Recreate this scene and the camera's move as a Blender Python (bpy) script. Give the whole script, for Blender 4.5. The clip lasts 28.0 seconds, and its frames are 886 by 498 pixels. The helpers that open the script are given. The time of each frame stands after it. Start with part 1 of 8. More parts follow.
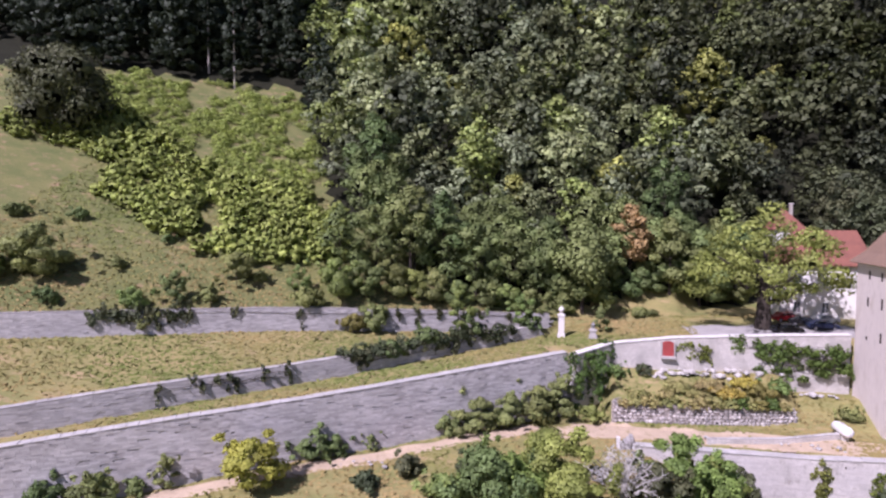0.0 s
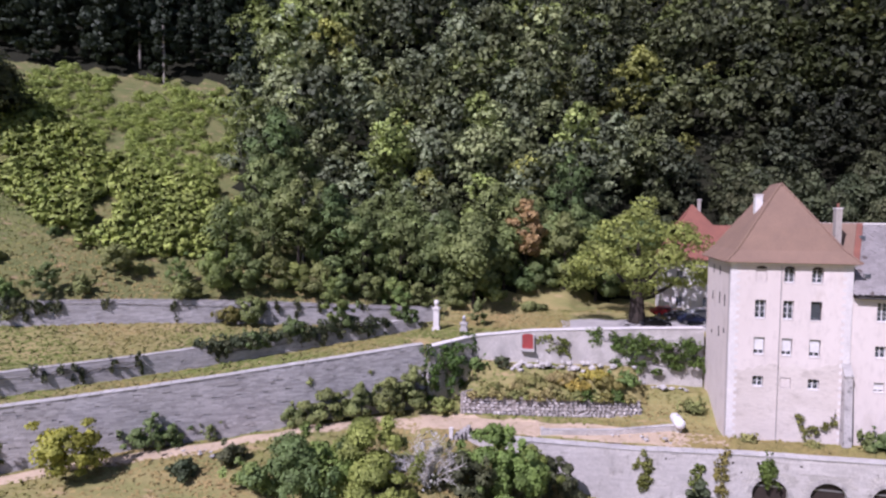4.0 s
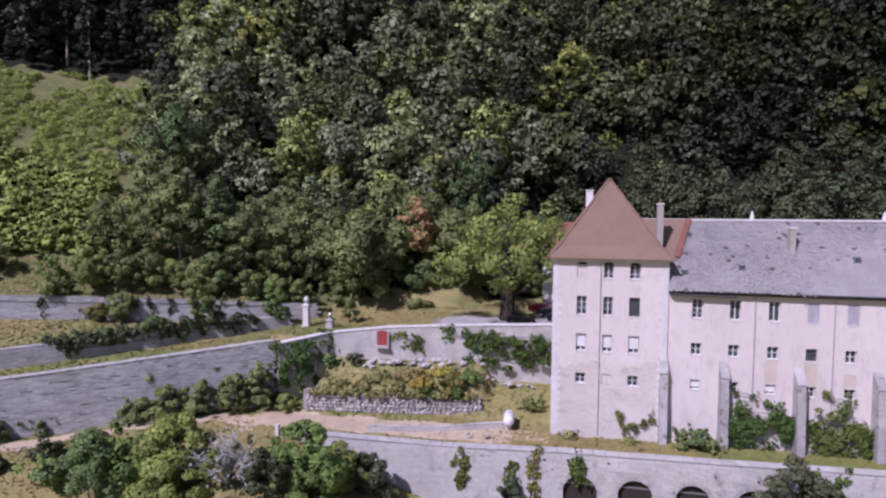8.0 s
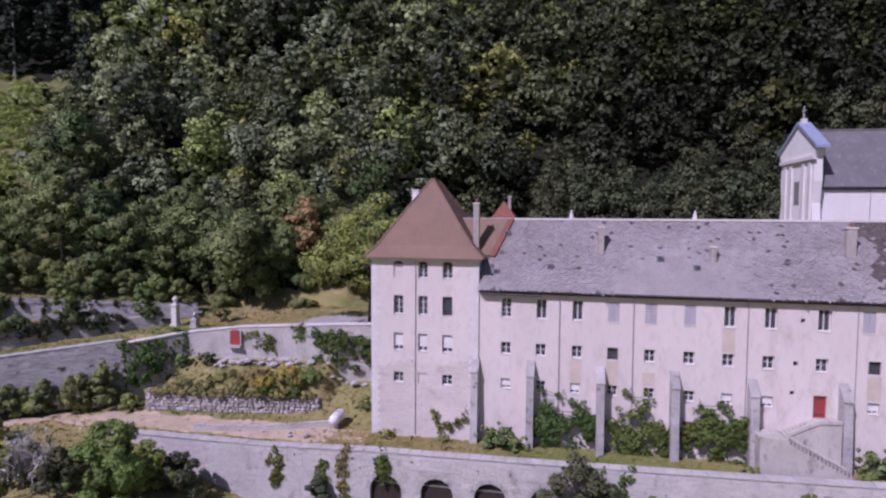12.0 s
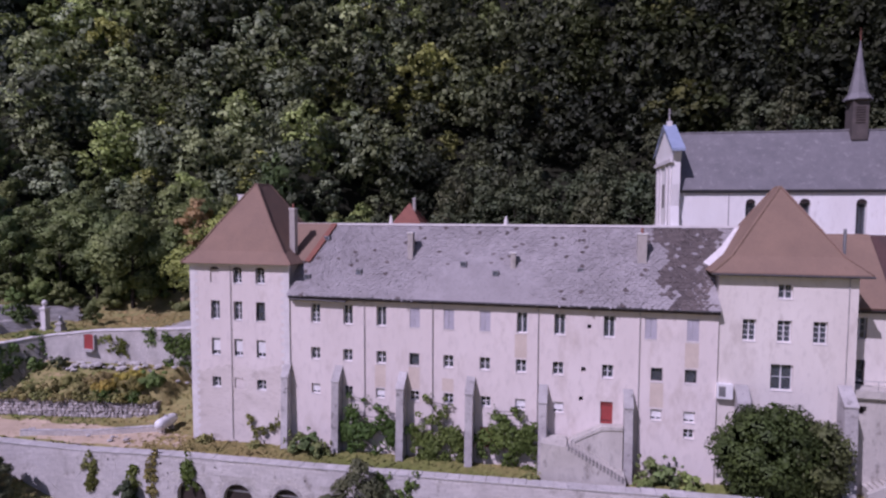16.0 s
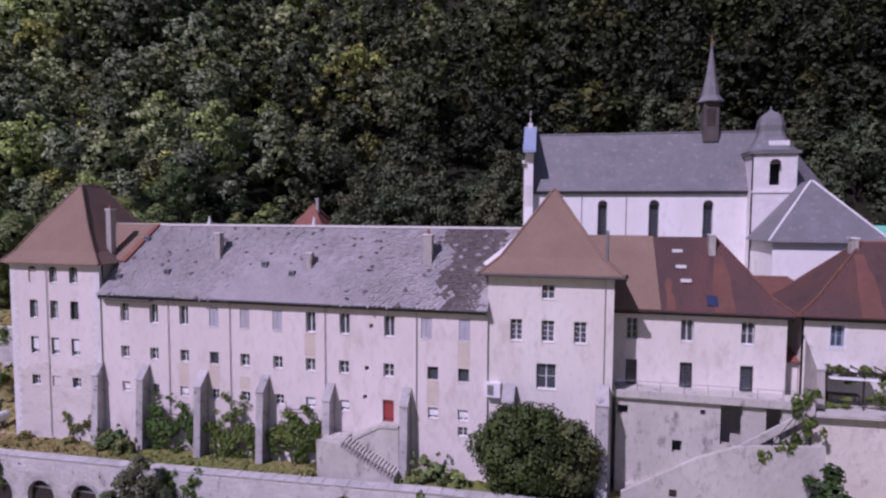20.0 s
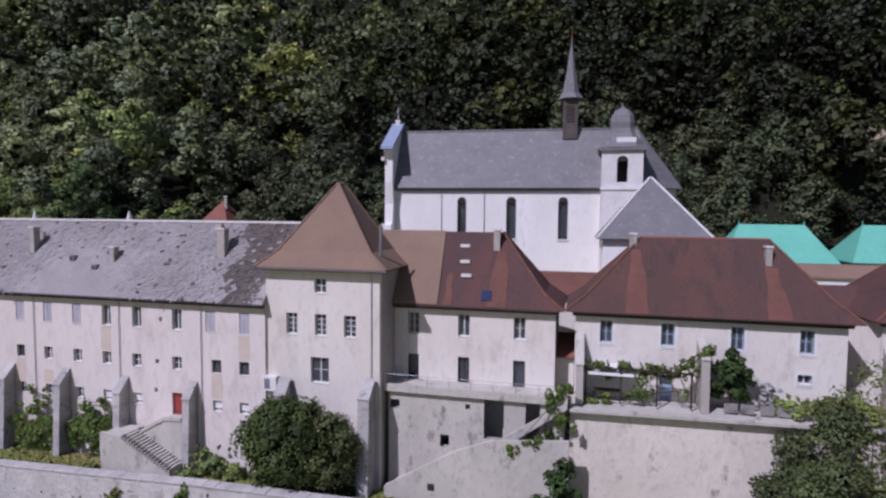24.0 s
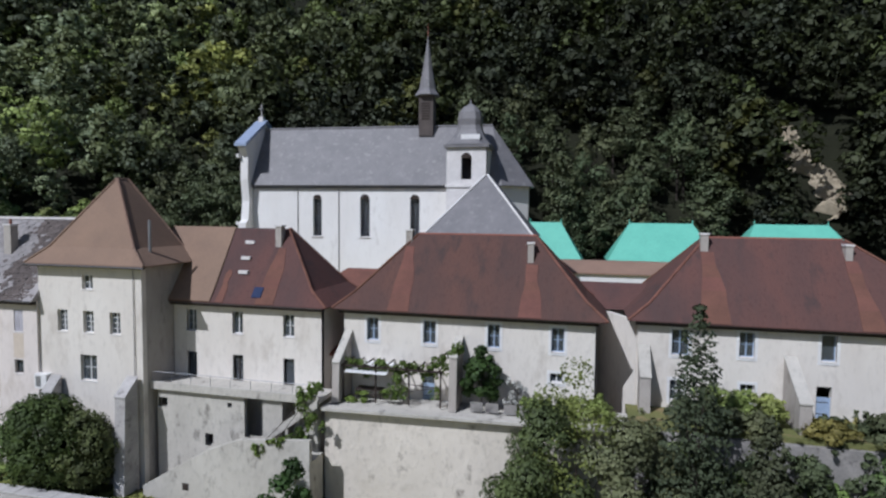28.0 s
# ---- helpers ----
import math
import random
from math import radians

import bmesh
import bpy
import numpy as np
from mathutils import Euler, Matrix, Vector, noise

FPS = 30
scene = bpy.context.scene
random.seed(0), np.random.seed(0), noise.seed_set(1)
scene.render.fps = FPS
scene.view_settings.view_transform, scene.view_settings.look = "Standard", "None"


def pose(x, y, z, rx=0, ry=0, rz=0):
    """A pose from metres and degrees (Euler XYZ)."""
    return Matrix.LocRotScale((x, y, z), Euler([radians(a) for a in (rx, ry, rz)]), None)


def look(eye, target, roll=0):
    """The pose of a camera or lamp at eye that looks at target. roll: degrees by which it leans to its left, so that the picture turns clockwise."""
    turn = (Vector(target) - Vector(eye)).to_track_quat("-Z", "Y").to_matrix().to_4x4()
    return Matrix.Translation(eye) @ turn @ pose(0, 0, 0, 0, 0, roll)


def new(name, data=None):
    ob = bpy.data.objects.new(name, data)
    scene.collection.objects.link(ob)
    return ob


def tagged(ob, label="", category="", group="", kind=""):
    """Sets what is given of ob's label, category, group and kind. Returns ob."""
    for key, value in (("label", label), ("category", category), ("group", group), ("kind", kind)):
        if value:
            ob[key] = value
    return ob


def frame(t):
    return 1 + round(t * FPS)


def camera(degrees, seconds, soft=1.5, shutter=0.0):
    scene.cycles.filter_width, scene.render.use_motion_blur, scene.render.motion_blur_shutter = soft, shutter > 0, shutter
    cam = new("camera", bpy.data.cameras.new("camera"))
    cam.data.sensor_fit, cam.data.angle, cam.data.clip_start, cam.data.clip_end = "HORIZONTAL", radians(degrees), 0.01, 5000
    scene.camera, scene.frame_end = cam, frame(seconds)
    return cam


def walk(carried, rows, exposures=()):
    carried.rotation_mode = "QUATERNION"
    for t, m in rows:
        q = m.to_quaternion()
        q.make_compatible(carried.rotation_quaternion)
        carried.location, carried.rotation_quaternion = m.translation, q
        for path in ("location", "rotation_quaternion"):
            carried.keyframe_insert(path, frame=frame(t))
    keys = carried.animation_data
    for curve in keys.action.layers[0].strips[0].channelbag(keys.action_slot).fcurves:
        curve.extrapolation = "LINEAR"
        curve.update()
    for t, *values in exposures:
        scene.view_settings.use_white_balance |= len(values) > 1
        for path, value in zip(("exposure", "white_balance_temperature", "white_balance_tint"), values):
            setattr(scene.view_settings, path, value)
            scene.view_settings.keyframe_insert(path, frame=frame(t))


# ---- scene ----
cam = camera(76.2, 28.0, soft=2.4)
EXPOSURES = [(0, 0.54, 5740, 40), (2, 0.48, 5600, 37), (3, 0.42, 5620, 38), (6, 0.2, 5560, 37), (8, 0.02, 5480, 40), (12, -0.2, 5470, 46), (15, -0.3, 5460, 50), (20, -0.34, 5420, 52), (21.5, -0.34, 5430, 46), (24, -0.28, 5450, 31), (28, -0.16, 5470, 13)]
PATH = [
    (0, (-10.033, -2.123, 19.892), (-10.478, -0.176, 19.782), 0.1),
    (0.5, (-7.975, -1.682, 19.926), (-8.419, 0.264, 19.813), 0.1),
    (1, (-5.69, -1.262, 19.918), (-6.134, 0.685, 19.805), 0.2),
    (1.5, (-3.426, -0.862, 19.886), (-3.871, 1.085, 19.774), 0.2),
    (2, (-1.157, -0.364, 19.882), (-1.6, 1.583, 19.768), 0.2),
    (2.5, (1.074, 0.22, 19.788), (0.631, 2.167, 19.673), 0.3),
    (3, (3.457, 0.715, 19.529), (3.015, 2.663, 19.414), 0.3),
    (3.5, (5.714, 1.15, 19.302), (5.273, 3.098, 19.189), 0.3),
    (5.5, (15.105, 3.208, 18.759), (14.664, 5.155, 18.643), 0.4),
    (6, (17.498, 3.827, 18.712), (17.056, 5.774, 18.597), 0.4),
    (6.5, (19.823, 4.411, 18.71), (19.38, 6.357, 18.595), 0.4),
    (7, (22.153, 4.999, 18.746), (21.711, 6.946, 18.631), 0.4),
    (7.5, (24.433, 5.62, 18.742), (23.991, 7.567, 18.627), 0.4),
    (8, (26.79, 6.275, 18.804), (26.349, 8.222, 18.688), 0.4),
    (8.5, (29.046, 6.826, 18.826), (28.607, 8.774, 18.71), 0.4),
    (9, (31.475, 7.34, 18.892), (31.038, 9.288, 18.775), 0.4),
    (9.5, (33.811, 7.842, 18.851), (33.374, 9.79, 18.734), 0.4),
    (10, (36.236, 8.345, 18.775), (35.799, 10.293, 18.659), 0.4),
    (10.5, (38.595, 8.872, 18.729), (38.156, 10.82, 18.613), 0.4),
    (11, (41.066, 9.388, 18.741), (40.627, 11.336, 18.626), 0.4),
    (11.5, (43.464, 9.872, 18.812), (43.024, 11.82, 18.697), 0.4),
    (12, (45.962, 10.402, 18.911), (45.522, 12.349, 18.794), 0.3),
    (12.5, (48.23, 10.866, 18.985), (47.792, 12.814, 18.867), 0.4),
    (14.5, (57.849, 13.041, 19.481), (57.408, 14.988, 19.36), 0.2),
    (15, (60.369, 13.639, 19.634), (59.927, 15.586, 19.511), 0.2),
    (15.5, (62.89, 14.266, 19.738), (62.444, 16.211, 19.614), 0.2),
    (16, (65.4, 14.757, 19.747), (64.954, 16.703, 19.624), 0.2),
    (16.5, (67.903, 15.196, 19.742), (67.456, 17.142, 19.619), 0.2),
    (17, (70.446, 15.674, 19.769), (69.999, 17.62, 19.646), 0.2),
    (17.5, (72.951, 16.174, 19.914), (72.502, 18.119, 19.789), 0.2),
    (18, (75.521, 16.683, 20.012), (75.071, 18.627, 19.887), 0.3),
    (18.5, (77.943, 17.1, 20.066), (77.493, 19.045, 19.94), 0.3),
    (19, (80.44, 17.566, 20.06), (79.99, 19.511, 19.934), 0.3),
    (19.5, (82.938, 18.039, 20.031), (82.488, 19.984, 19.905), 0.3),
    (20, (85.526, 18.517, 19.971), (85.074, 20.462, 19.847), 0.3),
    (20.5, (88.039, 19.053, 19.979), (87.584, 20.997, 19.854), 0.3),
    (21, (90.614, 19.592, 19.942), (90.156, 21.535, 19.817), 0.3),
    (21.5, (93.113, 20.118, 19.852), (92.652, 22.06, 19.729), 0.4),
    (23.5, (103.183, 22.452, 19.624), (102.708, 24.391, 19.503), 0.5),
    (24, (105.59, 23.154, 19.514), (105.115, 25.093, 19.393), 0.5),
    (24.5, (107.972, 23.847, 19.439), (107.496, 25.786, 19.32), 0.5),
    (25, (110.446, 24.577, 19.381), (109.968, 26.515, 19.261), 0.5),
    (25.5, (112.873, 25.23, 19.372), (112.394, 27.168, 19.253), 0.5),
    (26, (115.364, 25.926, 19.376), (114.884, 27.864, 19.256), 0.5),
    (26.5, (117.767, 26.626, 19.36), (117.287, 28.563, 19.241), 0.5),
    (27, (120.207, 27.312, 19.302), (119.728, 29.251, 19.184), 0.5),
    (27.5, (122.588, 27.968, 19.262), (122.108, 29.906, 19.145), 0.5),
    (28, (124.889, 28.591, 19.267), (124.413, 30.53, 19.149), 0.6),
]
walk(cam, [(t, look(eye, target, roll)) for t, eye, target, roll in PATH],
     exposures=EXPOSURES)

# ---------------------------------------------------------------- light
SUN_WAY = Vector((-0.349, -0.577, 0.738))
world = bpy.data.worlds.new("world")
scene.world = world
world.use_nodes = True
wn = world.node_tree
sky = wn.nodes.new("ShaderNodeTexSky")
sky.sky_type, sky.sun_disc = "NISHITA", False
sky.sun_elevation, sky.sun_rotation = radians(47.6), radians(211.2)
wn.nodes["Background"].inputs["Strength"].default_value = 0.052
wn.links.new(sky.outputs[0], wn.nodes["Background"].inputs["Color"])
sun = new("sun", bpy.data.lights.new("sun", "SUN"))
sun.data.energy, sun.data.angle, sun.data.color = 4.3, radians(0.53), (1.0, 0.95, 0.87)
sun.matrix_world = look(SUN_WAY * 200, (0, 0, 0))


# ---------------------------------------------------------------- materials
def material(name, a, b, scale=1.0, rough=0.85, bump=0.3, fine=12.0, metal=0.0, c=None, leaf=0.0, spread=0.0, streak=None, contrast=0.5, grain=0.62, spot=(0.56, 0.66)):
    """A surface whose colour wanders from a to b (stains at 1 / scale metres, grain fine times finer), with spots of c."""
    m = bpy.data.materials.new(name)
    m.use_nodes = True
    t = m.node_tree
    n, link = t.nodes, t.links.new
    bs = n["Principled BSDF"]
    bs.inputs["Roughness"].default_value, bs.inputs["Metallic"].default_value = rough, metal
    bs.inputs["Specular IOR Level"].default_value = 0.15 if rough >= 0.8 else 0.5
    pos = n.new("ShaderNodeNewGeometry").outputs["Position"]
    if streak:
        mp = n.new("ShaderNodeMapping")
        mp.inputs["Scale"].default_value = streak
        link(pos, mp.inputs[0])
        pos = mp.outputs[0]

    def noisy(s, detail):
        k = n.new("ShaderNodeTexNoise")
        k.inputs["Scale"].default_value, k.inputs["Detail"].default_value = s, detail
        k.inputs["Roughness"].default_value = 0.65
        link(pos, k.inputs["Vector"])
        return k.outputs[0]

    def mix(fac, p, q):
        k = n.new("ShaderNodeMix")
        k.data_type = "RGBA"
        link(fac, k.inputs[0])
        for v, s in ((p, k.inputs[6]), (q, k.inputs[7])):
            if isinstance(v, tuple):
                s.default_value = (*v, 1)
            else:
                link(v, s)
        return k.outputs[2]

    def ramp(v, lo, hi):
        k = n.new("ShaderNodeMapRange")
        k.inputs[1].default_value, k.inputs[2].default_value = lo, hi
        link(v, k.inputs[0])
        return k.outputs[0]

    big, small = noisy(scale, 5), noisy(scale * fine, 4)
    col = mix(ramp(big, 0.5 - 0.25 * contrast - 0.05, 0.5 + 0.25 * contrast + 0.05), a, b)
    mid = tuple(0.5 * (p + q) for p, q in zip(a, b))
    dark = tuple(grain * v for v in mid)
    col = mix(ramp(small, 0.52, 0.85), col, dark)
    if c:
        col = mix(ramp(noisy(scale * 2.7, 6), *spot), col, c)
    if spread:
        rnd = n.new("ShaderNodeObjectInfo").outputs["Random"]
        isl = n.new("ShaderNodeNewGeometry").outputs["Random Per Island"]
        hsv = n.new("ShaderNodeHueSaturation")
        val = n.new("ShaderNodeMath")
        val.operation = "MULTIPLY_ADD"
        add = n.new("ShaderNodeMath")
        add.operation = "ADD"
        link(rnd, add.inputs[0])
        link(isl, add.inputs[1])
        link(add.outputs[0], val.inputs[0])
        val.inputs[1].default_value, val.inputs[2].default_value = spread, 1.0 - spread
        link(val.outputs[0], hsv.inputs["Value"])
        hue = n.new("ShaderNodeMath")
        hue.operation = "MULTIPLY_ADD"
        link(rnd, hue.inputs[0])
        hue.inputs[1].default_value, hue.inputs[2].default_value = -0.06 * (1 if leaf else 0.2), 0.5 + 0.03 * (1 if leaf else 0.2)
        link(hue.outputs[0], hsv.inputs["Hue"])
        link(col, hsv.inputs["Color"])
        col = hsv.outputs[0]
    if leaf:
        at = n.new("ShaderNodeAttribute")
        at.attribute_name = "tone"
        k = n.new("ShaderNodeMix")
        k.data_type, k.blend_type = "RGBA", "MULTIPLY"
        k.inputs[0].default_value = 1.0
        link(col, k.inputs[6])
        link(at.outputs["Color"], k.inputs[7])
        col = k.outputs[2]
        tr = n.new("ShaderNodeBsdfTranslucent")
        link(col, tr.inputs["Color"])
        ms = n.new("ShaderNodeMixShader")
        ms.inputs[0].default_value = leaf
        link(bs.outputs[0], ms.inputs[1])
        link(tr.outputs[0], ms.inputs[2])
        link(ms.outputs[0], n["Material Output"].inputs["Surface"])
        bs.inputs["Specular IOR Level"].default_value = 0.25
    link(col, bs.inputs["Base Color"])
    if bump:
        bp = n.new("ShaderNodeBump")
        bp.inputs["Strength"].default_value, bp.inputs["Distance"].default_value = bump, 0.5 / (scale * fine)
        link(small, bp.inputs["Height"])
        link(bp.outputs[0], bs.inputs["Normal"])
    return m


def glass_material():
    m = bpy.data.materials.new("window_glass")
    m.use_nodes = True
    bs = m.node_tree.nodes["Principled BSDF"]
    bs.inputs["Base Color"].default_value = (0.35, 0.4, 0.45, 1)
    bs.inputs["Roughness"].default_value = 0.03
    bs.inputs["Transmission Weight"].default_value = 0.85
    bs.inputs["IOR"].default_value = 1.45
    return m


PLASTER = material("lime_plaster", (0.73, 0.665, 0.625), (0.625, 0.56, 0.52), 0.14, 0.92, 0.2, 14, streak=(1, 1, 0.45), contrast=0.7, grain=0.8, c=(0.49, 0.425, 0.37), spot=(0.55, 0.76))
PLASTER_BASE = material("dirty_base_plaster", (0.685, 0.625, 0.575), (0.55, 0.495, 0.445), 0.3, 0.94, 0.3, 9, streak=(0.6, 1, 1.2), contrast=0.6, grain=0.78, c=(0.41, 0.365, 0.32), spot=(0.55, 0.72))
PLASTER_PATCH = material("beige_patch_plaster", (0.63, 0.545, 0.455), (0.54, 0.46, 0.38), 0.6, 0.93, 0.2, 9, grain=0.8)
ZINC_BLUE = material("blue_grey_zinc_sheet", (0.36, 0.42, 0.56), (0.30, 0.36, 0.48), 0.8, 0.45, 0.05, 9, metal=0.2)
PIPE_PAINT = material("painted_pipe", (0.40, 0.375, 0.365), (0.32, 0.30, 0.29), 1.5, 0.6, 0.05, 10)
# Worn plaster, darkened further to hold the shade of the east walls.
PLASTER_OLD_SHADED = material("worn_lime_plaster", (0.48, 0.44, 0.40), (0.32, 0.29, 0.26), 0.3, 0.94, 0.3, 9, streak=(1, 1, 0.4), contrast=0.8, grain=0.75, c=(0.25, 0.225, 0.2))
PLASTER_WARM = material("cream_plaster", (0.745, 0.70, 0.64), (0.635, 0.585, 0.525), 0.18, 0.92, 0.2, 12, streak=(1, 1, 0.45), contrast=0.7, grain=0.8, c=(0.48, 0.43, 0.375), spot=(0.56, 0.76))
PLASTER_CHURCH = material("white_plaster", (0.82, 0.80, 0.77), (0.75, 0.72, 0.68), 0.2, 0.9, 0.12, 9, streak=(1, 1, 0.4), grain=0.9, c=(0.62, 0.59, 0.55), spot=(0.6, 0.75))
QUOIN = material("pale_dressed_stone", (0.74, 0.71, 0.69), (0.62, 0.59, 0.57), 0.8, 0.85, 0.3, 10)
STONE = material("grey_limestone", (0.50, 0.48, 0.46), (0.34, 0.32, 0.31), 0.5, 0.9, 0.5, 10, c=(0.22, 0.21, 0.2), spread=0.22)
# Dark stone, used as well where step and niche shade is painted.
STONE_DARK_AND_SHADE = material("dark_limestone", (0.34, 0.32, 0.30), (0.2, 0.19, 0.18), 0.5, 0.92, 0.6, 10, c=(0.13, 0.12, 0.12), spread=0.25)
CONCRETE = material("weathered_cement", (0.57, 0.54, 0.485), (0.40, 0.375, 0.335), 0.3, 0.92, 0.4, 9, streak=(1, 1, 0.55), contrast=0.8, grain=0.7, c=(0.21, 0.195, 0.175), spot=(0.57, 0.7))
STAINED = material("stained_cream_render", (0.71, 0.65, 0.57), (0.55, 0.50, 0.43), 0.24, 0.92, 0.3, 9, streak=(1, 1, 0.65), contrast=0.8, grain=0.7, c=(0.24, 0.215, 0.185), spot=(0.6, 0.72))
COPING = material("grey_coping_stone", (0.52, 0.50, 0.48), (0.38, 0.365, 0.35), 0.6, 0.9, 0.4, 9, spread=0.08)
WALL_STONE = material("grey_rubble_stones", (0.52, 0.505, 0.50), (0.40, 0.385, 0.38), 0.5, 0.93, 0.0, 6, c=(0.26, 0.245, 0.235), spread=0.34, streak=(0.35, 0.35, 1.0), grain=0.62, spot=(0.58, 0.72))
PALE_STONE = material("pale_rubble_stones", (0.56, 0.535, 0.51), (0.42, 0.40, 0.38), 0.3, 0.93, 0.0, 12, c=(0.31, 0.29, 0.265), spread=0.15, streak=(1, 1, 0.55), grain=0.68)
TILE_BROWN = material("brown_flat_tiles", (0.285, 0.19, 0.138), (0.215, 0.147, 0.112), 0.3, 0.85, 0.5, 24, spread=0.08, contrast=0.8, grain=0.72)
TILE_RED = material("old_red_tiles", (0.086, 0.055, 0.051), (0.125, 0.065, 0.054), 0.16, 0.85, 0.5, 30, spread=0.08, contrast=0.5, streak=(1.6, 0.6, 0.6), c=(0.07, 0.049, 0.046), spot=(0.55, 0.7))
TILE_RUST = material("rust_washed_tiles", (0.185, 0.088, 0.066), (0.135, 0.067, 0.053), 0.5, 0.85, 0.4, 18, spread=0.12)
TARP_BLUE = material("faded_blue_tarpaulin", (0.032, 0.045, 0.10), (0.026, 0.036, 0.08), 1.5, 0.8, 0.1, 9)
TILE_ORANGE = material("orange_red_tiles", (0.27, 0.115, 0.082), (0.21, 0.092, 0.07), 0.6, 0.85, 0.5, 16)
TILE_HIP = material("faded_hip_tiles", (0.205, 0.098, 0.070), (0.15, 0.075, 0.056), 0.8, 0.85, 0.3, 12, spread=0.2)
SLATE = material("grey_slate", (0.19, 0.18, 0.185), (0.14, 0.135, 0.14), 0.5, 0.6, 0.4, 22, c=(0.23, 0.22, 0.22))
LAUZE = material("stone_roof_slabs", (0.37, 0.345, 0.34), (0.275, 0.255, 0.25), 0.3, 0.85, 0.5, 14, spread=0.14, c=(0.22, 0.20, 0.20), spot=(0.6, 0.78))
GREEN_SHEET = material("green_sheet_metal", (0.165, 0.51, 0.385), (0.14, 0.455, 0.345), 0.4, 0.5, 0.1, 10)
GRASS_GROUND = material("meadow_ground", (0.335, 0.272, 0.120), (0.170, 0.192, 0.064), 0.15, 0.95, 0.6, 14, c=(0.36, 0.275, 0.145), contrast=0.6, streak=(0.5, 1.5, 1.5))
SLOPE_GRASS = material("rough_hillside_grass", (0.200, 0.190, 0.075), (0.105, 0.132, 0.046), 0.22, 0.95, 0.8, 12, c=(0.27, 0.20, 0.11), contrast=0.7, streak=(0.6, 1.3, 1.3))
# Near-black litter: the shade under the trees is part of this colour.
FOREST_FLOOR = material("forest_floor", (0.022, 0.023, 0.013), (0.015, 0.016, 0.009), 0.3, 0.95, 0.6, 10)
DIRT = material("pale_dirt_track", (0.55, 0.435, 0.315), (0.44, 0.345, 0.245), 0.4, 0.95, 0.4, 12, c=(0.38, 0.305, 0.195))
GRAVEL = material("grey_gravel", (0.42, 0.4, 0.39), (0.34, 0.32, 0.31), 0.6, 0.95, 0.4, 14)
RED_PAINT = material("faded_red_paint", (0.36, 0.055, 0.05), (0.28, 0.05, 0.045), 1.2, 0.6, 0.1, 12)
WHITE_PAINT = material("white_paint", (0.78, 0.77, 0.76), (0.68, 0.67, 0.66), 1.5, 0.5, 0.05, 10)
GREY_PAINT = material("lilac_grey_paint", (0.50, 0.48, 0.52), (0.42, 0.4, 0.44), 1.5, 0.6, 0.1, 10)
BLUE_PAINT = material("pale_blue_paint", (0.36, 0.45, 0.60), (0.3, 0.38, 0.52), 1.5, 0.6, 0.1, 10)
# Timber colour, also used for blocks and panels that paint unlit openings.
DARK_TIMBER_AND_SHADE = material("dark_timber", (0.055, 0.042, 0.036), (0.035, 0.028, 0.025), 2.0, 0.8, 0.3, 10)
METAL = material("zinc_pipe", (0.34, 0.34, 0.35), (0.26, 0.26, 0.27), 2.0, 0.5, 0.05, 10, metal=0.6)
BARK = material("tree_bark", (0.062, 0.05, 0.042), (0.04, 0.033, 0.028), 2.0, 0.95, 0.7, 8)
PALE_BARK = material("pale_bark", (0.42, 0.39, 0.35), (0.26, 0.23, 0.2), 1.5, 0.9, 0.4, 8)
TWIG = material("bleached_twigs", (0.56, 0.54, 0.51), (0.44, 0.42, 0.39), 1.5, 0.9, 0, 8)
LEAF = material("broad_leaves", (0.138, 0.156, 0.074), (0.086, 0.106, 0.054), 0.35, 0.6, 0.45, 9, leaf=0.25, spread=0.14)
LEAF_MID = material("sunlit_leaves", (0.260, 0.318, 0.108), (0.150, 0.198, 0.072), 0.25, 0.6, 0.45, 9, leaf=0.25, spread=0.28)
LEAF_DEEP = material("deep_green_leaves", (0.060, 0.094, 0.024), (0.040, 0.068, 0.018), 0.25, 0.6, 0.3, 9, leaf=0.2, spread=0.16)
LEAF_OAK = material("oak_leaves", (0.305, 0.375, 0.095), (0.205, 0.27, 0.070), 0.25, 0.6, 0.2, 9, leaf=0.3, spread=0.2)
# Gutter zinc darkened so that it holds the shadow under the eaves.
GUTTER_SHADE = material("dark_gutter_zinc", (0.07, 0.065, 0.065), (0.05, 0.048, 0.048), 2.0, 0.6, 0.05, 10)
LEAF_BRIGHT = material("fresh_leaves", (0.31, 0.385, 0.115), (0.21, 0.285, 0.085), 0.3, 0.6, 0.3, 9, leaf=0.3, spread=0.22)
LEAF_VINE = material("vine_leaves", (0.17, 0.23, 0.05), (0.11, 0.165, 0.04), 0.5, 0.6, 0, 9, leaf=0.3, spread=0.3)
LEAF_DARK = material("needles", (0.022, 0.036, 0.018), (0.014, 0.024, 0.012), 0.3, 0.7, 0, 9, leaf=0.1, spread=0.3)
LEAF_FIR = material("fir_needles", (0.072, 0.086, 0.044), (0.048, 0.060, 0.032), 0.3, 0.7, 0, 9, leaf=0.12, spread=0.15)
MOSSY_SLAB = material("mossy_slabs", (0.15, 0.125, 0.115), (0.10, 0.085, 0.08), 0.6, 0.92, 0.5, 10, spread=0.3)
LEAF_GREY = material("silvery_twigs", (0.46, 0.45, 0.42), (0.36, 0.35, 0.325), 0.6, 0.85, 0, 9, leaf=0.1, spread=0.2)
LEAF_YELLOW = material("yellow_green_leaves", (0.27, 0.265, 0.07), (0.18, 0.19, 0.05), 0.5, 0.6, 0, 9, leaf=0.3, spread=0.25)
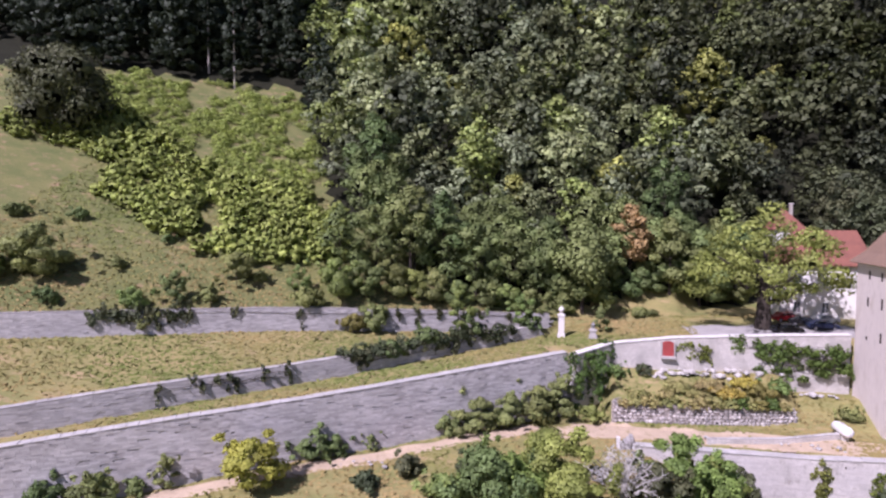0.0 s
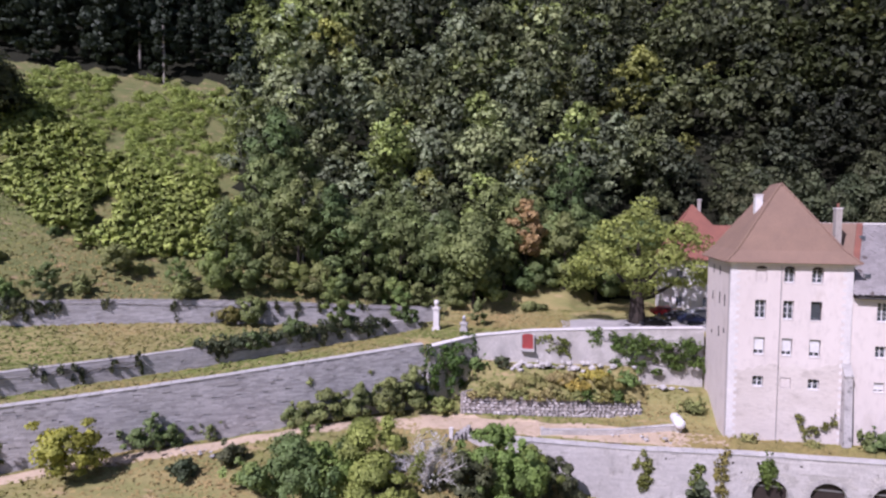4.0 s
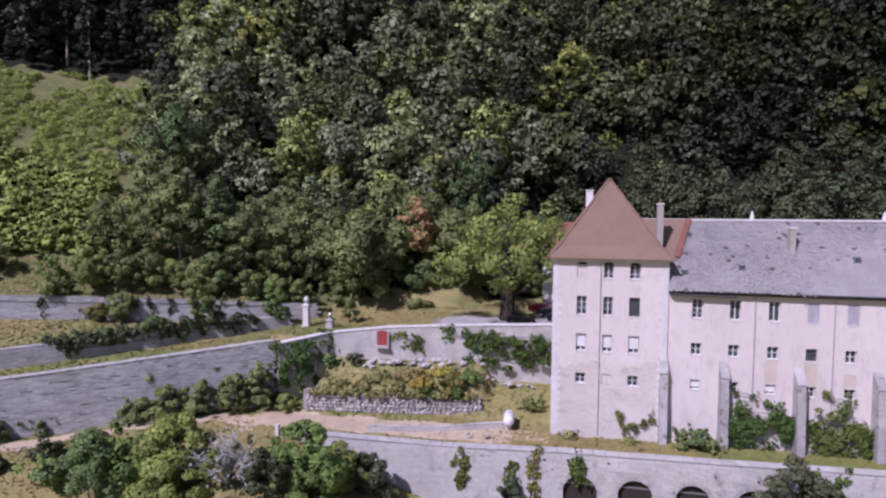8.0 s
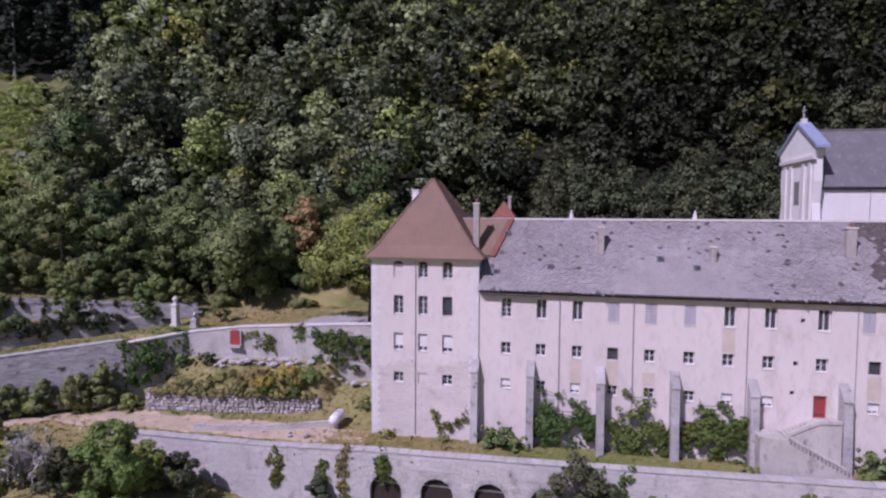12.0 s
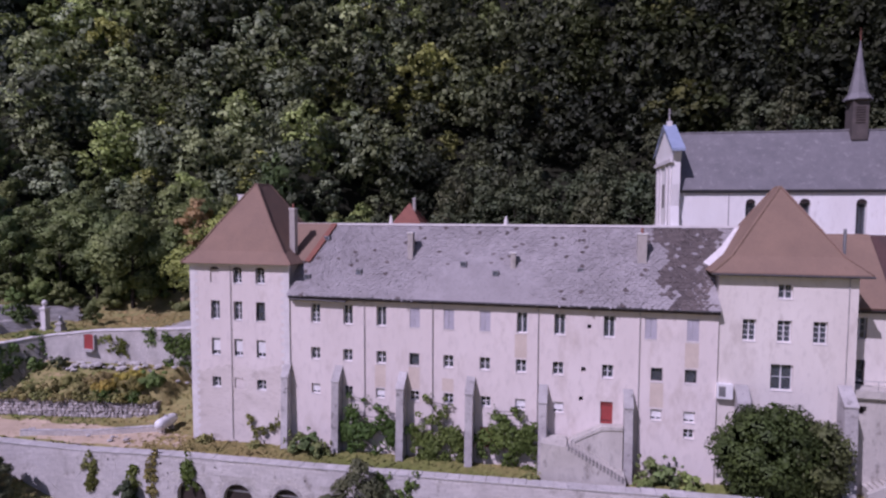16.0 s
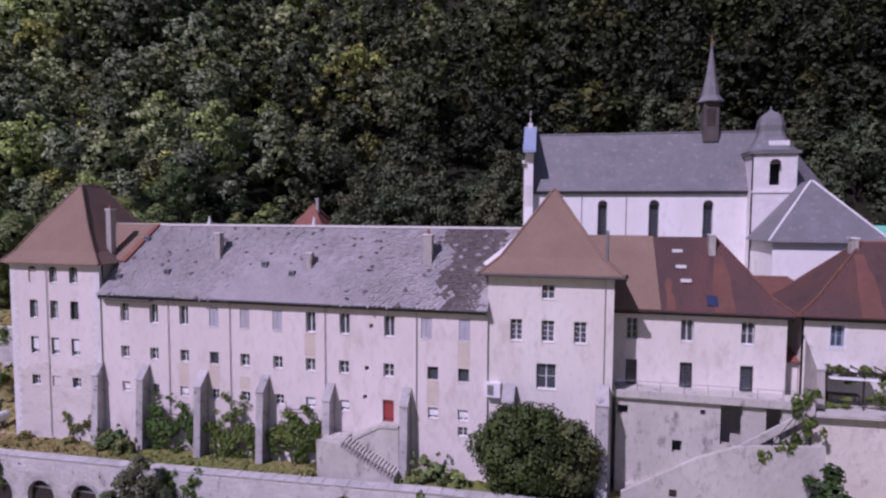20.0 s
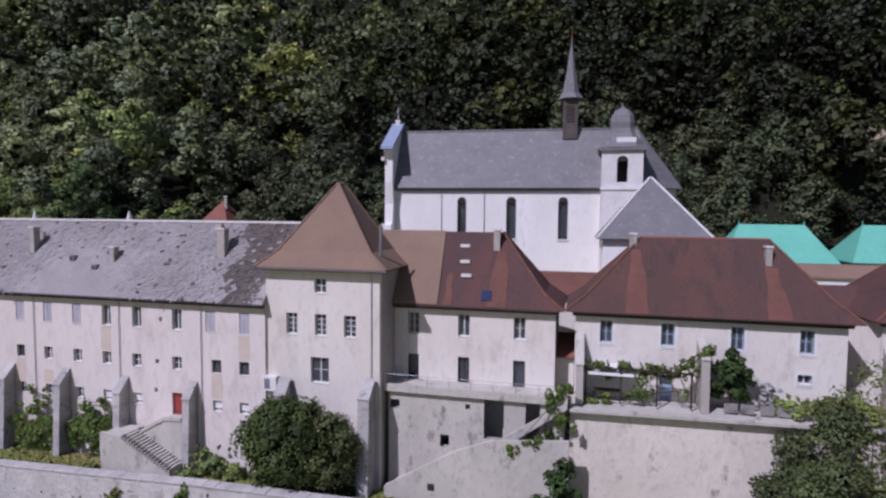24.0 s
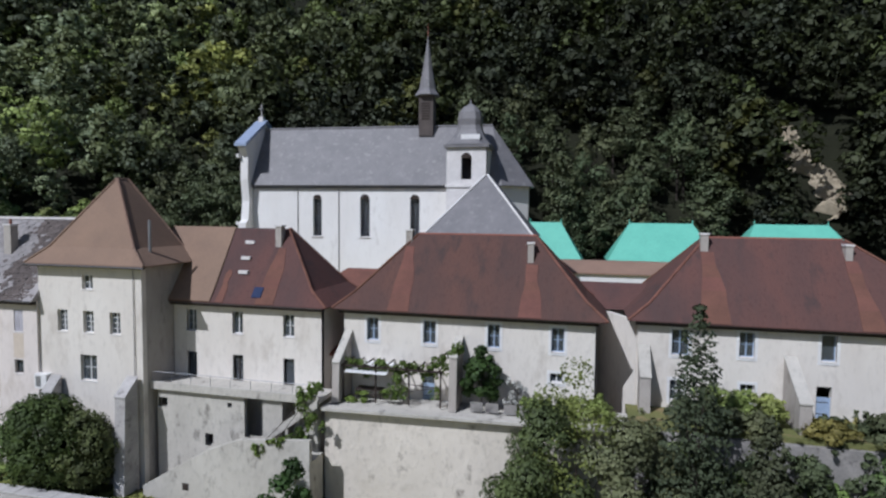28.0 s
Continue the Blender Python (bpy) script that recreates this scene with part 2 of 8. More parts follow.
LEAF_GARDEN = material("mid_green_leaves", (0.122, 0.143, 0.050), (0.076, 0.094, 0.036), 0.4, 0.6, 0, 9, leaf=0.25, spread=0.25)
DRY_TUFT = material("dry_tuft_grass", (0.42, 0.375, 0.15), (0.29, 0.30, 0.10), 0.5, 0.8, 0, 9, leaf=0.3, spread=0.25)
LEAF_BROOM = material("broom_leaves", (0.48, 0.42, 0.085), (0.34, 0.32, 0.065), 0.5, 0.6, 0, 9, leaf=0.3, spread=0.2)
LEAF_ORANGE = material("rust_leaves", (0.50, 0.37, 0.16), (0.37, 0.27, 0.115), 0.5, 0.6, 0, 9, leaf=0.3, spread=0.2)
STRAW = material("dry_grass_blades", (0.42, 0.335, 0.165), (0.29, 0.275, 0.105), 0.15, 0.9, 0, 9, leaf=0.25, spread=0.2)
CLIFF = material("pale_rock", (0.44, 0.375, 0.27), (0.32, 0.27, 0.195), 0.25, 0.9, 0.8, 8)
GLASS = glass_material()
CAR_BLUE = material("dark_blue_car_paint", (0.03, 0.04, 0.09), (0.025, 0.035, 0.08), 1, 0.25, 0, 9, metal=0.3)
CAR_BLACK = material("black_car_paint", (0.02, 0.02, 0.025), (0.018, 0.018, 0.022), 1, 0.25, 0, 9, metal=0.3)
CAR_RED = material("red_car_paint", (0.4, 0.03, 0.03), (0.35, 0.03, 0.03), 1, 0.3, 0, 9)
CAR_WHITE = material("white_car_paint", (0.75, 0.75, 0.75), (0.7, 0.7, 0.7), 1, 0.3, 0, 9)
RUBBER = material("black_rubber", (0.025, 0.025, 0.025), (0.02, 0.02, 0.02), 3, 0.8, 0.1, 9)


# ---------------------------------------------------------------- mesh tools
def thing(name, at, label, category, group="", kind=""):
    ob = new(name)
    ob.location = at
    ob.empty_display_size = 0.3
    return tagged(ob, label, category, group, kind)


def child(ob, parent):
    if parent is not None:
        ob.parent = parent
        if parent.parent is None:
            ob.matrix_parent_inverse = parent.matrix_basis.inverted()
    return ob


def part(name, bm, mat, parent=None, label="", smooth=False):
    """Links a bmesh as one mesh object under a thing or a part."""
    me = bpy.data.meshes.new(name)
    bmesh.ops.recalc_face_normals(bm, faces=bm.faces)
    if smooth:
        for f in bm.faces:
            f.smooth = True
    bm.to_mesh(me)
    bm.free()
    me.materials.append(mat)
    ob = child(new(name, me), parent)
    return tagged(ob, label) if label else ob


def shared(name, me, parent, at, turn=0.0, label=""):
    """One more object on a mesh that other pieces use as well."""
    ob = child(new(name, me), parent)
    ob.location, ob.rotation_euler = at, (0, 0, turn)
    return tagged(ob, label) if label else ob


def mesh_of(name, bm, mat):
    me = bpy.data.meshes.new(name)
    bmesh.ops.recalc_face_normals(bm, faces=bm.faces)
    bm.to_mesh(me)
    bm.free()
    me.materials.append(mat)
    return me


def raw_mesh(name, verts, faces, mat, tone=None, normals=None):
    """A mesh from number arrays: verts (n, 3), faces (m, 3 or 4)."""
    me = bpy.data.meshes.new(name)
    verts, faces = np.asarray(verts, dtype=np.float32), np.asarray(faces, dtype=np.int32)
    k = faces.shape[1]
    me.vertices.add(len(verts))
    me.vertices.foreach_set("co", verts.ravel())
    me.loops.add(faces.size)
    me.loops.foreach_set("vertex_index", faces.ravel())
    me.polygons.add(len(faces))
    me.polygons.foreach_set("loop_start", np.arange(0, faces.size, k, dtype=np.int32))
    me.update(calc_edges=True)
    me.materials.append(mat)
    if tone is not None:
        at = me.color_attributes.new("tone", "FLOAT_COLOR", "POINT")
        rgba = np.ones((len(verts), 4), dtype=np.float32)
        rgba[:, :3] = tone
        at.data.foreach_set("color", rgba.ravel())
    me.polygons.foreach_set("use_smooth", np.full(len(faces), normals is not None))
    if normals is not None:
        me.normals_split_custom_set_from_vertices(np.asarray(normals, dtype=np.float32).tolist())
    return me


def box(bm, x0, x1, y0, y1, z0, z1, bevel=0.0):
    vs = [bm.verts.new((x, y, z)) for z in (z0, z1) for x, y in ((x0, y0), (x1, y0), (x1, y1), (x0, y1))]
    for f in ((3, 2, 1, 0), (4, 5, 6, 7), (0, 1, 5, 4), (1, 2, 6, 5), (2, 3, 7, 6), (3, 0, 4, 7)):
        bm.faces.new([vs[i] for i in f])
    if bevel:
        es = {e for v in vs for e in v.link_edges}
        bmesh.ops.bevel(bm, geom=list(es), offset=bevel, segments=1, affect="EDGES")
    return bm


def boxes(*rows):
    bm = bmesh.new()
    for r in rows:
        box(bm, *r)
    return bm


def prism(bm, outline, way):
    """The solid between a flat outline of points and the same outline moved by way."""
    a = [bm.verts.new(p) for p in outline]
    b = [bm.verts.new(Vector(p) + Vector(way)) for p in outline]
    bm.faces.new(a)
    bm.faces.new(b[::-1])
    for i in range(len(a)):
        j = (i + 1) % len(a)
        bm.faces.new((a[j], a[i], b[i], b[j]))
    return bm


def tube(bm, a, b, r0, r1=None, sides=8):
    """A tapered round bar from a to b."""
    a, b, r1 = Vector(a), Vector(b), r0 if r1 is None else r1
    q = (b - a).to_track_quat("Z", "Y")
    rings = [[bm.verts.new(p + q @ Vector((r * math.cos(2 * math.pi * i / sides), r * math.sin(2 * math.pi * i / sides), 0))) for i in range(sides)] for p, r in ((a, r0), (b, r1))]
    for i in range(sides):
        j = (i + 1) % sides
        bm.faces.new((rings[0][i], rings[0][j], rings[1][j], rings[1][i]))
    bm.faces.new(rings[0][::-1])
    bm.faces.new(rings[1])
    return bm


def loft(bm, rings, cap=True):
    """Faces between rings of equally many points; points that fall together become one."""
    keep = {}

    def v(p):
        k = tuple(round(c, 4) for c in p)
        if k not in keep:
            keep[k] = bm.verts.new(k)
        return keep[k]

    rows = [[v(p) for p in ring] for ring in rings]
    n = len(rows[0])

    def face(vs):
        out = []
        for w in vs:
            if w not in out:
                out.append(w)
        if len(out) > 2 and bm.faces.get(out) is None:
            bm.faces.new(out)

    for lo, hi in zip(rows, rows[1:]):
        for i in range(n):
            j = (i + 1) % n
            face((lo[i], lo[j], hi[j], hi[i]))
    if cap:
        face(rows[0][::-1])
        face(rows[-1])
    return bm


def revolve(bm, profile, at, sides=16, turn=0.0):
    """A turned body: profile is (radius, height) upwards."""
    x, y, z = at
    return loft(bm, [[(x + r * math.cos(turn + 2 * math.pi * i / sides), y + r * math.sin(turn + 2 * math.pi * i / sides), z + h) for i in range(sides)] for r, h in profile])


# ---------------------------------------------------------------- the lie of the land
def ramp_of(*knots):
    xs, zs = [k[0] for k in knots], [k[1] for k in knots]
    return lambda x: np.interp(x, xs, zs)


def step(d, lo=0.15, hi=0.85):
    return np.clip((d - lo) / (hi - lo), 0, 1)


big_line = lambda x: 59.0 + 0.6 * (x + 31.7)
mid_line = lambda x: 72.5 + 0.78 * (x + 29.2)
up_line = lambda x: 72.6 + 0.5 * (x + 50.5)
big_top = ramp_of((-120, -7), (-63, -2.2), (-52.8, -1.3), (-40.8, -0.5), (-27, 0.8), (-10.5, 2.55))
foot = ramp_of((-120, -14), (-50.6, -8.1), (-41, -7.2), (-30, -6.8), (-24, -6.2), (-5, -5.5), (20, -5.25), (40, -4.75), (78, -4.4), (95, -4.6))
mid_top = ramp_of((-75, -0.3), (-58, 0.9), (-45, 1.5), (-29.2, 2.6), (-14, 3.6))
up_top = ramp_of((-120, 9.5), (-83, 7.3), (-58, 6.9), (-49, 6.7), (-34, 5.7), (-14, 4.2))
low_top = ramp_of((-5, -5.75), (15, -5.55), (26, -5.0), (42, -4.65), (60, -4.1), (75, -3.6), (92, -3.4))
LOW_Y = 63.4
hill_foot = ramp_of((-60, 96), (-12, 96), (8, 100), (22, 122), (60, 124), (110, 126), (128, 147), (250, 150))
hill_slope = ramp_of((-60, 0.6), (-12, 0.6), (8, 0.62), (22, 0.85), (60, 0.82), (110, 0.85), (128, 1.3), (250, 1.3))


def land(x, y):
    """The ground's height; x and y are arrays."""
    x, y = np.asarray(x, dtype=float), np.asarray(y, dtype=float)
    bl, ml, ul = big_line(x), mid_line(x), up_line(x)
    # meadow and track before the long wall, falling towards the valley
    base_y = np.where(x < -8, bl, np.minimum(72.0, LOW_Y + 4))
    front = foot(x) - 0.16 * np.maximum(0, base_y - 4.5 - y) - 0.1 * np.maximum(0, base_y - 14 - y)
    front = np.maximum(front, -30)
    # terraces on the slope
    strip = big_top(x) - 0.25
    lawn = np.interp(np.clip((y - ml) / np.maximum(ul - ml, 0.5), 0, 1), [0, 1], [0, 1])
    lawn_z = (mid_top(x) - 0.3) * (1 - lawn) + (up_top(x) - 3.4) * lawn
    slope_z = up_top(x) - 0.3 + 0.56 * np.maximum(0, y - ul - 1) + 0.3 * np.maximum(0, y - 132)
    d = 0.86
    left = front + (strip - front) * step((y - bl) * d)
    left = left + (lawn_z - left) * step((y - ml) * d)
    left = np.where(y > ul, lawn_z + (slope_z - lawn_z) * step((y - ul) * d), left)
    # court, mound and hill to the east
    mound = -5.2 + 2.3 * step(y - (69.4 + 0.16 * (x + 4.6)), 0.1, 0.7) * step(x + 5.2, 0, 0.8) * step(17.4 - x, 0, 1.2)
    mound = mound + np.where((x > -6) & (x < 26), np.clip((y - 71.5) / 5, 0, 1) * 2.6, 0)
    strip_z = foot(x)
    yard_wall = 77.0 + 0.085 * (x + 4.4)
    yard = 2.5 + 0.035 * (x + 4.4) + 0.02 * np.maximum(0, y - yard_wall)
    low = front + (np.minimum(front, -12.5 + 0.02 * x) - front) * step(x, -5, 14)
    low = low + (strip_z - low) * step(y - LOW_Y, 0.7, 0.95)
    right = np.where(y > 69, mound, low)
    right = np.where((x > 26) & (y > 66), strip_z, right)
    right = right + (yard - right) * step(y - yard_wall)
    far = hill_foot(x)
    up = np.maximum(0, y - far)
    hs = hill_slope(x)
    hill = hs * np.minimum(up, 22) + np.minimum(hs, 0.72) * np.maximum(0, up - 22)
    right = right + hill
    w = step(x, -13.5, -6.5)
    w_far = step(x, -45, 5)
    k = step(y, 84, 97)
    w = w * (1 - k) + w_far * k
    w = np.where(y < 72, step(x, -10.5, -8.5), w)
    z = left * (1 - w) + right * w
    bumps = 0.1 * np.sin(x * 0.9 + 1.3 * np.sin(y * 0.5)) * np.sin(y * 0.8 + 0.7 * np.sin(x * 0.37))
    return z + bumps * np.where(y > 95, 3, 1) * np.where((y < 72) & (x > -8), 0.4, 1)


def at_land(x, y):
    return float(land(np.array([x]), np.array([y]))[0])


def build_ground():
    xs = np.concatenate([np.arange(-900, -130, 40), np.arange(-130, -92, 3), np.arange(-92, 30, 0.55), np.arange(30, 150, 1.2), np.arange(150, 260, 6), np.arange(260, 1000, 40)])
    ys = np.concatenate([np.arange(-500, 20, 30), np.arange(20, 36, 2), np.arange(36, 96, 0.55), np.arange(96, 300, 3), np.arange(300, 1000, 35)])
    gx, gy = np.meshgrid(xs, ys)
    gz = land(gx, gy)
    v = np.stack([gx.ravel(), gy.ravel(), gz.ravel()], 1)
    nx, ny = len(xs), len(ys)
    i = (np.arange(ny - 1)[:, None] * nx + np.arange(nx - 1)[None]).ravel()
    f = np.stack([i, i + 1, i + nx + 1, i + nx], 1)
    me = raw_mesh("ground", v, f, GRASS_GROUND)
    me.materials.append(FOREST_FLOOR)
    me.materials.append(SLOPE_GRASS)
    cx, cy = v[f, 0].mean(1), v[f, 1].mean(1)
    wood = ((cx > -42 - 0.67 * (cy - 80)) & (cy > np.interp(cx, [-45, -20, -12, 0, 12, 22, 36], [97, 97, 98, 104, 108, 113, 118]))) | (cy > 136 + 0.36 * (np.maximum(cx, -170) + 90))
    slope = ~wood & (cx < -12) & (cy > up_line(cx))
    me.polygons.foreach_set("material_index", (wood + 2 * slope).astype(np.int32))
    me.polygons.foreach_set("use_smooth", np.ones(len(f), dtype=bool))
    return tagged(new("ground", me), "sunburnt meadow, terraces and wooded hillside ground", "ground", kind="structure")


ground = build_ground()


# ---------------------------------------------------------------- walls, windows and roofs
def facade(parent, x0, x1, z0, z1, y, holes, mat, thick=0.5, name="wall"):
    """A wall along x that faces -y, with holes (x0, x1, z0, z1) right through it."""
    bm = bmesh.new()
    xs = sorted({x0, x1, *(v for h in holes for v in h[:2])})
    zs = sorted({z0, z1, *(v for h in holes for v in h[2:4])})
    keep = {}

    def v(x, yy, z):
        if (x, yy, z) not in keep:
            keep[x, yy, z] = bm.verts.new((x, yy, z))
        return keep[x, yy, z]

    for xa, xb in zip(xs, xs[1:]):
        solid = []
        for za, zb in zip(zs, zs[1:]):
            cx, cz = (xa + xb) / 2, (za + zb) / 2
            solid.append(not any(h[0] < cx < h[1] and h[2] < cz < h[3] for h in holes))
        for (za, zb), s in zip(zip(zs, zs[1:]), solid):
            if s:
                bm.faces.new((v(xa, y, za), v(xb, y, za), v(xb, y, zb), v(xa, y, zb)))
                bm.faces.new((v(xa, y + thick, za), v(xa, y + thick, zb), v(xb, y + thick, zb), v(xb, y + thick, za)))
    back = {f: keep.get((k[0], y + thick, k[2])) for k, f in keep.items()}
    for e in [e for e in bm.edges if len(e.link_faces) == 1 and abs(e.verts[0].co.y - y) < 1e-6 and abs(e.verts[1].co.y - y) < 1e-6]:
        a, b = e.verts
        bm.faces.new((a, b, back[b], back[a]))
    return part(name, bm, mat, parent)


WINDOW_MESHES = {}


def window(parent, x0, x1, z0, z1, y, kind="cross", frame=None, sill=True, bars=2):
    """A casement set back in its hole: frame with its bars, pane behind, stone sill before it."""
    w, h = round(x1 - x0, 2), round(z1 - z0, 2)
    frame = frame or WHITE_PAINT
    key = (w, h, kind, frame.name, bars)
    if key not in WINDOW_MESHES:
        b = 0.07
        bm = bmesh.new()
        for r in ((0, b, 0, h), (w - b, w, 0, h), (b, w - b, 0, b), (b, w - b, h - b, h)):
            box(bm, r[0], r[1], 0, 0.07, r[2], r[3])
        if kind in ("cross", "blind"):
            box(bm, w / 2 - 0.045, w / 2 + 0.045, -0.01, 0.06, b, h - b)
            for i in range(bars):
                z = h * (i + 1) / (bars + 1)
                box(bm, b, w / 2 - 0.045, 0.01, 0.05, z - 0.022, z + 0.022)
                box(bm, w / 2 + 0.045, w - b, 0.01, 0.05, z - 0.022, z + 0.022)
        fr = mesh_of("window", bm, frame)
        pane = mesh_of("pane", boxes((0.05, w - 0.05, 0.03, 0.042, 0.05, h - 0.05)), GLASS)
        if kind == "shutter":
            bm = bmesh.new()
            for s in (0, 1):
                xa, xb = s * w / 2 + 0.012, (s + 1) * w / 2 - 0.012
                box(bm, xa, xb, -0.2, -0.17, 0.02, h - 0.02)
                for i in range(11):
                    z = 0.08 + (h - 0.2) * i / 10
                    box(bm, xa + 0.06, xb - 0.06, -0.225, -0.2, z, z + 0.07)
            extra = mesh_of("shutter", bm, GREY_PAINT)
        elif kind == "blind":
            bm = bmesh.new()
            edge = []
            for i in range(9):
                z = h * 0.24 + h * 0.74 * i / 9
                edge += [(0.03, -0.055, z), (0.03, -0.043, z + h * 0.08)]
            prism(bm, edge + [(0.03, -0.03, h * 0.98), (0.03, -0.03, h * 0.24)], (w - 0.06, 0, 0))
            extra = mesh_of("blind", bm, WHITE_PAINT)
        else:
            extra = None
        sl = mesh_of("sill", boxes((-0.05, w + 0.05, -0.31, 0.0, -0.09, -0.005)), QUOIN)
        WINDOW_MESHES[key] = (fr, pane, extra, sl)
    fr, pane, extra, sl = WINDOW_MESHES[key]
    at = (x0, y + 0.27, z0)
    ob = shared("window", fr, parent, at)
    shared("pane", pane, ob, (0, 0, 0))
    if extra:
        shared(extra.name.split(".")[0], extra, ob, (0, 0, 0))
    if sill:
        shared("sill", sl, ob, (0, 0, 0))
    return ob


def blank(parent, x0, x1, z0, z1, y, mat):
    """A walled-up window, set back by a hand."""
    part("blocked_window", boxes((x0, x1, y + 0.1, y + 0.3, z0, z1)), mat, parent, "walled-up window")


def door(parent, x0, x1, z0, z1, y, mat, label="plank door"):
    bm = bmesh.new()
    n = 6
    box(bm, x0, x1, y + 0.205, y + 0.25, z0, z1)
    ob = part("door", bm, mat, parent, label)
    for i in range(n):
        a = x0 + (x1 - x0) * i / n
        part("plank", boxes((a + 0.006, x0 + (x1 - x0) * (i + 1) / n - 0.006, y + 0.19, y + 0.206, z0 + 0.02, z1 - 0.02)), mat, ob)
    part("hinge", boxes((x0 + 0.02, x1 - 0.15, y + 0.175, y + 0.19, z0 + 0.3, z0 + 0.36), (x0 + 0.02, x1 - 0.15, y + 0.175, y + 0.19, z1 - 0.4, z1 - 0.34)), DARK_TIMBER_AND_SHADE, ob)
    return ob


def roof_solid(parent, rings, mat, name="roof", label=""):
    """rings: (x0, x1, y0, y1, z) from the eaves up; the last may be a ridge."""
    bm = bmesh.new()
    loft(bm, [[(a, c, z), (b, c, z), (b, d, z), (a, d, z)] for a, b, c, d, z in rings])
    rf = part(name, bm, mat, parent, label)
    caps = TILE_HIP if mat is TILE_RED else mat
    for side in range(4):
        edge = [((a, b)[side in (1, 2)], (c, d)[side > 1], z) for a, b, c, d, z in rings[1:]]
        for k, (p, q) in enumerate(zip(edge, edge[1:])):
            n = max(2, int((Vector(q) - Vector(p)).length / 0.45))
            if mat in (TILE_RED, TILE_BROWN) and Vector((q[0] - p[0], q[1] - p[1])).length > 0.3:
                bm = bmesh.new()
                for i in range(n):
                    tube(bm, Vector(p).lerp(Vector(q), i / n), Vector(p).lerp(Vector(q), (i + 1.15) / n), 0.12, 0.1, 6)
                part("hip_tiles", bm, caps, rf)
    return rf


def gutter_pipe(parent, x, y, z0, z1, r=0.04):
    bm = tube(bmesh.new(), (x, y - 0.1, z0), (x, y - 0.1, z1), r, sides=8)
    for i in range(int((z1 - z0) / 2.2)):
        z = z0 + 1 + 2.2 * i
        tube(bm, (x, y - 0.1, z), (x, y - 0.1, z + 0.06), r + 0.018, sides=8)
    return part("downpipe", bm, PIPE_PAINT, parent)


def eave(parent, x0, x1, y, z):
    """Dark boarded eaves with a gutter before them, near-black to carry the eave shadow."""
    part("soffit", boxes((x0, x1, y - 0.5, y - 0.004, z - 0.34, z - 0.03)), DARK_TIMBER_AND_SHADE, parent)
    part("gutter", tube(bmesh.new(), (x0, y - 0.56, z - 0.06), (x1, y - 0.56, z - 0.06), 0.09, sides=8), GUTTER_SHADE, parent)


def chimney(parent, x, y, w, d, z0, z1, mat, pots=0, cap=True, label=""):
    """A stack with a projecting cap."""
    bm = bmesh.new()
    box(bm, x - w / 2, x + w / 2, y - d / 2, y + d / 2, z0, z1)
    st = part("chimney", bm, mat, parent, label)
    if cap:
        part("chimney_cap", boxes((x - w / 2 - 0.07, x + w / 2 + 0.07, y - d / 2 - 0.07, y + d / 2 + 0.07, z1, z1 + 0.14)), QUOIN, st)
    for i in range(pots):
        px = x + (i - (pots - 1) / 2) * 0.4
        part("chimney_pot", revolve(bmesh.new(), [(0.14, 0), (0.11, 0.45), (0.13, 0.47), (0.1, 0.5)], (px, y, z1 + 0.12), 10), TILE_ORANGE, st)
    return st


def shell(parent, x0, x1, y0, y1, z0, z1, mat, thick=0.5):
    """The two side walls, the back wall and the loft floor of a house whose front is a facade at y0."""
    part("side_wall", boxes((x0, x0 + thick, y0 + 0.5, y1, z0, z1)), mat, parent)
    part("side_wall", boxes((x1 - thick, x1, y0 + 0.5, y1, z0, z1)), mat, parent)
    part("back_wall", boxes((x0 + thick, x1 - thick, y1 - thick, y1, z0, z1)), mat, parent)
    # Unseen floors, added to keep daylight out of the rooms.
    part("loft_floor", boxes((x0 + thick, x1 - thick, y0 + 0.5, y1 - thick, z1 - 0.35, z1 - 0.1)), DARK_TIMBER_AND_SHADE, parent)
    for z in (z0 + 0.3, z0 + (z1 - z0) * 0.5):
        part("storey_floor", boxes((x0 + thick, x1 - thick, y0 + 0.5, y1 - thick, z, z + 0.2)), DARK_TIMBER_AND_SHADE, parent)


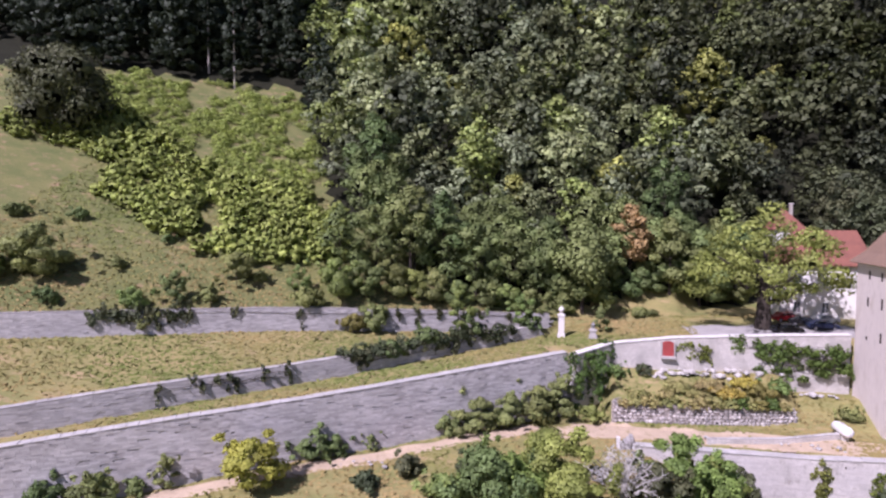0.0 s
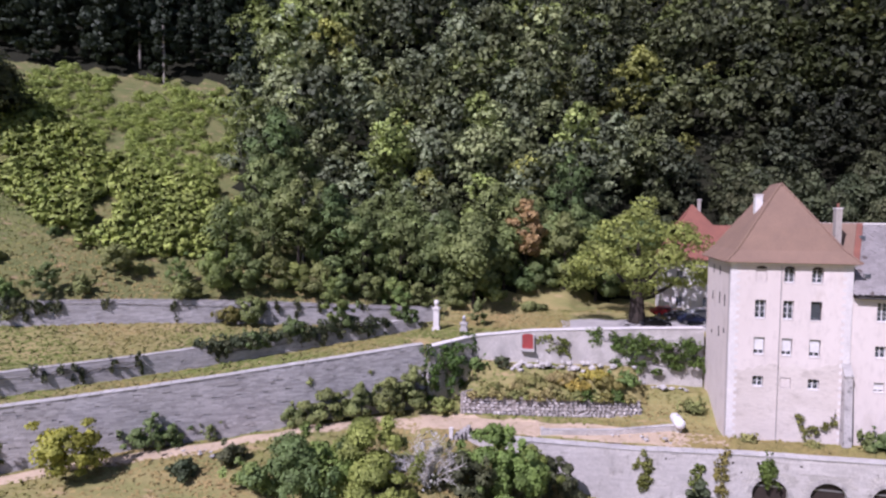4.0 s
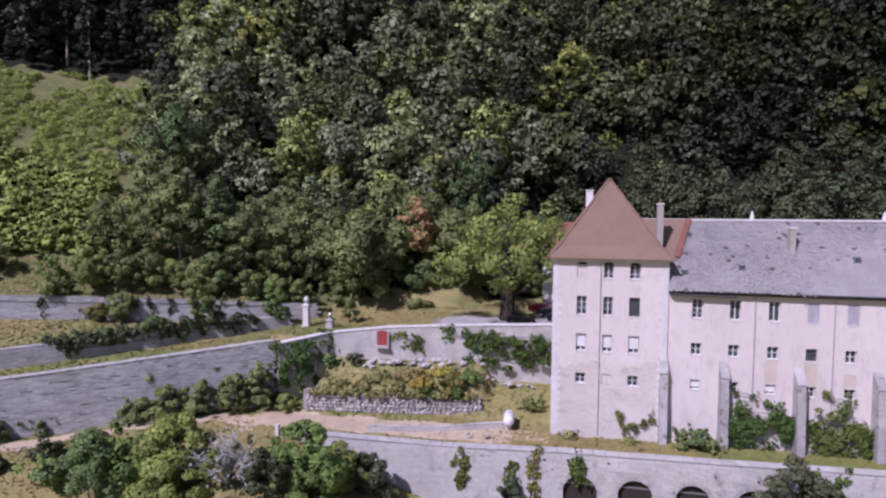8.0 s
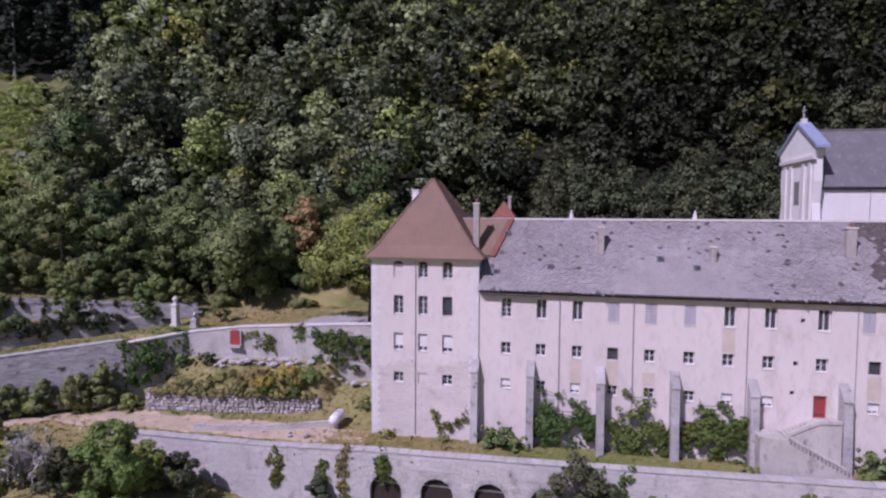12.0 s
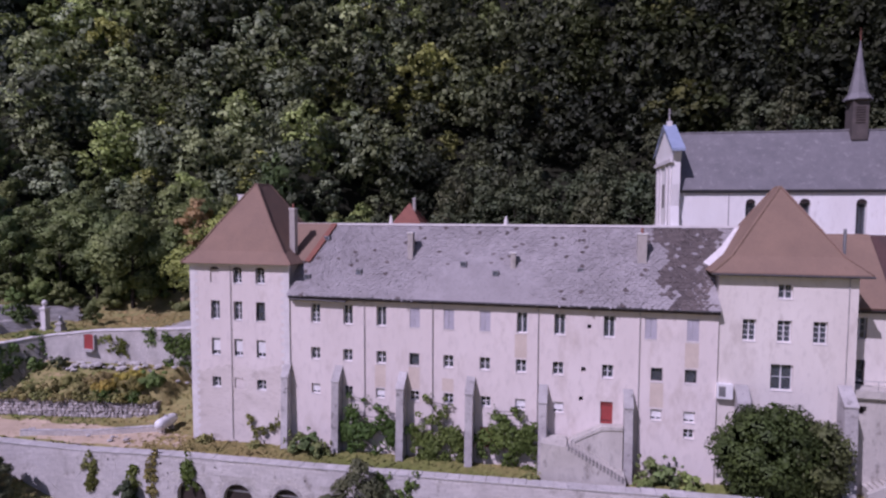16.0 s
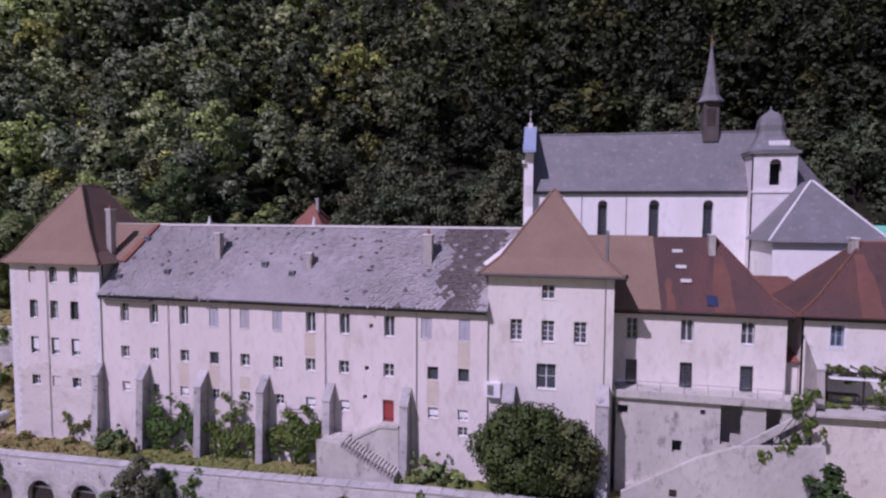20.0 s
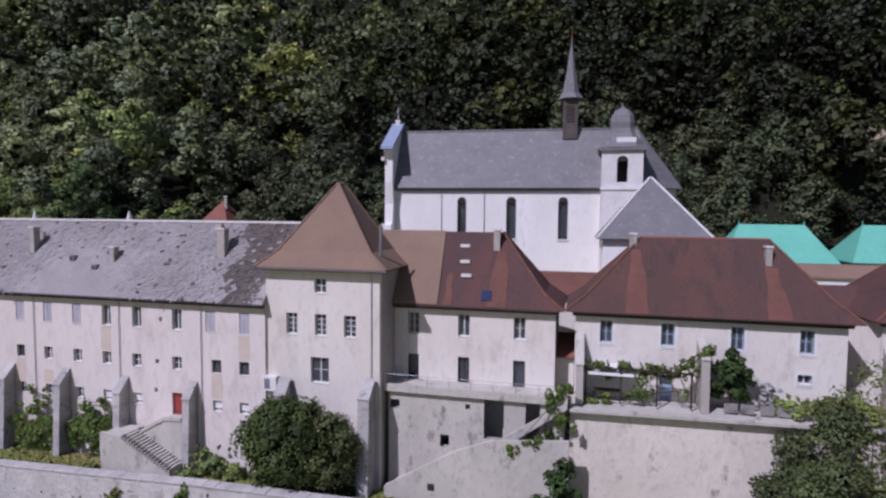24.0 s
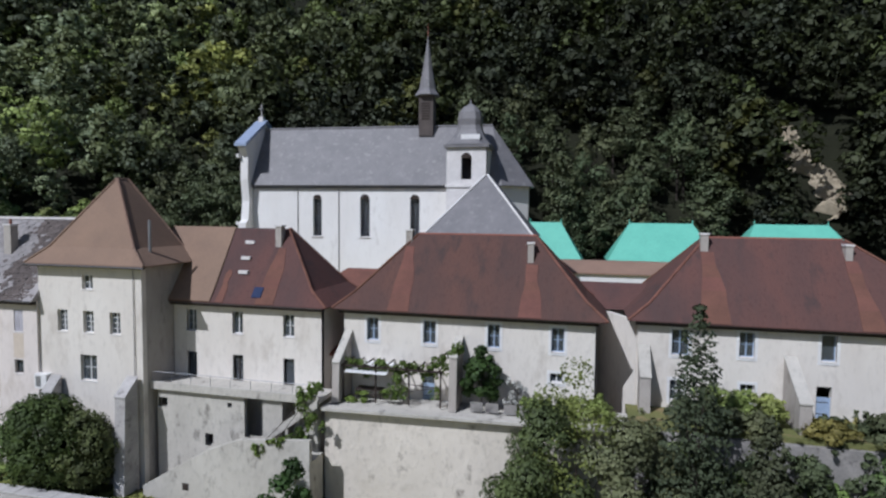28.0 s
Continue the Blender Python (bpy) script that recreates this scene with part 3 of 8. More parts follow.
# ---------------------------------------------------------------- west tower
def west_tower():
    t = thing("west_tower", (30.8, 68.1, -4.7), "tall plastered corner tower with a steep brown tiled roof", "building")
    y, z0, z1 = 68.1, -6.0, 14.45
    cols = ((27.52, 28.57), (30.26, 31.26), (32.9, 33.96))
    rows = ((12.35, 13.8), (8.4, 10.4), (4.48, 6.34), (0.97, 2.07))
    holes = [(a, b, c, d) for c, d in rows for a, b in cols]
    facade(t, 25.0, 36.75, z0, z1, y, holes, PLASTER)
    for r, (c, d) in enumerate(rows):
        for k, (a, b) in enumerate(cols):
            if (r, k) in ((0, 0), (3, 1)):
                blank(t, a, b, c, d, y, PLASTER)
            elif r == 2:
                window(t, a, b, c, d, y, "blind")
            elif (r, k) == (1, 2):
                window(t, a, b, c, d, y, "open", DARK_TIMBER_AND_SHADE)
            else:
                window(t, a, b, c, d, y, "cross", bars=2 if r < 2 else 1)
    part("side_wall", boxes((25.0, 25.5, y + 0.5, 78.5, z0, z1)), PLASTER, t)
    # East wall gets the darker plaster, with its shade in the colour.
    part("side_wall", boxes((36.25, 36.75, y + 0.5, 78.5, z0, z1)), PLASTER_OLD_SHADED, t)
    part("back_wall", boxes((25.5, 36.25, 78.0, 78.5, z0, z1)), PLASTER, t)
    # Floors out of sight, added so the windows look into dark rooms.
    for z in (-4.4, -0.6, 3.0, 7.2, 11.4, 14.1):
        part("storey_floor", boxes((25.5, 36.25, y + 0.5, 78.0, z, z + 0.2)), DARK_TIMBER_AND_SHADE, t)
    # old dirty base coat with a ragged upper edge, cut round the lowest windows
    rng = random.Random(9)
    xs = sorted({25.7, 36.0, *(v for a, b in cols for v in (a - 0.04, b + 0.04)), *(25.9 + 0.63 * i for i in range(16))})
    tops = [3.1 + 0.35 * math.sin(x * 0.9) + rng.uniform(-0.25, 0.25) + (0.5 if x > 31 else 0) for x in xs]
    bm = bmesh.new()
    for (xa, ta), (xb, tb) in zip(zip(xs, tops), zip(xs[1:], tops[1:])):
        mid = (xa + xb) / 2
        if any(a - 0.05 < mid < b + 0.05 for a, b in cols):
            box(bm, xa, xb, y - 0.012, y - 0.001, -4.9, 0.9)
            prism(bm, [(xa, y - 0.012, 2.14), (xb, y - 0.012, 2.14), (xb, y - 0.012, tb), (xa, y - 0.012, ta)], (0, 0.011, 0))
        else:
            prism(bm, [(xa, y - 0.012, -4.9), (xb, y - 0.012, -4.9), (xb, y - 0.012, tb), (xa, y - 0.012, ta)], (0, 0.011, 0))
    bmesh.ops.remove_doubles(bm, verts=bm.verts, dist=0.0005)
    part("base_coat", bm, PLASTER_BASE, t, "stained old plaster coat on the tower's base")
    # Arched heads are near-black plates on the plaster, painting the unlit openings.
    for a, b in cols:
        m, r = (a + b) / 2, (b - a) / 2
        part("arched_head", prism(bmesh.new(), [(a, y - 0.004, 13.78)] + [(m + r * math.cos(math.pi * (1 - i / 8)), y - 0.004, 13.78 + 0.3 * math.sin(math.pi * i / 8)) for i in range(1, 8)] + [(b, y - 0.004, 13.78)], (0, 0.02, 0)), DARK_TIMBER_AND_SHADE, t)
    # quoins of pale stone at the front corners
    for cx, s in ((25.0, 1), (36.75, -1)):
        for i in range(48):
            w = 0.95 if i % 2 else 0.62
            za = -4.9 + i * 0.4
            if za + 0.4 < z1:
                part("quoin", boxes((min(cx - 0.012 * s, cx + w * s), max(cx - 0.012 * s, cx + w * s), y - 0.022, y + 0.3, za + 0.008, za + 0.392)), QUOIN, t)
    part("cornice", boxes((24.75, 37.0, y - 0.25, y + 0.02, z1 - 0.22, z1)), QUOIN, t)
    roof_solid(t, [(24.35, 37.3, 67.45, 79.1, 14.42), (24.35, 37.3, 67.45, 79.1, 14.52), (25.6, 36.05, 68.3, 78.2, 15.75), (27.3, 34.3, 69.35, 77.2, 18.2), (30.75, 30.95, 71.9, 74.9, 23.0)], TILE_BROWN)
    part("ridge_cap", tube(bmesh.new(), (30.85, 71.7, 23.0), (30.85, 75.0, 23.0), 0.13, sides=8), TILE_BROWN, t)
    gutter_pipe(t, 29.95, y, -4.6, 14.3)
    chimney(t, 28.75, 72.6, 0.75, 0.75, 19.2, 21.75, WHITE_PAINT)
    # Slits are near-black blocks in the wall face; the opening's dark is painted.
    slits = [(25.0, 70.2, 9.3, 1.3), (25.0, 72.4, 9.3, 1.3), (25.0, 75.6, 9.3, 1.1), (25.0, 70.2, 6.2, 0.6), (25.0, 72.4, 5.4, 1.2), (25.0, 75.6, 5.2, 0.4), (25.0, 72.6, 12.6, 1.0), (25.0, 75.4, 12.6, 1.0)]
    for x, yy, z, h in slits:
        part("slit_window", boxes((x - 0.012, x + 0.1, yy - 0.2, yy + 0.2, z, z + h)), DARK_TIMBER_AND_SHADE, t, "narrow dark slit window")
    return t


# ---------------------------------------------------------------- long wing
WING_Y = 68.25
TOP_ROW = ((39.12, 0), (42.7, 1), (46.28, 1), (49.77, 2), (53.25, 2), (56.82, 2), (60.36, 1), (63.87, 1), (68.33, 1), (71.95, 2), (75.5, 2))
MID_ROW = (39.1, 42.66, 46.27, 49.73, 53.21, 56.82, 60.31, 63.78, 68.28, 72.55, 75.43)
LOW_ROW = ((39.12, 3), (42.7, 1), (46.17, 3), (49.75, 1), (53.25, 1), (56.95, 1), (60.3, 3), (63.85, 3), (72.6, 3), (75.42, 3))


def wing_roof_slabs(parent):
    """Rows of overlapping stone slabs on the front slope, laid as diamonds, some slipped."""
    x0, x1, ye, ze, yr, zr = 36.95, 81.6, 67.7, 11.35, 73.9, 18.55
    way = Vector((0, yr - ye, zr - ze))
    length = way.length
    way.normalize()
    up = Vector((1, 0, 0)).cross(way)
    rng = np.random.RandomState(5)
    vs, fs, new_vs, new_fs = [], [], [], []
    dx, dr = 0.47, 0.29
    for r in range(int(length / dr) + 1):
        for c in range(int((x1 - x0) / dx) + 1):
            x = x0 + (c + 0.5 * (r % 2)) * dx + rng.uniform(-0.09, 0.09)
            s = r * dr
            if x > x1 or s > length - 0.15 or (x > 77.9 and s < 4.0):
                continue
            lift = 0.03 + 0.035 * rng.rand()
            hang = rng.uniform(0.27, 0.44) if rng.rand() > 0.05 else 0.5 + 0.1 * rng.rand()
            j = rng.uniform(-0.03, 0.03, 4)
            tip = 0.06 + lift + (0.05 * rng.rand() if rng.rand() < 0.15 else 0)
            pts = [(x - 0.25 + j[0], s + 0.06 + 2 * j[3], tip * 0.9), (x + 2.5 * j[1], s - hang + 0.22, tip), (x + 0.25 + j[2], s + 0.06 - 2 * j[3], tip * 0.9), (x + 0.24, s + 0.38, 0.02), (x - 0.24, s + 0.38, 0.02)]
            sag = 0.12 * math.sin((x - 36) * 0.23) - 0.06
            p3 = [Vector((px, ye, ze)) + way * ps + up * (ph + sag * max(0.0, 1 - ps / length)) for px, ps, ph in pts]
            dark = (73.9 + 0.8 * math.sin(s * 1.3) - 0.5 * (s / length) < x + 0.9 * (rng.rand() - 0.5) < 77.2 + 2.3 * s / length and rng.rand() < 0.96) or rng.rand() < 0.03
            v, f = (new_vs, new_fs) if dark else (vs, fs)
            k = len(v)
            v.extend([tuple(q) for q in p3])
            v.extend([tuple(q - up * 0.035) for q in p3[:3]])
            f.extend([(k, k + 1, k + 2, k + 3), (k, k + 3, k + 4, k + 4), (k, k + 5, k + 6, k + 1), (k + 1, k + 6, k + 7, k + 2)])
    for nm, v, f, m in (("roof_slab", vs, fs, LAUZE), ("mossy_roof_slab", new_vs, new_fs, MOSSY_SLAB)):
        me = bpy.data.meshes.new(nm)
        me.from_pydata(v, [], [tuple(dict.fromkeys(q)) for q in f])
        me.materials.append(m)
        tagged(child(new(nm, me), parent), "weathered grey stone slabs" if m is LAUZE else "dark mossy stone slabs", kind="stuff")


def long_wing():
    w = thing("long_wing", (57.5, 68.25, -4.6), "long plastered monastery wing with a stone-slab roof", "building")
    y, z0, z1 = WING_Y, -6.0, 11.3
    holes = []
    for x, k in TOP_ROW:
        holes.append((x, x + 1.03, 8.5, 10.48))
    for x in MID_ROW:
        holes.append((x, x + 1.02, 4.68, 5.92))
    for x, k in LOW_ROW:
        holes.append((x, x + 0.98, 1.06, 2.1))
    holes += [(68.2, 69.3, 0.3, 2.45), (56.9, 58.15, -3.0, -0.95), (75.44, 76.36, -0.4, 0.48), (66.41, 66.81, 5.12, 5.56), (66.22, 66.6, 2.34, 2.76), (66.9, 67.25, 9.2, 9.6)]
    facade(w, 36.75, 78.1, z0, z1, y, holes, PLASTER)
    for x, k in TOP_ROW:
        window(w, x, x + 1.03, 8.5, 10.48, y, "shutter" if k == 2 else "cross", bars=0 if k else 3)
    for i, x in enumerate(MID_ROW):
        if i in (3, 9, 10):
            window(w, x, x + 1.02, 4.68, 5.92, y, "open", DARK_TIMBER_AND_SHADE)
        else:
            window(w, x, x + 1.02, 4.68, 5.92, y, "cross", bars=1)
    for x, k in LOW_ROW:
        window(w, x, x + 0.98, 1.06, 2.1, y, "blind" if k == 3 else "cross", bars=1)
    window(w, 75.44, 76.36, -0.4, 0.48, y, "cross", bars=1)
    door(w, 68.2, 69.3, 0.3, 2.45, y, RED_PAINT, "faded red wooden door")
    door(w, 56.9, 58.15, -3.0, -0.95, y, RED_PAINT, "faded red door behind the vines")
    part("side_wall", boxes((77.6, 78.1, y + 0.5, 79.5, z0, z1)), PLASTER, w)
    part("back_wall", boxes((36.8, 77.6, 79.0, 79.5, z0, z1)), PLASTER, w)
    # Unseen floors added to shut light out behind the wing's windows.
    for z in (-1.2, 3.2, 7.4, 11.0):
        part("storey_floor", boxes((36.8, 77.6, y + 0.5, 79.0, z, z + 0.2)), DARK_TIMBER_AND_SHADE, w)
    # roof body: front slope, ridge, back slope
    bm = bmesh.new()
    prism(bm, [(36.8, 67.65, 11.32), (36.8, 73.9, 18.55), (36.8, 80.1, 11.32)], (41.35, 0, 0))
    part("roof", bm, LAUZE, w)
    part("roof", prism(bmesh.new(), [(78.15, 70.2, 14.25), (78.15, 73.9, 18.55), (78.15, 75.1, 17.1)], (3.6, 0, 0)), LAUZE, w)
    part("ridge_cap", boxes((34.0, 82.0, 73.65, 74.15, 18.5, 18.72)), QUOIN, w, "white mortar ridge")
    eave(w, 36.8, 78.1, y, 11.36)
    part("lower_gutter", tube(bmesh.new(), (37.0, y - 0.6, 10.98), (43.2, y - 0.6, 10.9), 0.085, sides=8), GUTTER_SHADE, w)
    part("gutter_board", boxes((37.0, 43.2, y - 0.5, y - 0.006, 10.86, 11.015)), DARK_TIMBER_AND_SHADE, w)
    for x in (45.0, 52.12, 62.4, 71.5):
        gutter_pipe(w, x, y, -3.9, 11.2)
    wing_roof_slabs(w)
    bm = bmesh.new()
    prism(bm, [(35.6, 70.6, 14.9), (37.5, 70.35, 14.6), (39.2, 73.75, 18.55), (33.9, 73.75, 18.55)], (0, -0.14, 0.12))
    part("tile_field", bm, TILE_BROWN, w, "field of brown tiles beside the tower")
    part("tile_field", prism(bmesh.new(), [(37.52, 70.35, 14.6), (38.1, 70.27, 14.5), (39.8, 73.75, 18.55), (39.22, 73.75, 18.55)], (0, -0.15, 0.13)), TILE_ORANGE, w, "strip of orange tiles beside the tower")
    part("roof", prism(bmesh.new(), [(33.9, 70.95, 15.1), (33.9, 73.9, 18.5), (33.9, 76.85, 15.1)], (2.88, 0, 0)), LAUZE, w)
    part("flashing", prism(bmesh.new(), [(77.2, 71.05, 15.25), (77.9, 70.75, 14.9), (79.6, 72.0, 16.35), (81.6, 73.9, 18.55), (80.6, 73.9, 18.55), (79.0, 72.3, 16.7)], (0, -0.14, 0.13)), QUOIN, w, "pale mortar flashing beside the pavilion")
    # beige repairs in the plaster below some windows
    for x, za, zb in ((46.1, 2.25, 4.5), (49.65, 2.3, 4.5), (72.5, 2.3, 4.5), (60.2, 6.1, 8.35), (75.4, 6.1, 8.3), (53.1, 2.3, 3.6)):
        part("plaster_repair", boxes((x, x + 1.15, y - 0.008, y - 0.0005, za, zb)), PLASTER_PATCH, w, "beige plaster repair")
    # stacks on the front slope
    chimney(w, 36.05, 70.6, 0.6, 0.7, 14.4, 20.2, PLASTER_OLD_SHADED, pots=1)
    chimney(w, 49.06, 71.2, 0.55, 0.75, 14.6, 17.75, PLASTER_OLD_SHADED)
    chimney(w, 59.75, 70.6, 0.5, 0.6, 13.6, 15.9, PLASTER_OLD_SHADED)
    chimney(w, 71.85, 71.2, 0.82, 0.75, 14.0, 17.9, PLASTER_OLD_SHADED, pots=1)
    for x in (46.0, 58.6):
        part("ridge_vent", revolve(bmesh.new(), [(0.28, 0), (0.22, 0.35), (0.08, 0.95), (0.03, 1.0)], (x, 73.9, 18.6), 8), QUOIN, w, "small pale ridge vent")
    for x, yy, z in ((43.95, 69.75, 13.6), (54.75, 70.7, 14.6), (66.2, 70.6, 14.2), (38.4, 69.3, 13.0), (58.1, 70.1, 13.8), (39.2, 72.6, 16.9)):
        d = part("skylight", boxes((x - 0.3, x + 0.3, yy - 0.45, yy + 0.15, z - 0.1, z + 0.42)), METAL, w, "small zinc roof light")
        part("pane", boxes((x - 0.22, x + 0.22, yy - 0.46, yy - 0.448, z - 0.02, z + 0.34)), GLASS, d)
    return w


# ---------------------------------------------------------------- square pavilion
def pavilion():
    p = thing("pavilion", (83.5, 68.5, -4.5), "square plastered pavilion with a steep brown tiled roof", "building")
    y, z0, z1 = 68.5, -6.0, 14.75
    holes = [(82.83, 83.97, 12.56, 13.82), (80.1, 81.18, 8.76, 10.67), (82.86, 83.97, 8.76, 10.67), (85.64, 86.75, 8.76, 10.67), (82.46, 84.2, 4.52, 6.8)]
    facade(p, 78.1, 88.95, z0, z1, y, holes, PLASTER_WARM)
    for k, h in enumerate(holes):
        window(p, *h, y, "cross", bars=(1, 3, 3, 3, 1)[k])
    # Sides and back use the plaster that has shade painted into it.
    shell(p, 78.1, 88.95, y, 75.2, z0, z1, PLASTER_OLD_SHADED)
    # Dark boards here also stand for the shadow below the roof edge.
    part("soffit", boxes((77.75, 89.35, y - 0.4, y + 0.05, z1 - 0.2, z1)), DARK_TIMBER_AND_SHADE, p)
    roof_solid(p, [(77.35, 89.75, 67.85, 75.9, 14.7), (77.35, 89.75, 67.85, 75.9, 14.8), (79.1, 88.0, 68.8, 74.9, 16.2), (83.6, 83.75, 71.7, 73.0, 22.3)], TILE_BROWN)
    # Gutter added in near-black to deepen the painted shadow line.
    part("gutter", tube(bmesh.new(), (77.3, 67.82, 14.62), (89.8, 67.82, 14.62), 0.1, sides=8), GUTTER_SHADE, p)
    part("ridge_cap", tube(bmesh.new(), (83.67, 71.6, 22.3), (83.67, 73.1, 22.3), 0.12, sides=8), TILE_BROWN, p)
    gutter_pipe(p, 88.2, y, 4.0, 14.6)
    tube_bm = tube(bmesh.new(), (88.4, 70.2, 15.0), (88.4, 70.2, 18.6), 0.13, sides=10)
    part("flue", tube_bm, METAL, p, "tall metal flue")
    bm = boxes((78.05, 79.35, y - 0.62, y - 0.02, 3.6, 4.9))
    ac = part("wall_unit", bm, WHITE_PAINT, p, "white air-conditioning unit")
    part("grille", boxes((78.2, 78.75, y - 0.64, y - 0.62, 3.8, 4.7)), METAL, ac)
    return p


# ---------------------------------------------------------------- red-roofed houses
def rust_band(parent, rings, x, wide, y_top):
    """Tiles washed rusty by the water from a chimney, down the front slope at x to the eaves."""
    (_, _, y0, _, z0), (_, _, y1, _, z1), (_, _, y2, _, z2) = rings[1:4]
    k = (y_top - y1) / (y2 - y1)
    zt = z1 + (z2 - z1) * k
    n = 4
    for i in range(n):
        u, v = i / n, (i + 1) / n
        xs = [(x - wide * (0.5 + 0.35 * t) - 0.1 * math.sin(5 * t + x), x + wide * (0.5 + 0.5 * t) + 0.12 * math.sin(7 * t + x)) for t in (u, v)]
        ya, za, yb, zb = y_top + (y1 - y_top) * u, zt + (z1 - zt) * u, y_top + (y1 - y_top) * v, zt + (z1 - zt) * v
        part("rusty_tiles", prism(bmesh.new(), [(xs[0][0], ya, za), (xs[0][1], ya, za), (xs[1][1], yb, zb), (xs[1][0], yb, zb)], (0, -0.02, 0.03)), TILE_RUST, parent)
    part("rusty_tiles", prism(bmesh.new(), [(xs[1][0], y1, z1), (xs[1][1], y1, z1), (xs[1][1] + 0.1, y0, z0), (xs[1][0] - 0.1, y0, z0)], (0, -0.02, 0.03)), TILE_RUST, parent)


def house_one():
    h = thing("middle_house", (97, 72.3, 4.4), "cream plastered house with an old red tiled roof", "building")
    y, z0, z1 = 72.3, -4.0, 11.3
    cols = ((90.35, 91.35), (95.02, 96.07), (100.0, 101.05))
    holes = [(a, b, 8.65, 10.6) for a, b in cols] + [(a, b, 4.45, 6.75) for a, b in cols]
    facade(h, 89.0, 103.6, z0, z1, y, holes, PLASTER_WARM)
    for k, q in enumerate(holes):
        window(h, *q, y, "open" if k in (3, 5) else "cross", DARK_TIMBER_AND_SHADE if k in (3, 4, 5) else None, sill=k < 3, bars=(2, 0, 1, 0, 6, 0)[k])
    shell(h, 89.0, 103.6, y, 80.5, z0, z1, PLASTER_WARM)
    eave(h, 89.0, 103.9, y, 11.4)
    R = [(86.0, 104.3, 71.65, 81.1, 11.36), (86.0, 104.3, 71.65, 81.1, 11.46), (86.0, 102.6, 72.6, 80.2, 12.7), (86.0, 98.5, 76.2, 76.5, 17.9)]
    roof_solid(h, R, TILE_RED)
    rust_band(h, R, 98.5, 0.9, 75.0)
    rust_band(h, R, 94.0, 0.35, 73.6)
    part("tarpaulin", prism(bmesh.new(), [(97.1, 72.0, 11.95), (98.0, 72.0, 11.95), (98.0, 72.62, 12.78), (97.1, 72.62, 12.78)], (0, -0.05, 0.06)), TARP_BLUE, h, "blue sheet patch on the tiles")
    bm = bmesh.new()
    prism(bm, [(86.0, 71.62, 11.48), (93.2, 71.62, 11.48), (93.2, 72.6, 12.72), (92.9, 76.2, 17.93), (86.0, 76.2, 17.93), (86.0, 72.6, 12.72)], (0, -0.04, 0.06))
    part("tile_field", bm, TILE_BROWN, h, "paler patch of renewed brown tiles")
    chimney(h, 98.0, 75.4, 0.58, 0.7, 15.2, 18.1, PLASTER_OLD_SHADED)
    for x, z in ((95.0, 16.6), (95.2, 15.2), (95.5, 14.0)):
        yy = 72.2 + (z - 12.3) * 0.74
        part("skylight", boxes((x - 0.45, x + 0.45, yy - 0.25, yy + 0.2, z - 0.12, z + 0.16)), QUOIN, h)
    return h


def house_two():
    h = thing("terrace_house", (115.5, 73.3, 4.0), "long plastered house with an old red hipped roof", "building")
    y, z0, z1 = 73.3, -4.0, 11.2
    cols = ((107.33, 108.36), (112.3, 113.36), (117.7, 118.68), (122.76, 123.76))
    holes = [(a, b, 8.65, 10.55) for a, b in cols] + [(122.7, 123.72, 6.2, 6.94), (112.27, 113.3, 3.9, 6.12)]
    facade(h, 105.25, 126.1, z0, z1, y, holes, PLASTER_WARM)
    for k, q in enumerate(holes[:5]):
        window(h, *q, y, "cross", BLUE_PAINT if k != 4 else None, bars=1 if k < 4 else 0)
        a, b, c, d = q
        part("window_surround", boxes((a - 0.22, a, y - 0.02, y + 0.1, c - 0.25, d + 0.22), (b, b + 0.22, y - 0.02, y + 0.1, c - 0.25, d + 0.22), (a, b, y - 0.02, y + 0.1, d, d + 0.22), (a, b, y - 0.05, y + 0.1, c - 0.25, c - 0.13)), WHITE_PAINT, h)
    door(h, 112.27, 113.3, 3.9, 5.3, y, BLUE_PAINT, "pale blue half-glazed door")
    part("pane", boxes((112.3, 113.27, y + 0.21, y + 0.222, 5.32, 6.08)), GLASS, h)
    shell(h, 105.25, 126.1, y, 81.5, z0, z1, PLASTER_WARM)
    eave(h, 105.0, 126.3, y, 11.28)
    R = [(104.4, 127.0, 72.55, 82.2, 11.26), (104.4, 127.0, 72.55, 82.2, 11.36), (106.1, 125.4, 73.5, 81.2, 12.7), (110.8, 121.2, 76.7, 77.3, 17.6)]
    roof_solid(h, R, TILE_RED)
    rust_band(h, R, 121.0, 0.8, 75.2)
    rust_band(h, R, 110.3, 0.9, 76.0)
    part("ridge_cap", tube(bmesh.new(), (110.8, 77.0, 17.62), (121.2, 77.0, 17.62), 0.13, sides=8), TILE_ORANGE, h)
    chimney(h, 110.1, 76.6, 0.58, 0.7, 15.2, 17.9, PLASTER_OLD_SHADED)
    chimney(h, 120.85, 75.6, 0.48, 0.6, 14.4, 17.0, PLASTER_OLD_SHADED)
    return h


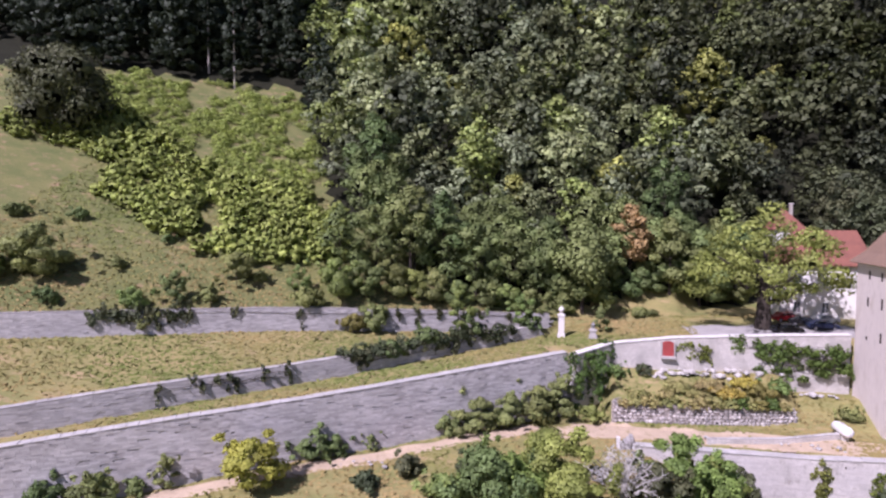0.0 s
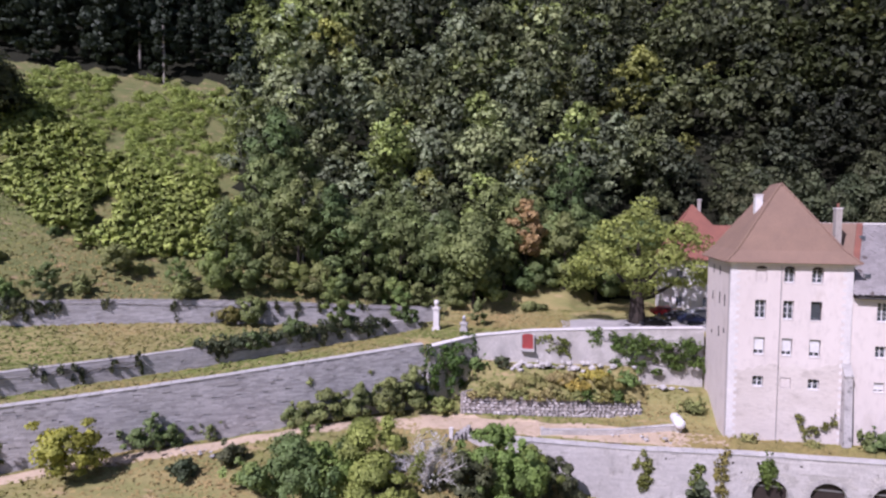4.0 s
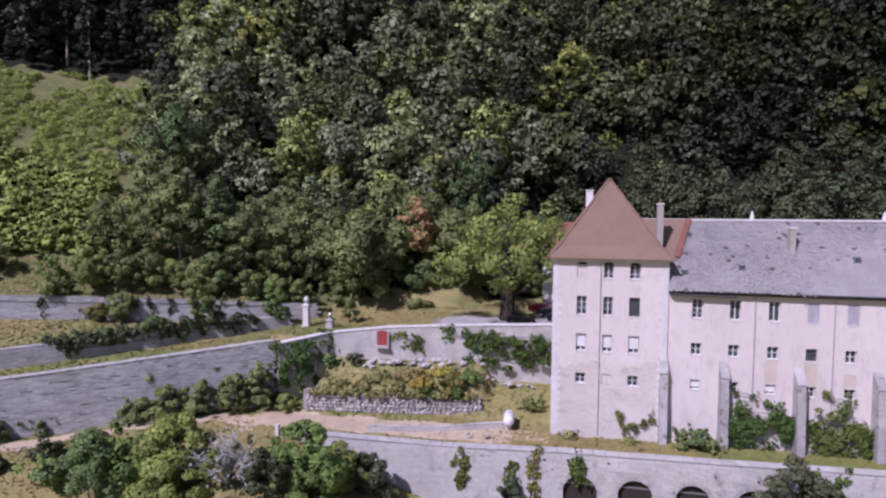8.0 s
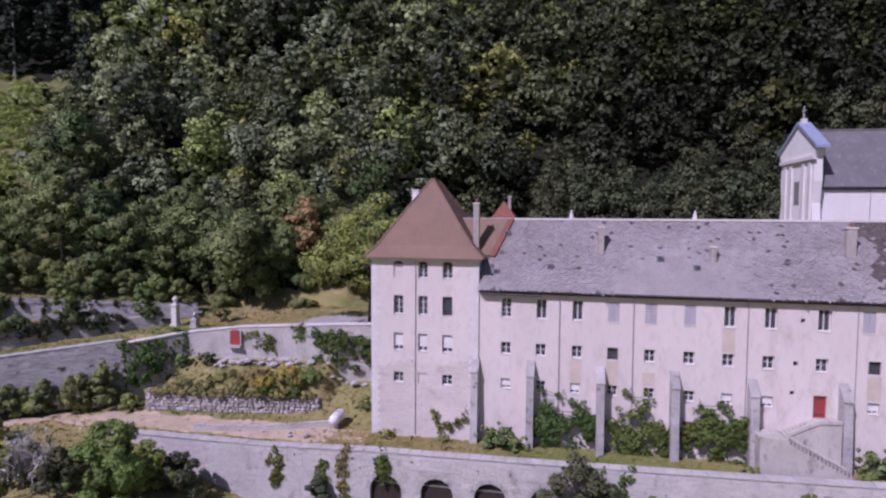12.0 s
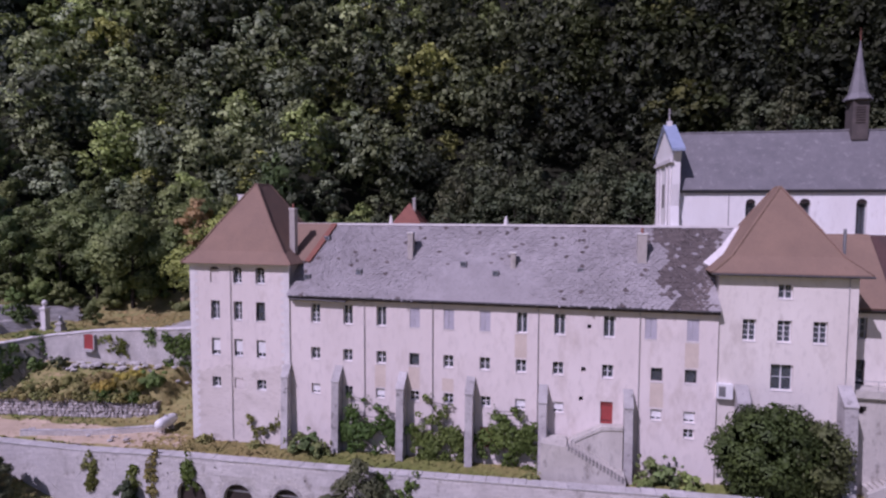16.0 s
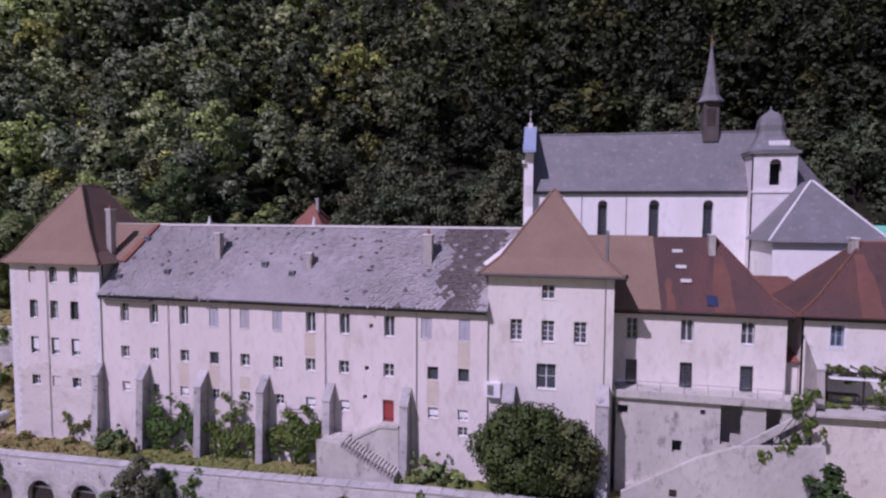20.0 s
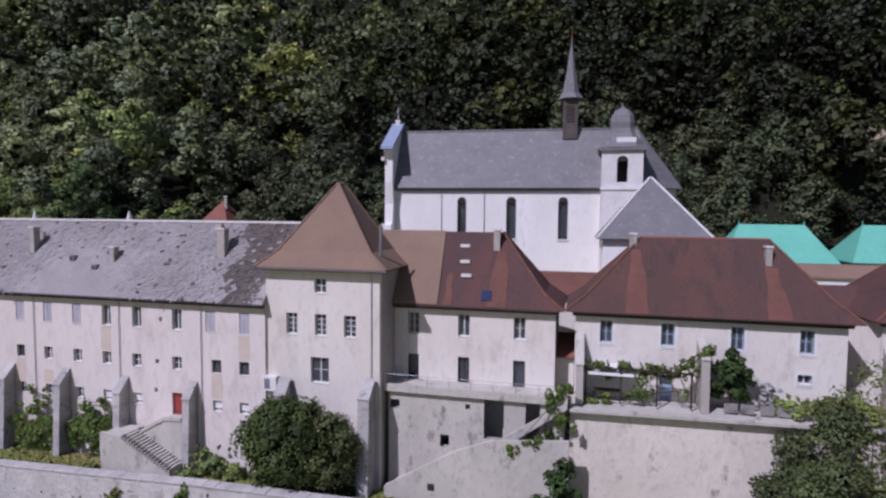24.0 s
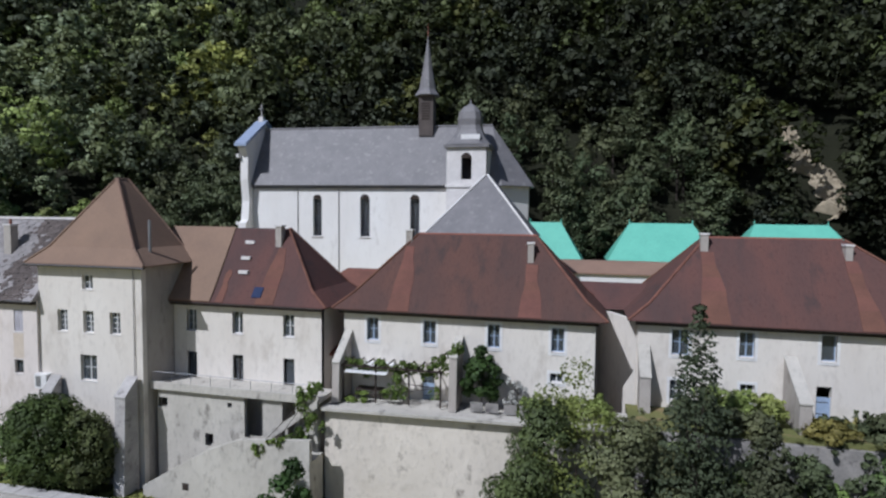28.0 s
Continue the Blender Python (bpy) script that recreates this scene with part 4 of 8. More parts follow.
def house_three():
    h = thing("east_house", (140, 75.5, 4.0), "plastered house with an old red hipped roof", "building")
    y, z0, z1 = 75.5, -4.0, 11.1
    holes = [(131.95, 133.2, 8.55, 10.55), (136.8, 137.86, 8.7, 10.62), (142.35, 143.36, 8.75, 10.72), (147.8, 148.8, 8.75, 10.72), (142.15, 143.17, 4.4, 6.85), (131.9, 132.92, 4.9, 6.55), (136.97, 137.97, 5.4, 6.6)]
    facade(h, 129.4, 153.0, z0, z1, y, holes, PLASTER_WARM)
    for k, q in enumerate(holes):
        if k == 4:
            continue
        window(h, *q, y, "cross" if k not in (2,) else "open", BLUE_PAINT if k < 4 else None, bars=1)
        a, b, c, d = q
        part("window_surround", boxes((a - 0.22, a, y - 0.02, y + 0.1, c - 0.25, d + 0.22), (b, b + 0.22, y - 0.02, y + 0.1, c - 0.25, d + 0.22), (a, b, y - 0.02, y + 0.1, d, d + 0.22), (a, b, y - 0.05, y + 0.1, c - 0.25, c - 0.13)), WHITE_PAINT, h)
    door(h, 142.15, 143.17, 4.4, 6.0, y, BLUE_PAINT, "pale blue door under a dark fanlight")
    shell(h, 129.4, 153.0, y, 86.0, z0, z1, PLASTER_WARM)
    eave(h, 129.2, 153.2, y, 11.2)
    R = [(128.6, 153.9, 74.75, 86.7, 11.16), (128.6, 153.9, 74.75, 86.7, 11.26), (130.3, 152.2, 75.8, 85.6, 12.6), (135.0, 145.4, 80.2, 81.2, 17.6)]
    roof_solid(h, R, TILE_RED)
    rust_band(h, R, 135.0, 1.0, 79.2)
    rust_band(h, R, 145.3, 0.7, 78.8)
    part("ridge_cap", tube(bmesh.new(), (135.0, 80.7, 17.62), (145.4, 80.7, 17.62), 0.13, sides=8), TILE_ORANGE, h)
    chimney(h, 134.8, 79.6, 0.58, 0.7, 15.4, 17.9, PLASTER_OLD_SHADED)
    chimney(h, 145.2, 79.2, 0.5, 0.7, 14.4, 17.2, PLASTER_OLD_SHADED)
    return h


# ---------------------------------------------------------------- church
def church():
    c = thing("church", (98, 101, 5), "white plastered church with a slate roof and a thin spire", "church")
    y, z0, z1 = 101.0, 3.0, 23.2
    wins = ((88.64, 89.9), (95.45, 96.8), (102.46, 103.75))
    holes = [(a, b, 16.3, 21.4) for a, b in wins]
    facade(c, 79.6, 113.0, z0, z1, y, holes, PLASTER_CHURCH, 0.8)
    for a, b in wins:
        m = (a + b) / 2
        # Flat near-black plate paints the dark of the window's arched head.
        bm = bmesh.new()
        pts = [(a, y - 0.01, 21.38)] + [(m + (b - a) / 2 * math.cos(math.pi * (1 - i / 8)), y - 0.01, 21.38 + (b - a) / 2 * math.sin(math.pi * i / 8)) for i in range(1, 8)] + [(b, y - 0.01, 21.38)]
        prism(bm, pts, (0, 0.02, 0))
        part("arched_head", bm, DARK_TIMBER_AND_SHADE, c)
        wd = part("window", boxes((a, b, y + 0.5, y + 0.52, 16.3, 21.4)), GLASS, c)
        bm = bmesh.new()
        for i in range(9):
            box(bm, a, b, y + 0.44, y + 0.49, 16.6 + i * 0.55, 16.66 + i * 0.55)
        for i in (1, 2):
            box(bm, a + (b - a) * i / 3 - 0.03, a + (b - a) * i / 3 + 0.03, y + 0.44, y + 0.49, 16.3, 21.4)
        part("lattice", bm, DARK_TIMBER_AND_SHADE, wd)
        part("sill", boxes((a - 0.15, b + 0.15, y - 0.12, y + 0.4, 16.1, 16.295)), QUOIN, wd)
    # nave, choir with its cut corners
    bm = bmesh.new()
    plan = [(79.6, 101.8), (79.6, 108.6), (114.5, 108.6), (118.0, 106.2), (118.0, 103.6), (114.5, 101.0), (113.0, 101.0), (113.0, 101.8)]
    prism(bm, [(a, b, z0) for a, b in plan], (0, 0, z1 - z0))
    part("nave_wall", bm, PLASTER_CHURCH, c)
    part("cornice", boxes((79.5, 113.1, y - 0.3, y, z1 - 0.35, z1)), SLATE, c)
    bm = bmesh.new()
    ev = [(79.4, 100.4), (114.7, 100.4), (118.7, 103.2), (118.7, 106.6), (114.7, 109.2), (79.4, 109.2)]
    loft(bm, [[(a, b, z1) for a, b in ev], [(a, b, z1 + 0.1) for a, b in ev], [(79.4, 104.8, 31.6), (113.0, 104.8, 31.6), (113.0, 104.8, 31.6), (113.0, 104.8, 31.6), (113.0, 104.8, 31.6), (79.4, 104.8, 31.6)]])
    part("roof", bm, SLATE, c, "grey slate roof")
    part("ridge_cap", tube(bmesh.new(), (79.4, 104.8, 31.62), (113.0, 104.8, 31.62), 0.14, sides=8), SLATE, c)
    for x in (86.4, 92.4):
        gutter_pipe(c, x, y, 8, 23.0, 0.05)
    # west front: a scrolled gable standing above the roof
    prof = [(100.2, 3), (100.2, 18), (100.9, 18.3), (101.3, 21.0), (100.9, 24.0), (101.0, 27.2), (100.3, 28.3), (100.3, 28.8), (106.0, 32.5), (112.3, 28.8), (112.3, 28.3), (111.6, 27.2), (111.7, 24.0), (111.3, 21.0), (111.7, 18.3), (112.4, 18), (112.4, 3)]
    bm = bmesh.new()
    prism(bm, [(78.3, b, z) for b, z in prof], (1.1, 0, 0))
    wf = part("west_front", bm, PLASTER_CHURCH, c, "tall white baroque gable front")
    bm = bmesh.new()
    prism(bm, [(78.0, 99.9, 28.5), (78.0, 106.0, 32.4), (78.0, 112.7, 28.5), (78.0, 112.7, 28.9), (78.0, 106.0, 32.9), (78.0, 99.9, 28.9)], (1.75, 0, 0))
    part("gable_coping", bm, ZINC_BLUE, wf, "blue-grey zinc coping")
    part("moulding", boxes((77.9, 78.3, 100.5, 111.5, 27.0, 27.5)), QUOIN, wf)
    part("moulding", boxes((77.95, 78.3, 100.2, 111.8, 17.7, 18.2)), QUOIN, wf)
    for yy in (101.6, 103.6, 107.6, 109.6):
        part("pilaster", boxes((78.1, 78.3, yy, yy + 0.8, 18.2, 27.0)), QUOIN, wf)
    # The niche is a flat dark slab; the hollow's shade is its colour.
    niche = boxes((78.26, 78.31, 105.2, 106.8, 20.8, 24.2))
    part("niche", niche, STONE_DARK_AND_SHADE, wf)
    part("finial_base", boxes((78.5, 79.2, 105.65, 106.35, 32.6, 33.4)), QUOIN, wf)
    part("cross", boxes((78.75, 78.95, 105.92, 106.08, 33.4, 35.2), (78.75, 78.95, 105.5, 105.92, 34.4, 34.6), (78.75, 78.95, 106.08, 106.5, 34.4, 34.6)), STONE, wf)
    wf.location = (0.25, -1.3, 0)
    # thin spire astride the ridge
    s = 1.0
    x, yy = 103.9, 104.8
    part("spire_base", boxes((x - s, x + s, yy - s, yy + s, 30.2, 35.7)), MOSSY_SLAB, c, "slate-hung turret")
    part("louvre", boxes(*[(x - 0.6, x + 0.6, yy - s - 0.03, yy - s, 32.4 + 0.35 * i, 32.6 + 0.35 * i) for i in range(7)]), DARK_TIMBER_AND_SHADE, c)
    bm = bmesh.new()
    revolve(bm, [(1.75, 0), (1.75, 0.12), (1.2, 0.9), (0.7, 3.6), (0.12, 7.6), (0.05, 8.6)], (x, yy, 35.7), 8, math.pi / 8)
    part("spire", bm, SLATE, c, "slender slate spire")
    part("spire_tip", tube(bmesh.new(), (x, yy, 43.6), (x, yy, 45.6), 0.09, 0.02), TILE_ORANGE, c)
    c.rotation_euler = (0, 0, radians(3.3))
    return c


def bell_tower():
    b = thing("bell_tower", (110, 101.5, 5), "pale stone bell tower with a bulbous slate dome", "bell tower")
    x0, x1, y0, y1 = 107.4, 112.5, 99.2, 104.4
    facade(b, x0, x1, 3.0, 27.9, y0, [(109.3, 110.65, 23.9, 26.6)], QUOIN, 0.7)
    part("side_wall", boxes((x0, x0 + 0.7, y0 + 0.7, y1, 3.0, 27.9)), QUOIN, b)
    part("side_wall", boxes((x1 - 0.7, x1, y0 + 0.7, y1, 3.0, 27.9)), QUOIN, b)
    part("back_wall", boxes((x0 + 0.7, x1 - 0.7, y1 - 0.7, y1, 3.0, 27.9)), QUOIN, b)
    part("bell_floor", boxes((x0 + 0.7, x1 - 0.7, y0 + 0.7, y1 - 0.7, 23.2, 23.5)), DARK_TIMBER_AND_SHADE, b)
    part("string_course", boxes((x0 - 0.15, x1 + 0.15, y0 - 0.15, y0, 22.9, 23.2)), QUOIN, b)
    part("cornice", boxes((x0 - 0.35, x1 + 0.35, y0 - 0.35, y1 + 0.35, 27.9, 28.3)), SLATE, b)
    # Near-black plate paints the unlit arch of the belfry opening.
    bm = bmesh.new()
    pts = [(109.3, y0 - 0.01, 26.58)] + [(109.975 + 0.675 * math.cos(math.pi * (1 - i / 8)), y0 - 0.01, 26.58 + 0.675 * math.sin(math.pi * i / 8)) for i in range(1, 8)] + [(110.65, y0 - 0.01, 26.58)]
    prism(bm, pts, (0, 0.02, 0))
    part("arched_head", bm, DARK_TIMBER_AND_SHADE, b)
    bm = bmesh.new()
    prof = [(3.0, 0), (2.6, 0.35), (2.05, 1.1), (1.6, 2.0), (1.45, 2.6), (1.5, 3.4), (1.35, 4.3), (0.9, 5.0), (0.35, 5.35), (0.12, 5.6), (0.1, 6.0)]
    loft(bm, [[(109.95 + r * a, 101.8 + r * d, 28.3 + h) for a, d in ((-1, -0.62), (-0.62, -1), (0.62, -1), (1, -0.62), (1, 0.62), (0.62, 1), (-0.62, 1), (-1, 0.62))] for r, h in prof])
    part("dome", bm, SLATE, b, "bulbous slate dome", smooth=False)
    part("dormer_patch", boxes((109.2, 111.6, 99.45, 99.9, 28.9, 29.6)), WHITE_PAINT, b, "bright sheet-metal patch")
    b.location.x += 0.5
    # chapel with a steep slate roof at its foot
    k = thing("side_chapel", (113.5, 95, 5), "small chapel with a steep slate roof", "chapel")
    part("wall", boxes((108.0, 119.2, 91.0, 99.1, 3.0, 16.9)), PLASTER_CHURCH, k)
    roof_solid(k, [(107.3, 119.9, 90.3, 99.15, 16.9), (107.3, 119.9, 90.3, 99.15, 17.0), (113.5, 113.7, 96.2, 99.1, 24.2)], SLATE)
    part("hip_cap", tube(bmesh.new(), (113.7, 96.2, 24.25), (119.85, 90.35, 17.05), 0.14, sides=6), QUOIN, k)
    part("hip_cap", tube(bmesh.new(), (113.5, 96.2, 24.25), (107.35, 90.35, 17.05), 0.14, sides=6), QUOIN, k)
    return b


# ---------------------------------------------------------------- buildings behind
def back_buildings():
    g = thing("link_range", (104, 88, 5), "low range with a red tiled roof behind the houses", "building")
    part("wall", boxes((97, 110.5, 84.5, 90.8, 3, 11.0)), PLASTER_WARM, g)
    roof_solid(g, [(96.4, 111.0, 83.9, 91.2, 11.0), (96.4, 111.0, 83.9, 91.2, 11.1), (99.5, 108.5, 87.4, 87.6, 13.3)], TILE_RUST)
    for x0, x1, y0, y1, ze, zr, lab in ((112.0, 125.2, 124.5, 136, 11.6, 18.3, "green"), (129.2, 147.5, 129.0, 141, 11.6, 18.3, "green"), (151.0, 170.5, 134.0, 147, 11.8, 18.3, "green")):
        p = thing("green_roofed_house", ((x0 + x1) / 2, y0, 5), "low house under a bright green sheet-metal hipped roof", "building", "green-roofed houses")
        part("wall", boxes((x0 + 0.8, x1 - 0.8, y0 + 0.8, y1 - 0.8, 3, ze)), PLASTER_WARM, p)
        roof_solid(p, [(x0, x1, y0, y1, ze), (x0, x1, y0, y1, ze + 0.15), (x0 + 3.9, x1 - 3.9, (y0 + y1) / 2 - 0.2, (y0 + y1) / 2 + 0.2, zr)], GREEN_SHEET)
        for x in (x0 + 3.9, x1 - 3.9):
            part("finial", tube(bmesh.new(), (x, (y0 + y1) / 2, zr), (x, (y0 + y1) / 2, zr + 0.7), 0.12, 0.05), GREEN_SHEET, p)
    q = thing("arcade_range", (132, 122, 5), "long low range with a brown roof and a white scalloped frieze", "building")
    part("wall", boxes((118, 150, 118, 124, 3, 9.5)), PLASTER_WARM, q)
    part("frieze", boxes((119, 150, 117.6, 118, 9.3, 10.6)), WHITE_PAINT, q, "white scalloped frieze")
    roof_solid(q, [(117.5, 150.5, 117.2, 124.6, 10.6), (117.5, 150.5, 117.2, 124.6, 10.8), (117.5, 150.5, 121.0, 124.0, 12.3)], TILE_BROWN)
    r = thing("gate_house", (21, 95, 3), "white house with a red roof behind the tree", "building")
    part("wall", boxes((22.5, 35, 97.5, 105, 2.5, 12.6)), PLASTER_CHURCH, r)
    roof_solid(r, [(21.9, 35.6, 96.8, 105.7, 12.5), (21.9, 35.6, 96.8, 105.7, 12.65), (25.5, 34.5, 101.1, 101.4, 18.0)], TILE_ORANGE)
    for x in (24.5, 28.5):
        for z in (5.0, 9.2):
            window(r, x, x + 1.0, z, z + 1.7, 97.16, "cross", bars=2)
    s = thing("back_house", (33, 127, 8), "house with a red pyramid roof behind the wing", "building")
    part("wall", boxes((30.1, 35.3, 124.5, 131, 4, 17.6)), PLASTER_CHURCH, s)
    roof_solid(s, [(29.6, 35.8, 124, 131.5, 17.6), (29.6, 35.8, 124, 131.5, 17.7), (32.3, 32.5, 127.7, 127.8, 22.0)], TILE_ORANGE)
    chimney(s, 33.6, 127.0, 0.6, 0.6, 19.5, 22.9, PLASTER_OLD_SHADED)


def house_link():
    k = thing("link_wall", (128, 78, 3), "pale slanting wall and low roof between two houses", "building")
    part("wall", prism(bmesh.new(), [(129.35, 75.7, -4), (126.7, 80.8, -4), (126.7, 80.8, 11.0), (129.35, 75.7, 11.0)], (0.4, 0.2, 0)), PLASTER_WARM, k)
    bm = bmesh.new()
    loft(bm, [[(122.0, 80.0, 11.2), (132.0, 80.0, 11.2), (132.0, 87.0, 11.2), (122.0, 87.0, 11.2)], [(122.0, 83.4, 13.2), (132.0, 83.4, 13.2), (132.0, 83.6, 13.2), (122.0, 83.6, 13.2)]])
    part("roof", bm, TILE_RED, k)
    part("side_wall", boxes((122.2, 131.8, 81.6, 86.8, 3, 11.2)), PLASTER_WARM, k)
    q = thing("lean_to", (104.4, 74, 4), "small lean-to with a red tiled roof between the houses", "shed")
    part("wall", boxes((103.62, 105.2, 74.2, 78, 3.9, 6.9)), PLASTER_WARM, q)
    part("roof", prism(bmesh.new(), [(103.62, 73.8, 6.9), (105.23, 73.8, 6.9), (105.23, 78.2, 8.2), (103.62, 78.2, 8.2)], (0, 0, 0.15)), TILE_ORANGE, q)


house_link()
west_tower()
long_wing()
pavilion()
house_one()
house_two()
house_three()
church()
bell_tower()
back_buildings()


# ---------------------------------------------------------------- garden walls
def rubble_material(name, a, b, mortar, size=0.42, squash=1.7):
    m = bpy.data.materials.new(name)
    m.use_nodes = True
    t = m.node_tree
    n, link = t.nodes, t.links.new
    bs = n["Principled BSDF"]
    bs.inputs["Roughness"].default_value = 0.93
    mp = n.new("ShaderNodeMapping")
    mp.inputs["Scale"].default_value = (1 / size, 1 / size, squash / size)
    link(n.new("ShaderNodeNewGeometry").outputs["Position"], mp.inputs[0])
    cells = n.new("ShaderNodeTexVoronoi")
    edge = n.new("ShaderNodeTexVoronoi")
    edge.feature = "DISTANCE_TO_EDGE"
    big = n.new("ShaderNodeTexNoise")
    big.inputs["Scale"].default_value, big.inputs["Detail"].default_value = 0.35, 6
    link(n.new("ShaderNodeNewGeometry").outputs["Position"], big.inputs["Vector"])
    for k in (cells, edge):
        link(mp.outputs[0], k.inputs["Vector"])
    ramp = n.new("ShaderNodeMapRange")
    ramp.inputs[1].default_value, ramp.inputs[2].default_value = 0.02, 0.12
    link(edge.outputs["Distance"], ramp.inputs[0])

    def mix(fac, p, q, mode="MIX"):
        k = n.new("ShaderNodeMix")
        k.data_type, k.blend_type = "RGBA", mode
        for v, s in ((fac, k.inputs[0]), (p, k.inputs[6]), (q, k.inputs[7])):
            if isinstance(v, (tuple, float)):
                s.default_value = (*v, 1) if isinstance(v, tuple) else v
            else:
                link(v, s)
        return k.outputs[2]

    sep = n.new("ShaderNodeSeparateColor")
    link(cells.outputs["Color"], sep.inputs[0])
    col = mix(sep.outputs[0], a, b)
    col = mix(ramp.outputs[0], mortar, col)
    stain = n.new("ShaderNodeMapRange")
    stain.inputs[1].default_value, stain.inputs[2].default_value = 0.45, 0.72
    link(big.outputs[0], stain.inputs[0])
    col = mix(stain.outputs[0], col, tuple(0.68 * v for v in b))
    link(col, bs.inputs["Base Color"])
    bp = n.new("ShaderNodeBump")
    bp.inputs["Strength"].default_value, bp.inputs["Distance"].default_value = 0.15, 0.02
    link(ramp.outputs[0], bp.inputs["Height"])
    link(bp.outputs[0], bs.inputs["Normal"])
    return m


RUBBLE = rubble_material("rubble_wall_stone", (0.42, 0.405, 0.40), (0.39, 0.375, 0.37), (0.36, 0.35, 0.34), 0.6, 3.6)
RUBBLE_PALE = rubble_material("pale_rubble_stone", (0.66, 0.63, 0.59), (0.48, 0.455, 0.42), (0.36, 0.335, 0.315), 0.85, 2.0)
RUBBLE_DARK = rubble_material("dry_stone", (0.66, 0.60, 0.54), (0.26, 0.23, 0.21), (0.1, 0.09, 0.08), 0.45, 1.3)


def run_wall(name, pts, thick, mat, label, category="wall", coping=None, cap=0.16, over=0.1, kind="structure", batter=0.0):
    """A wall along pts (x, y, z top, z bottom), thick metres deep behind that line, with coping stones on it."""
    root = thing(name, (pts[0][0], pts[0][1], pts[0][3]), label, category, kind=kind)
    rings = []
    for i, (x, y, zt, zb) in enumerate(pts):
        a, b = pts[max(0, i - 1)], pts[min(len(pts) - 1, i + 1)]
        d = Vector((b[0] - a[0], b[1] - a[1], 0)).normalized()
        nrm = Vector((-d.y, d.x, 0))
        p = Vector((x, y, 0))
        q = p + nrm * thick
        f = p - nrm * batter
        rings.append([(f.x, f.y, zb), (p.x, p.y, zt), (q.x, q.y, zt), (q.x, q.y, zb)])
    part("wall_body", loft(bmesh.new(), rings), mat, root)
    if coping:
        rng = random.Random(len(pts) * 7 + int(pts[0][0]))
        for (x, y, zt, zb), (x2, y2, zt2, zb2) in zip(pts, pts[1:]):
            a, b = Vector((x, y, zt)), Vector((x2, y2, zt2))
            n = max(1, round((b - a).length / 1.1))
            ang = math.atan2(y2 - y, x2 - x)
            tilt = math.atan2(zt2 - zt, (b - a).to_2d().length)
            key = ("coping", round((b - a).length / n, 2), thick, cap)
            if key not in WINDOW_MESHES:
                ln = (b - a).length / n
                WINDOW_MESHES[key] = mesh_of("coping_stone", box(bmesh.new(), 0.012, ln - 0.012, -over, thick + over, 0, cap, 0.025), coping)
            for i in range(n):
                p = a.lerp(b, i / n)
                ob = shared("coping_stone", WINDOW_MESHES[key], root, p + Vector((0, 0, rng.uniform(-0.015, 0.015))))
                ob.rotation_euler = (rng.uniform(-0.02, 0.02), -tilt + rng.uniform(-0.008, 0.008), ang + rng.uniform(-0.006, 0.006))
    return root


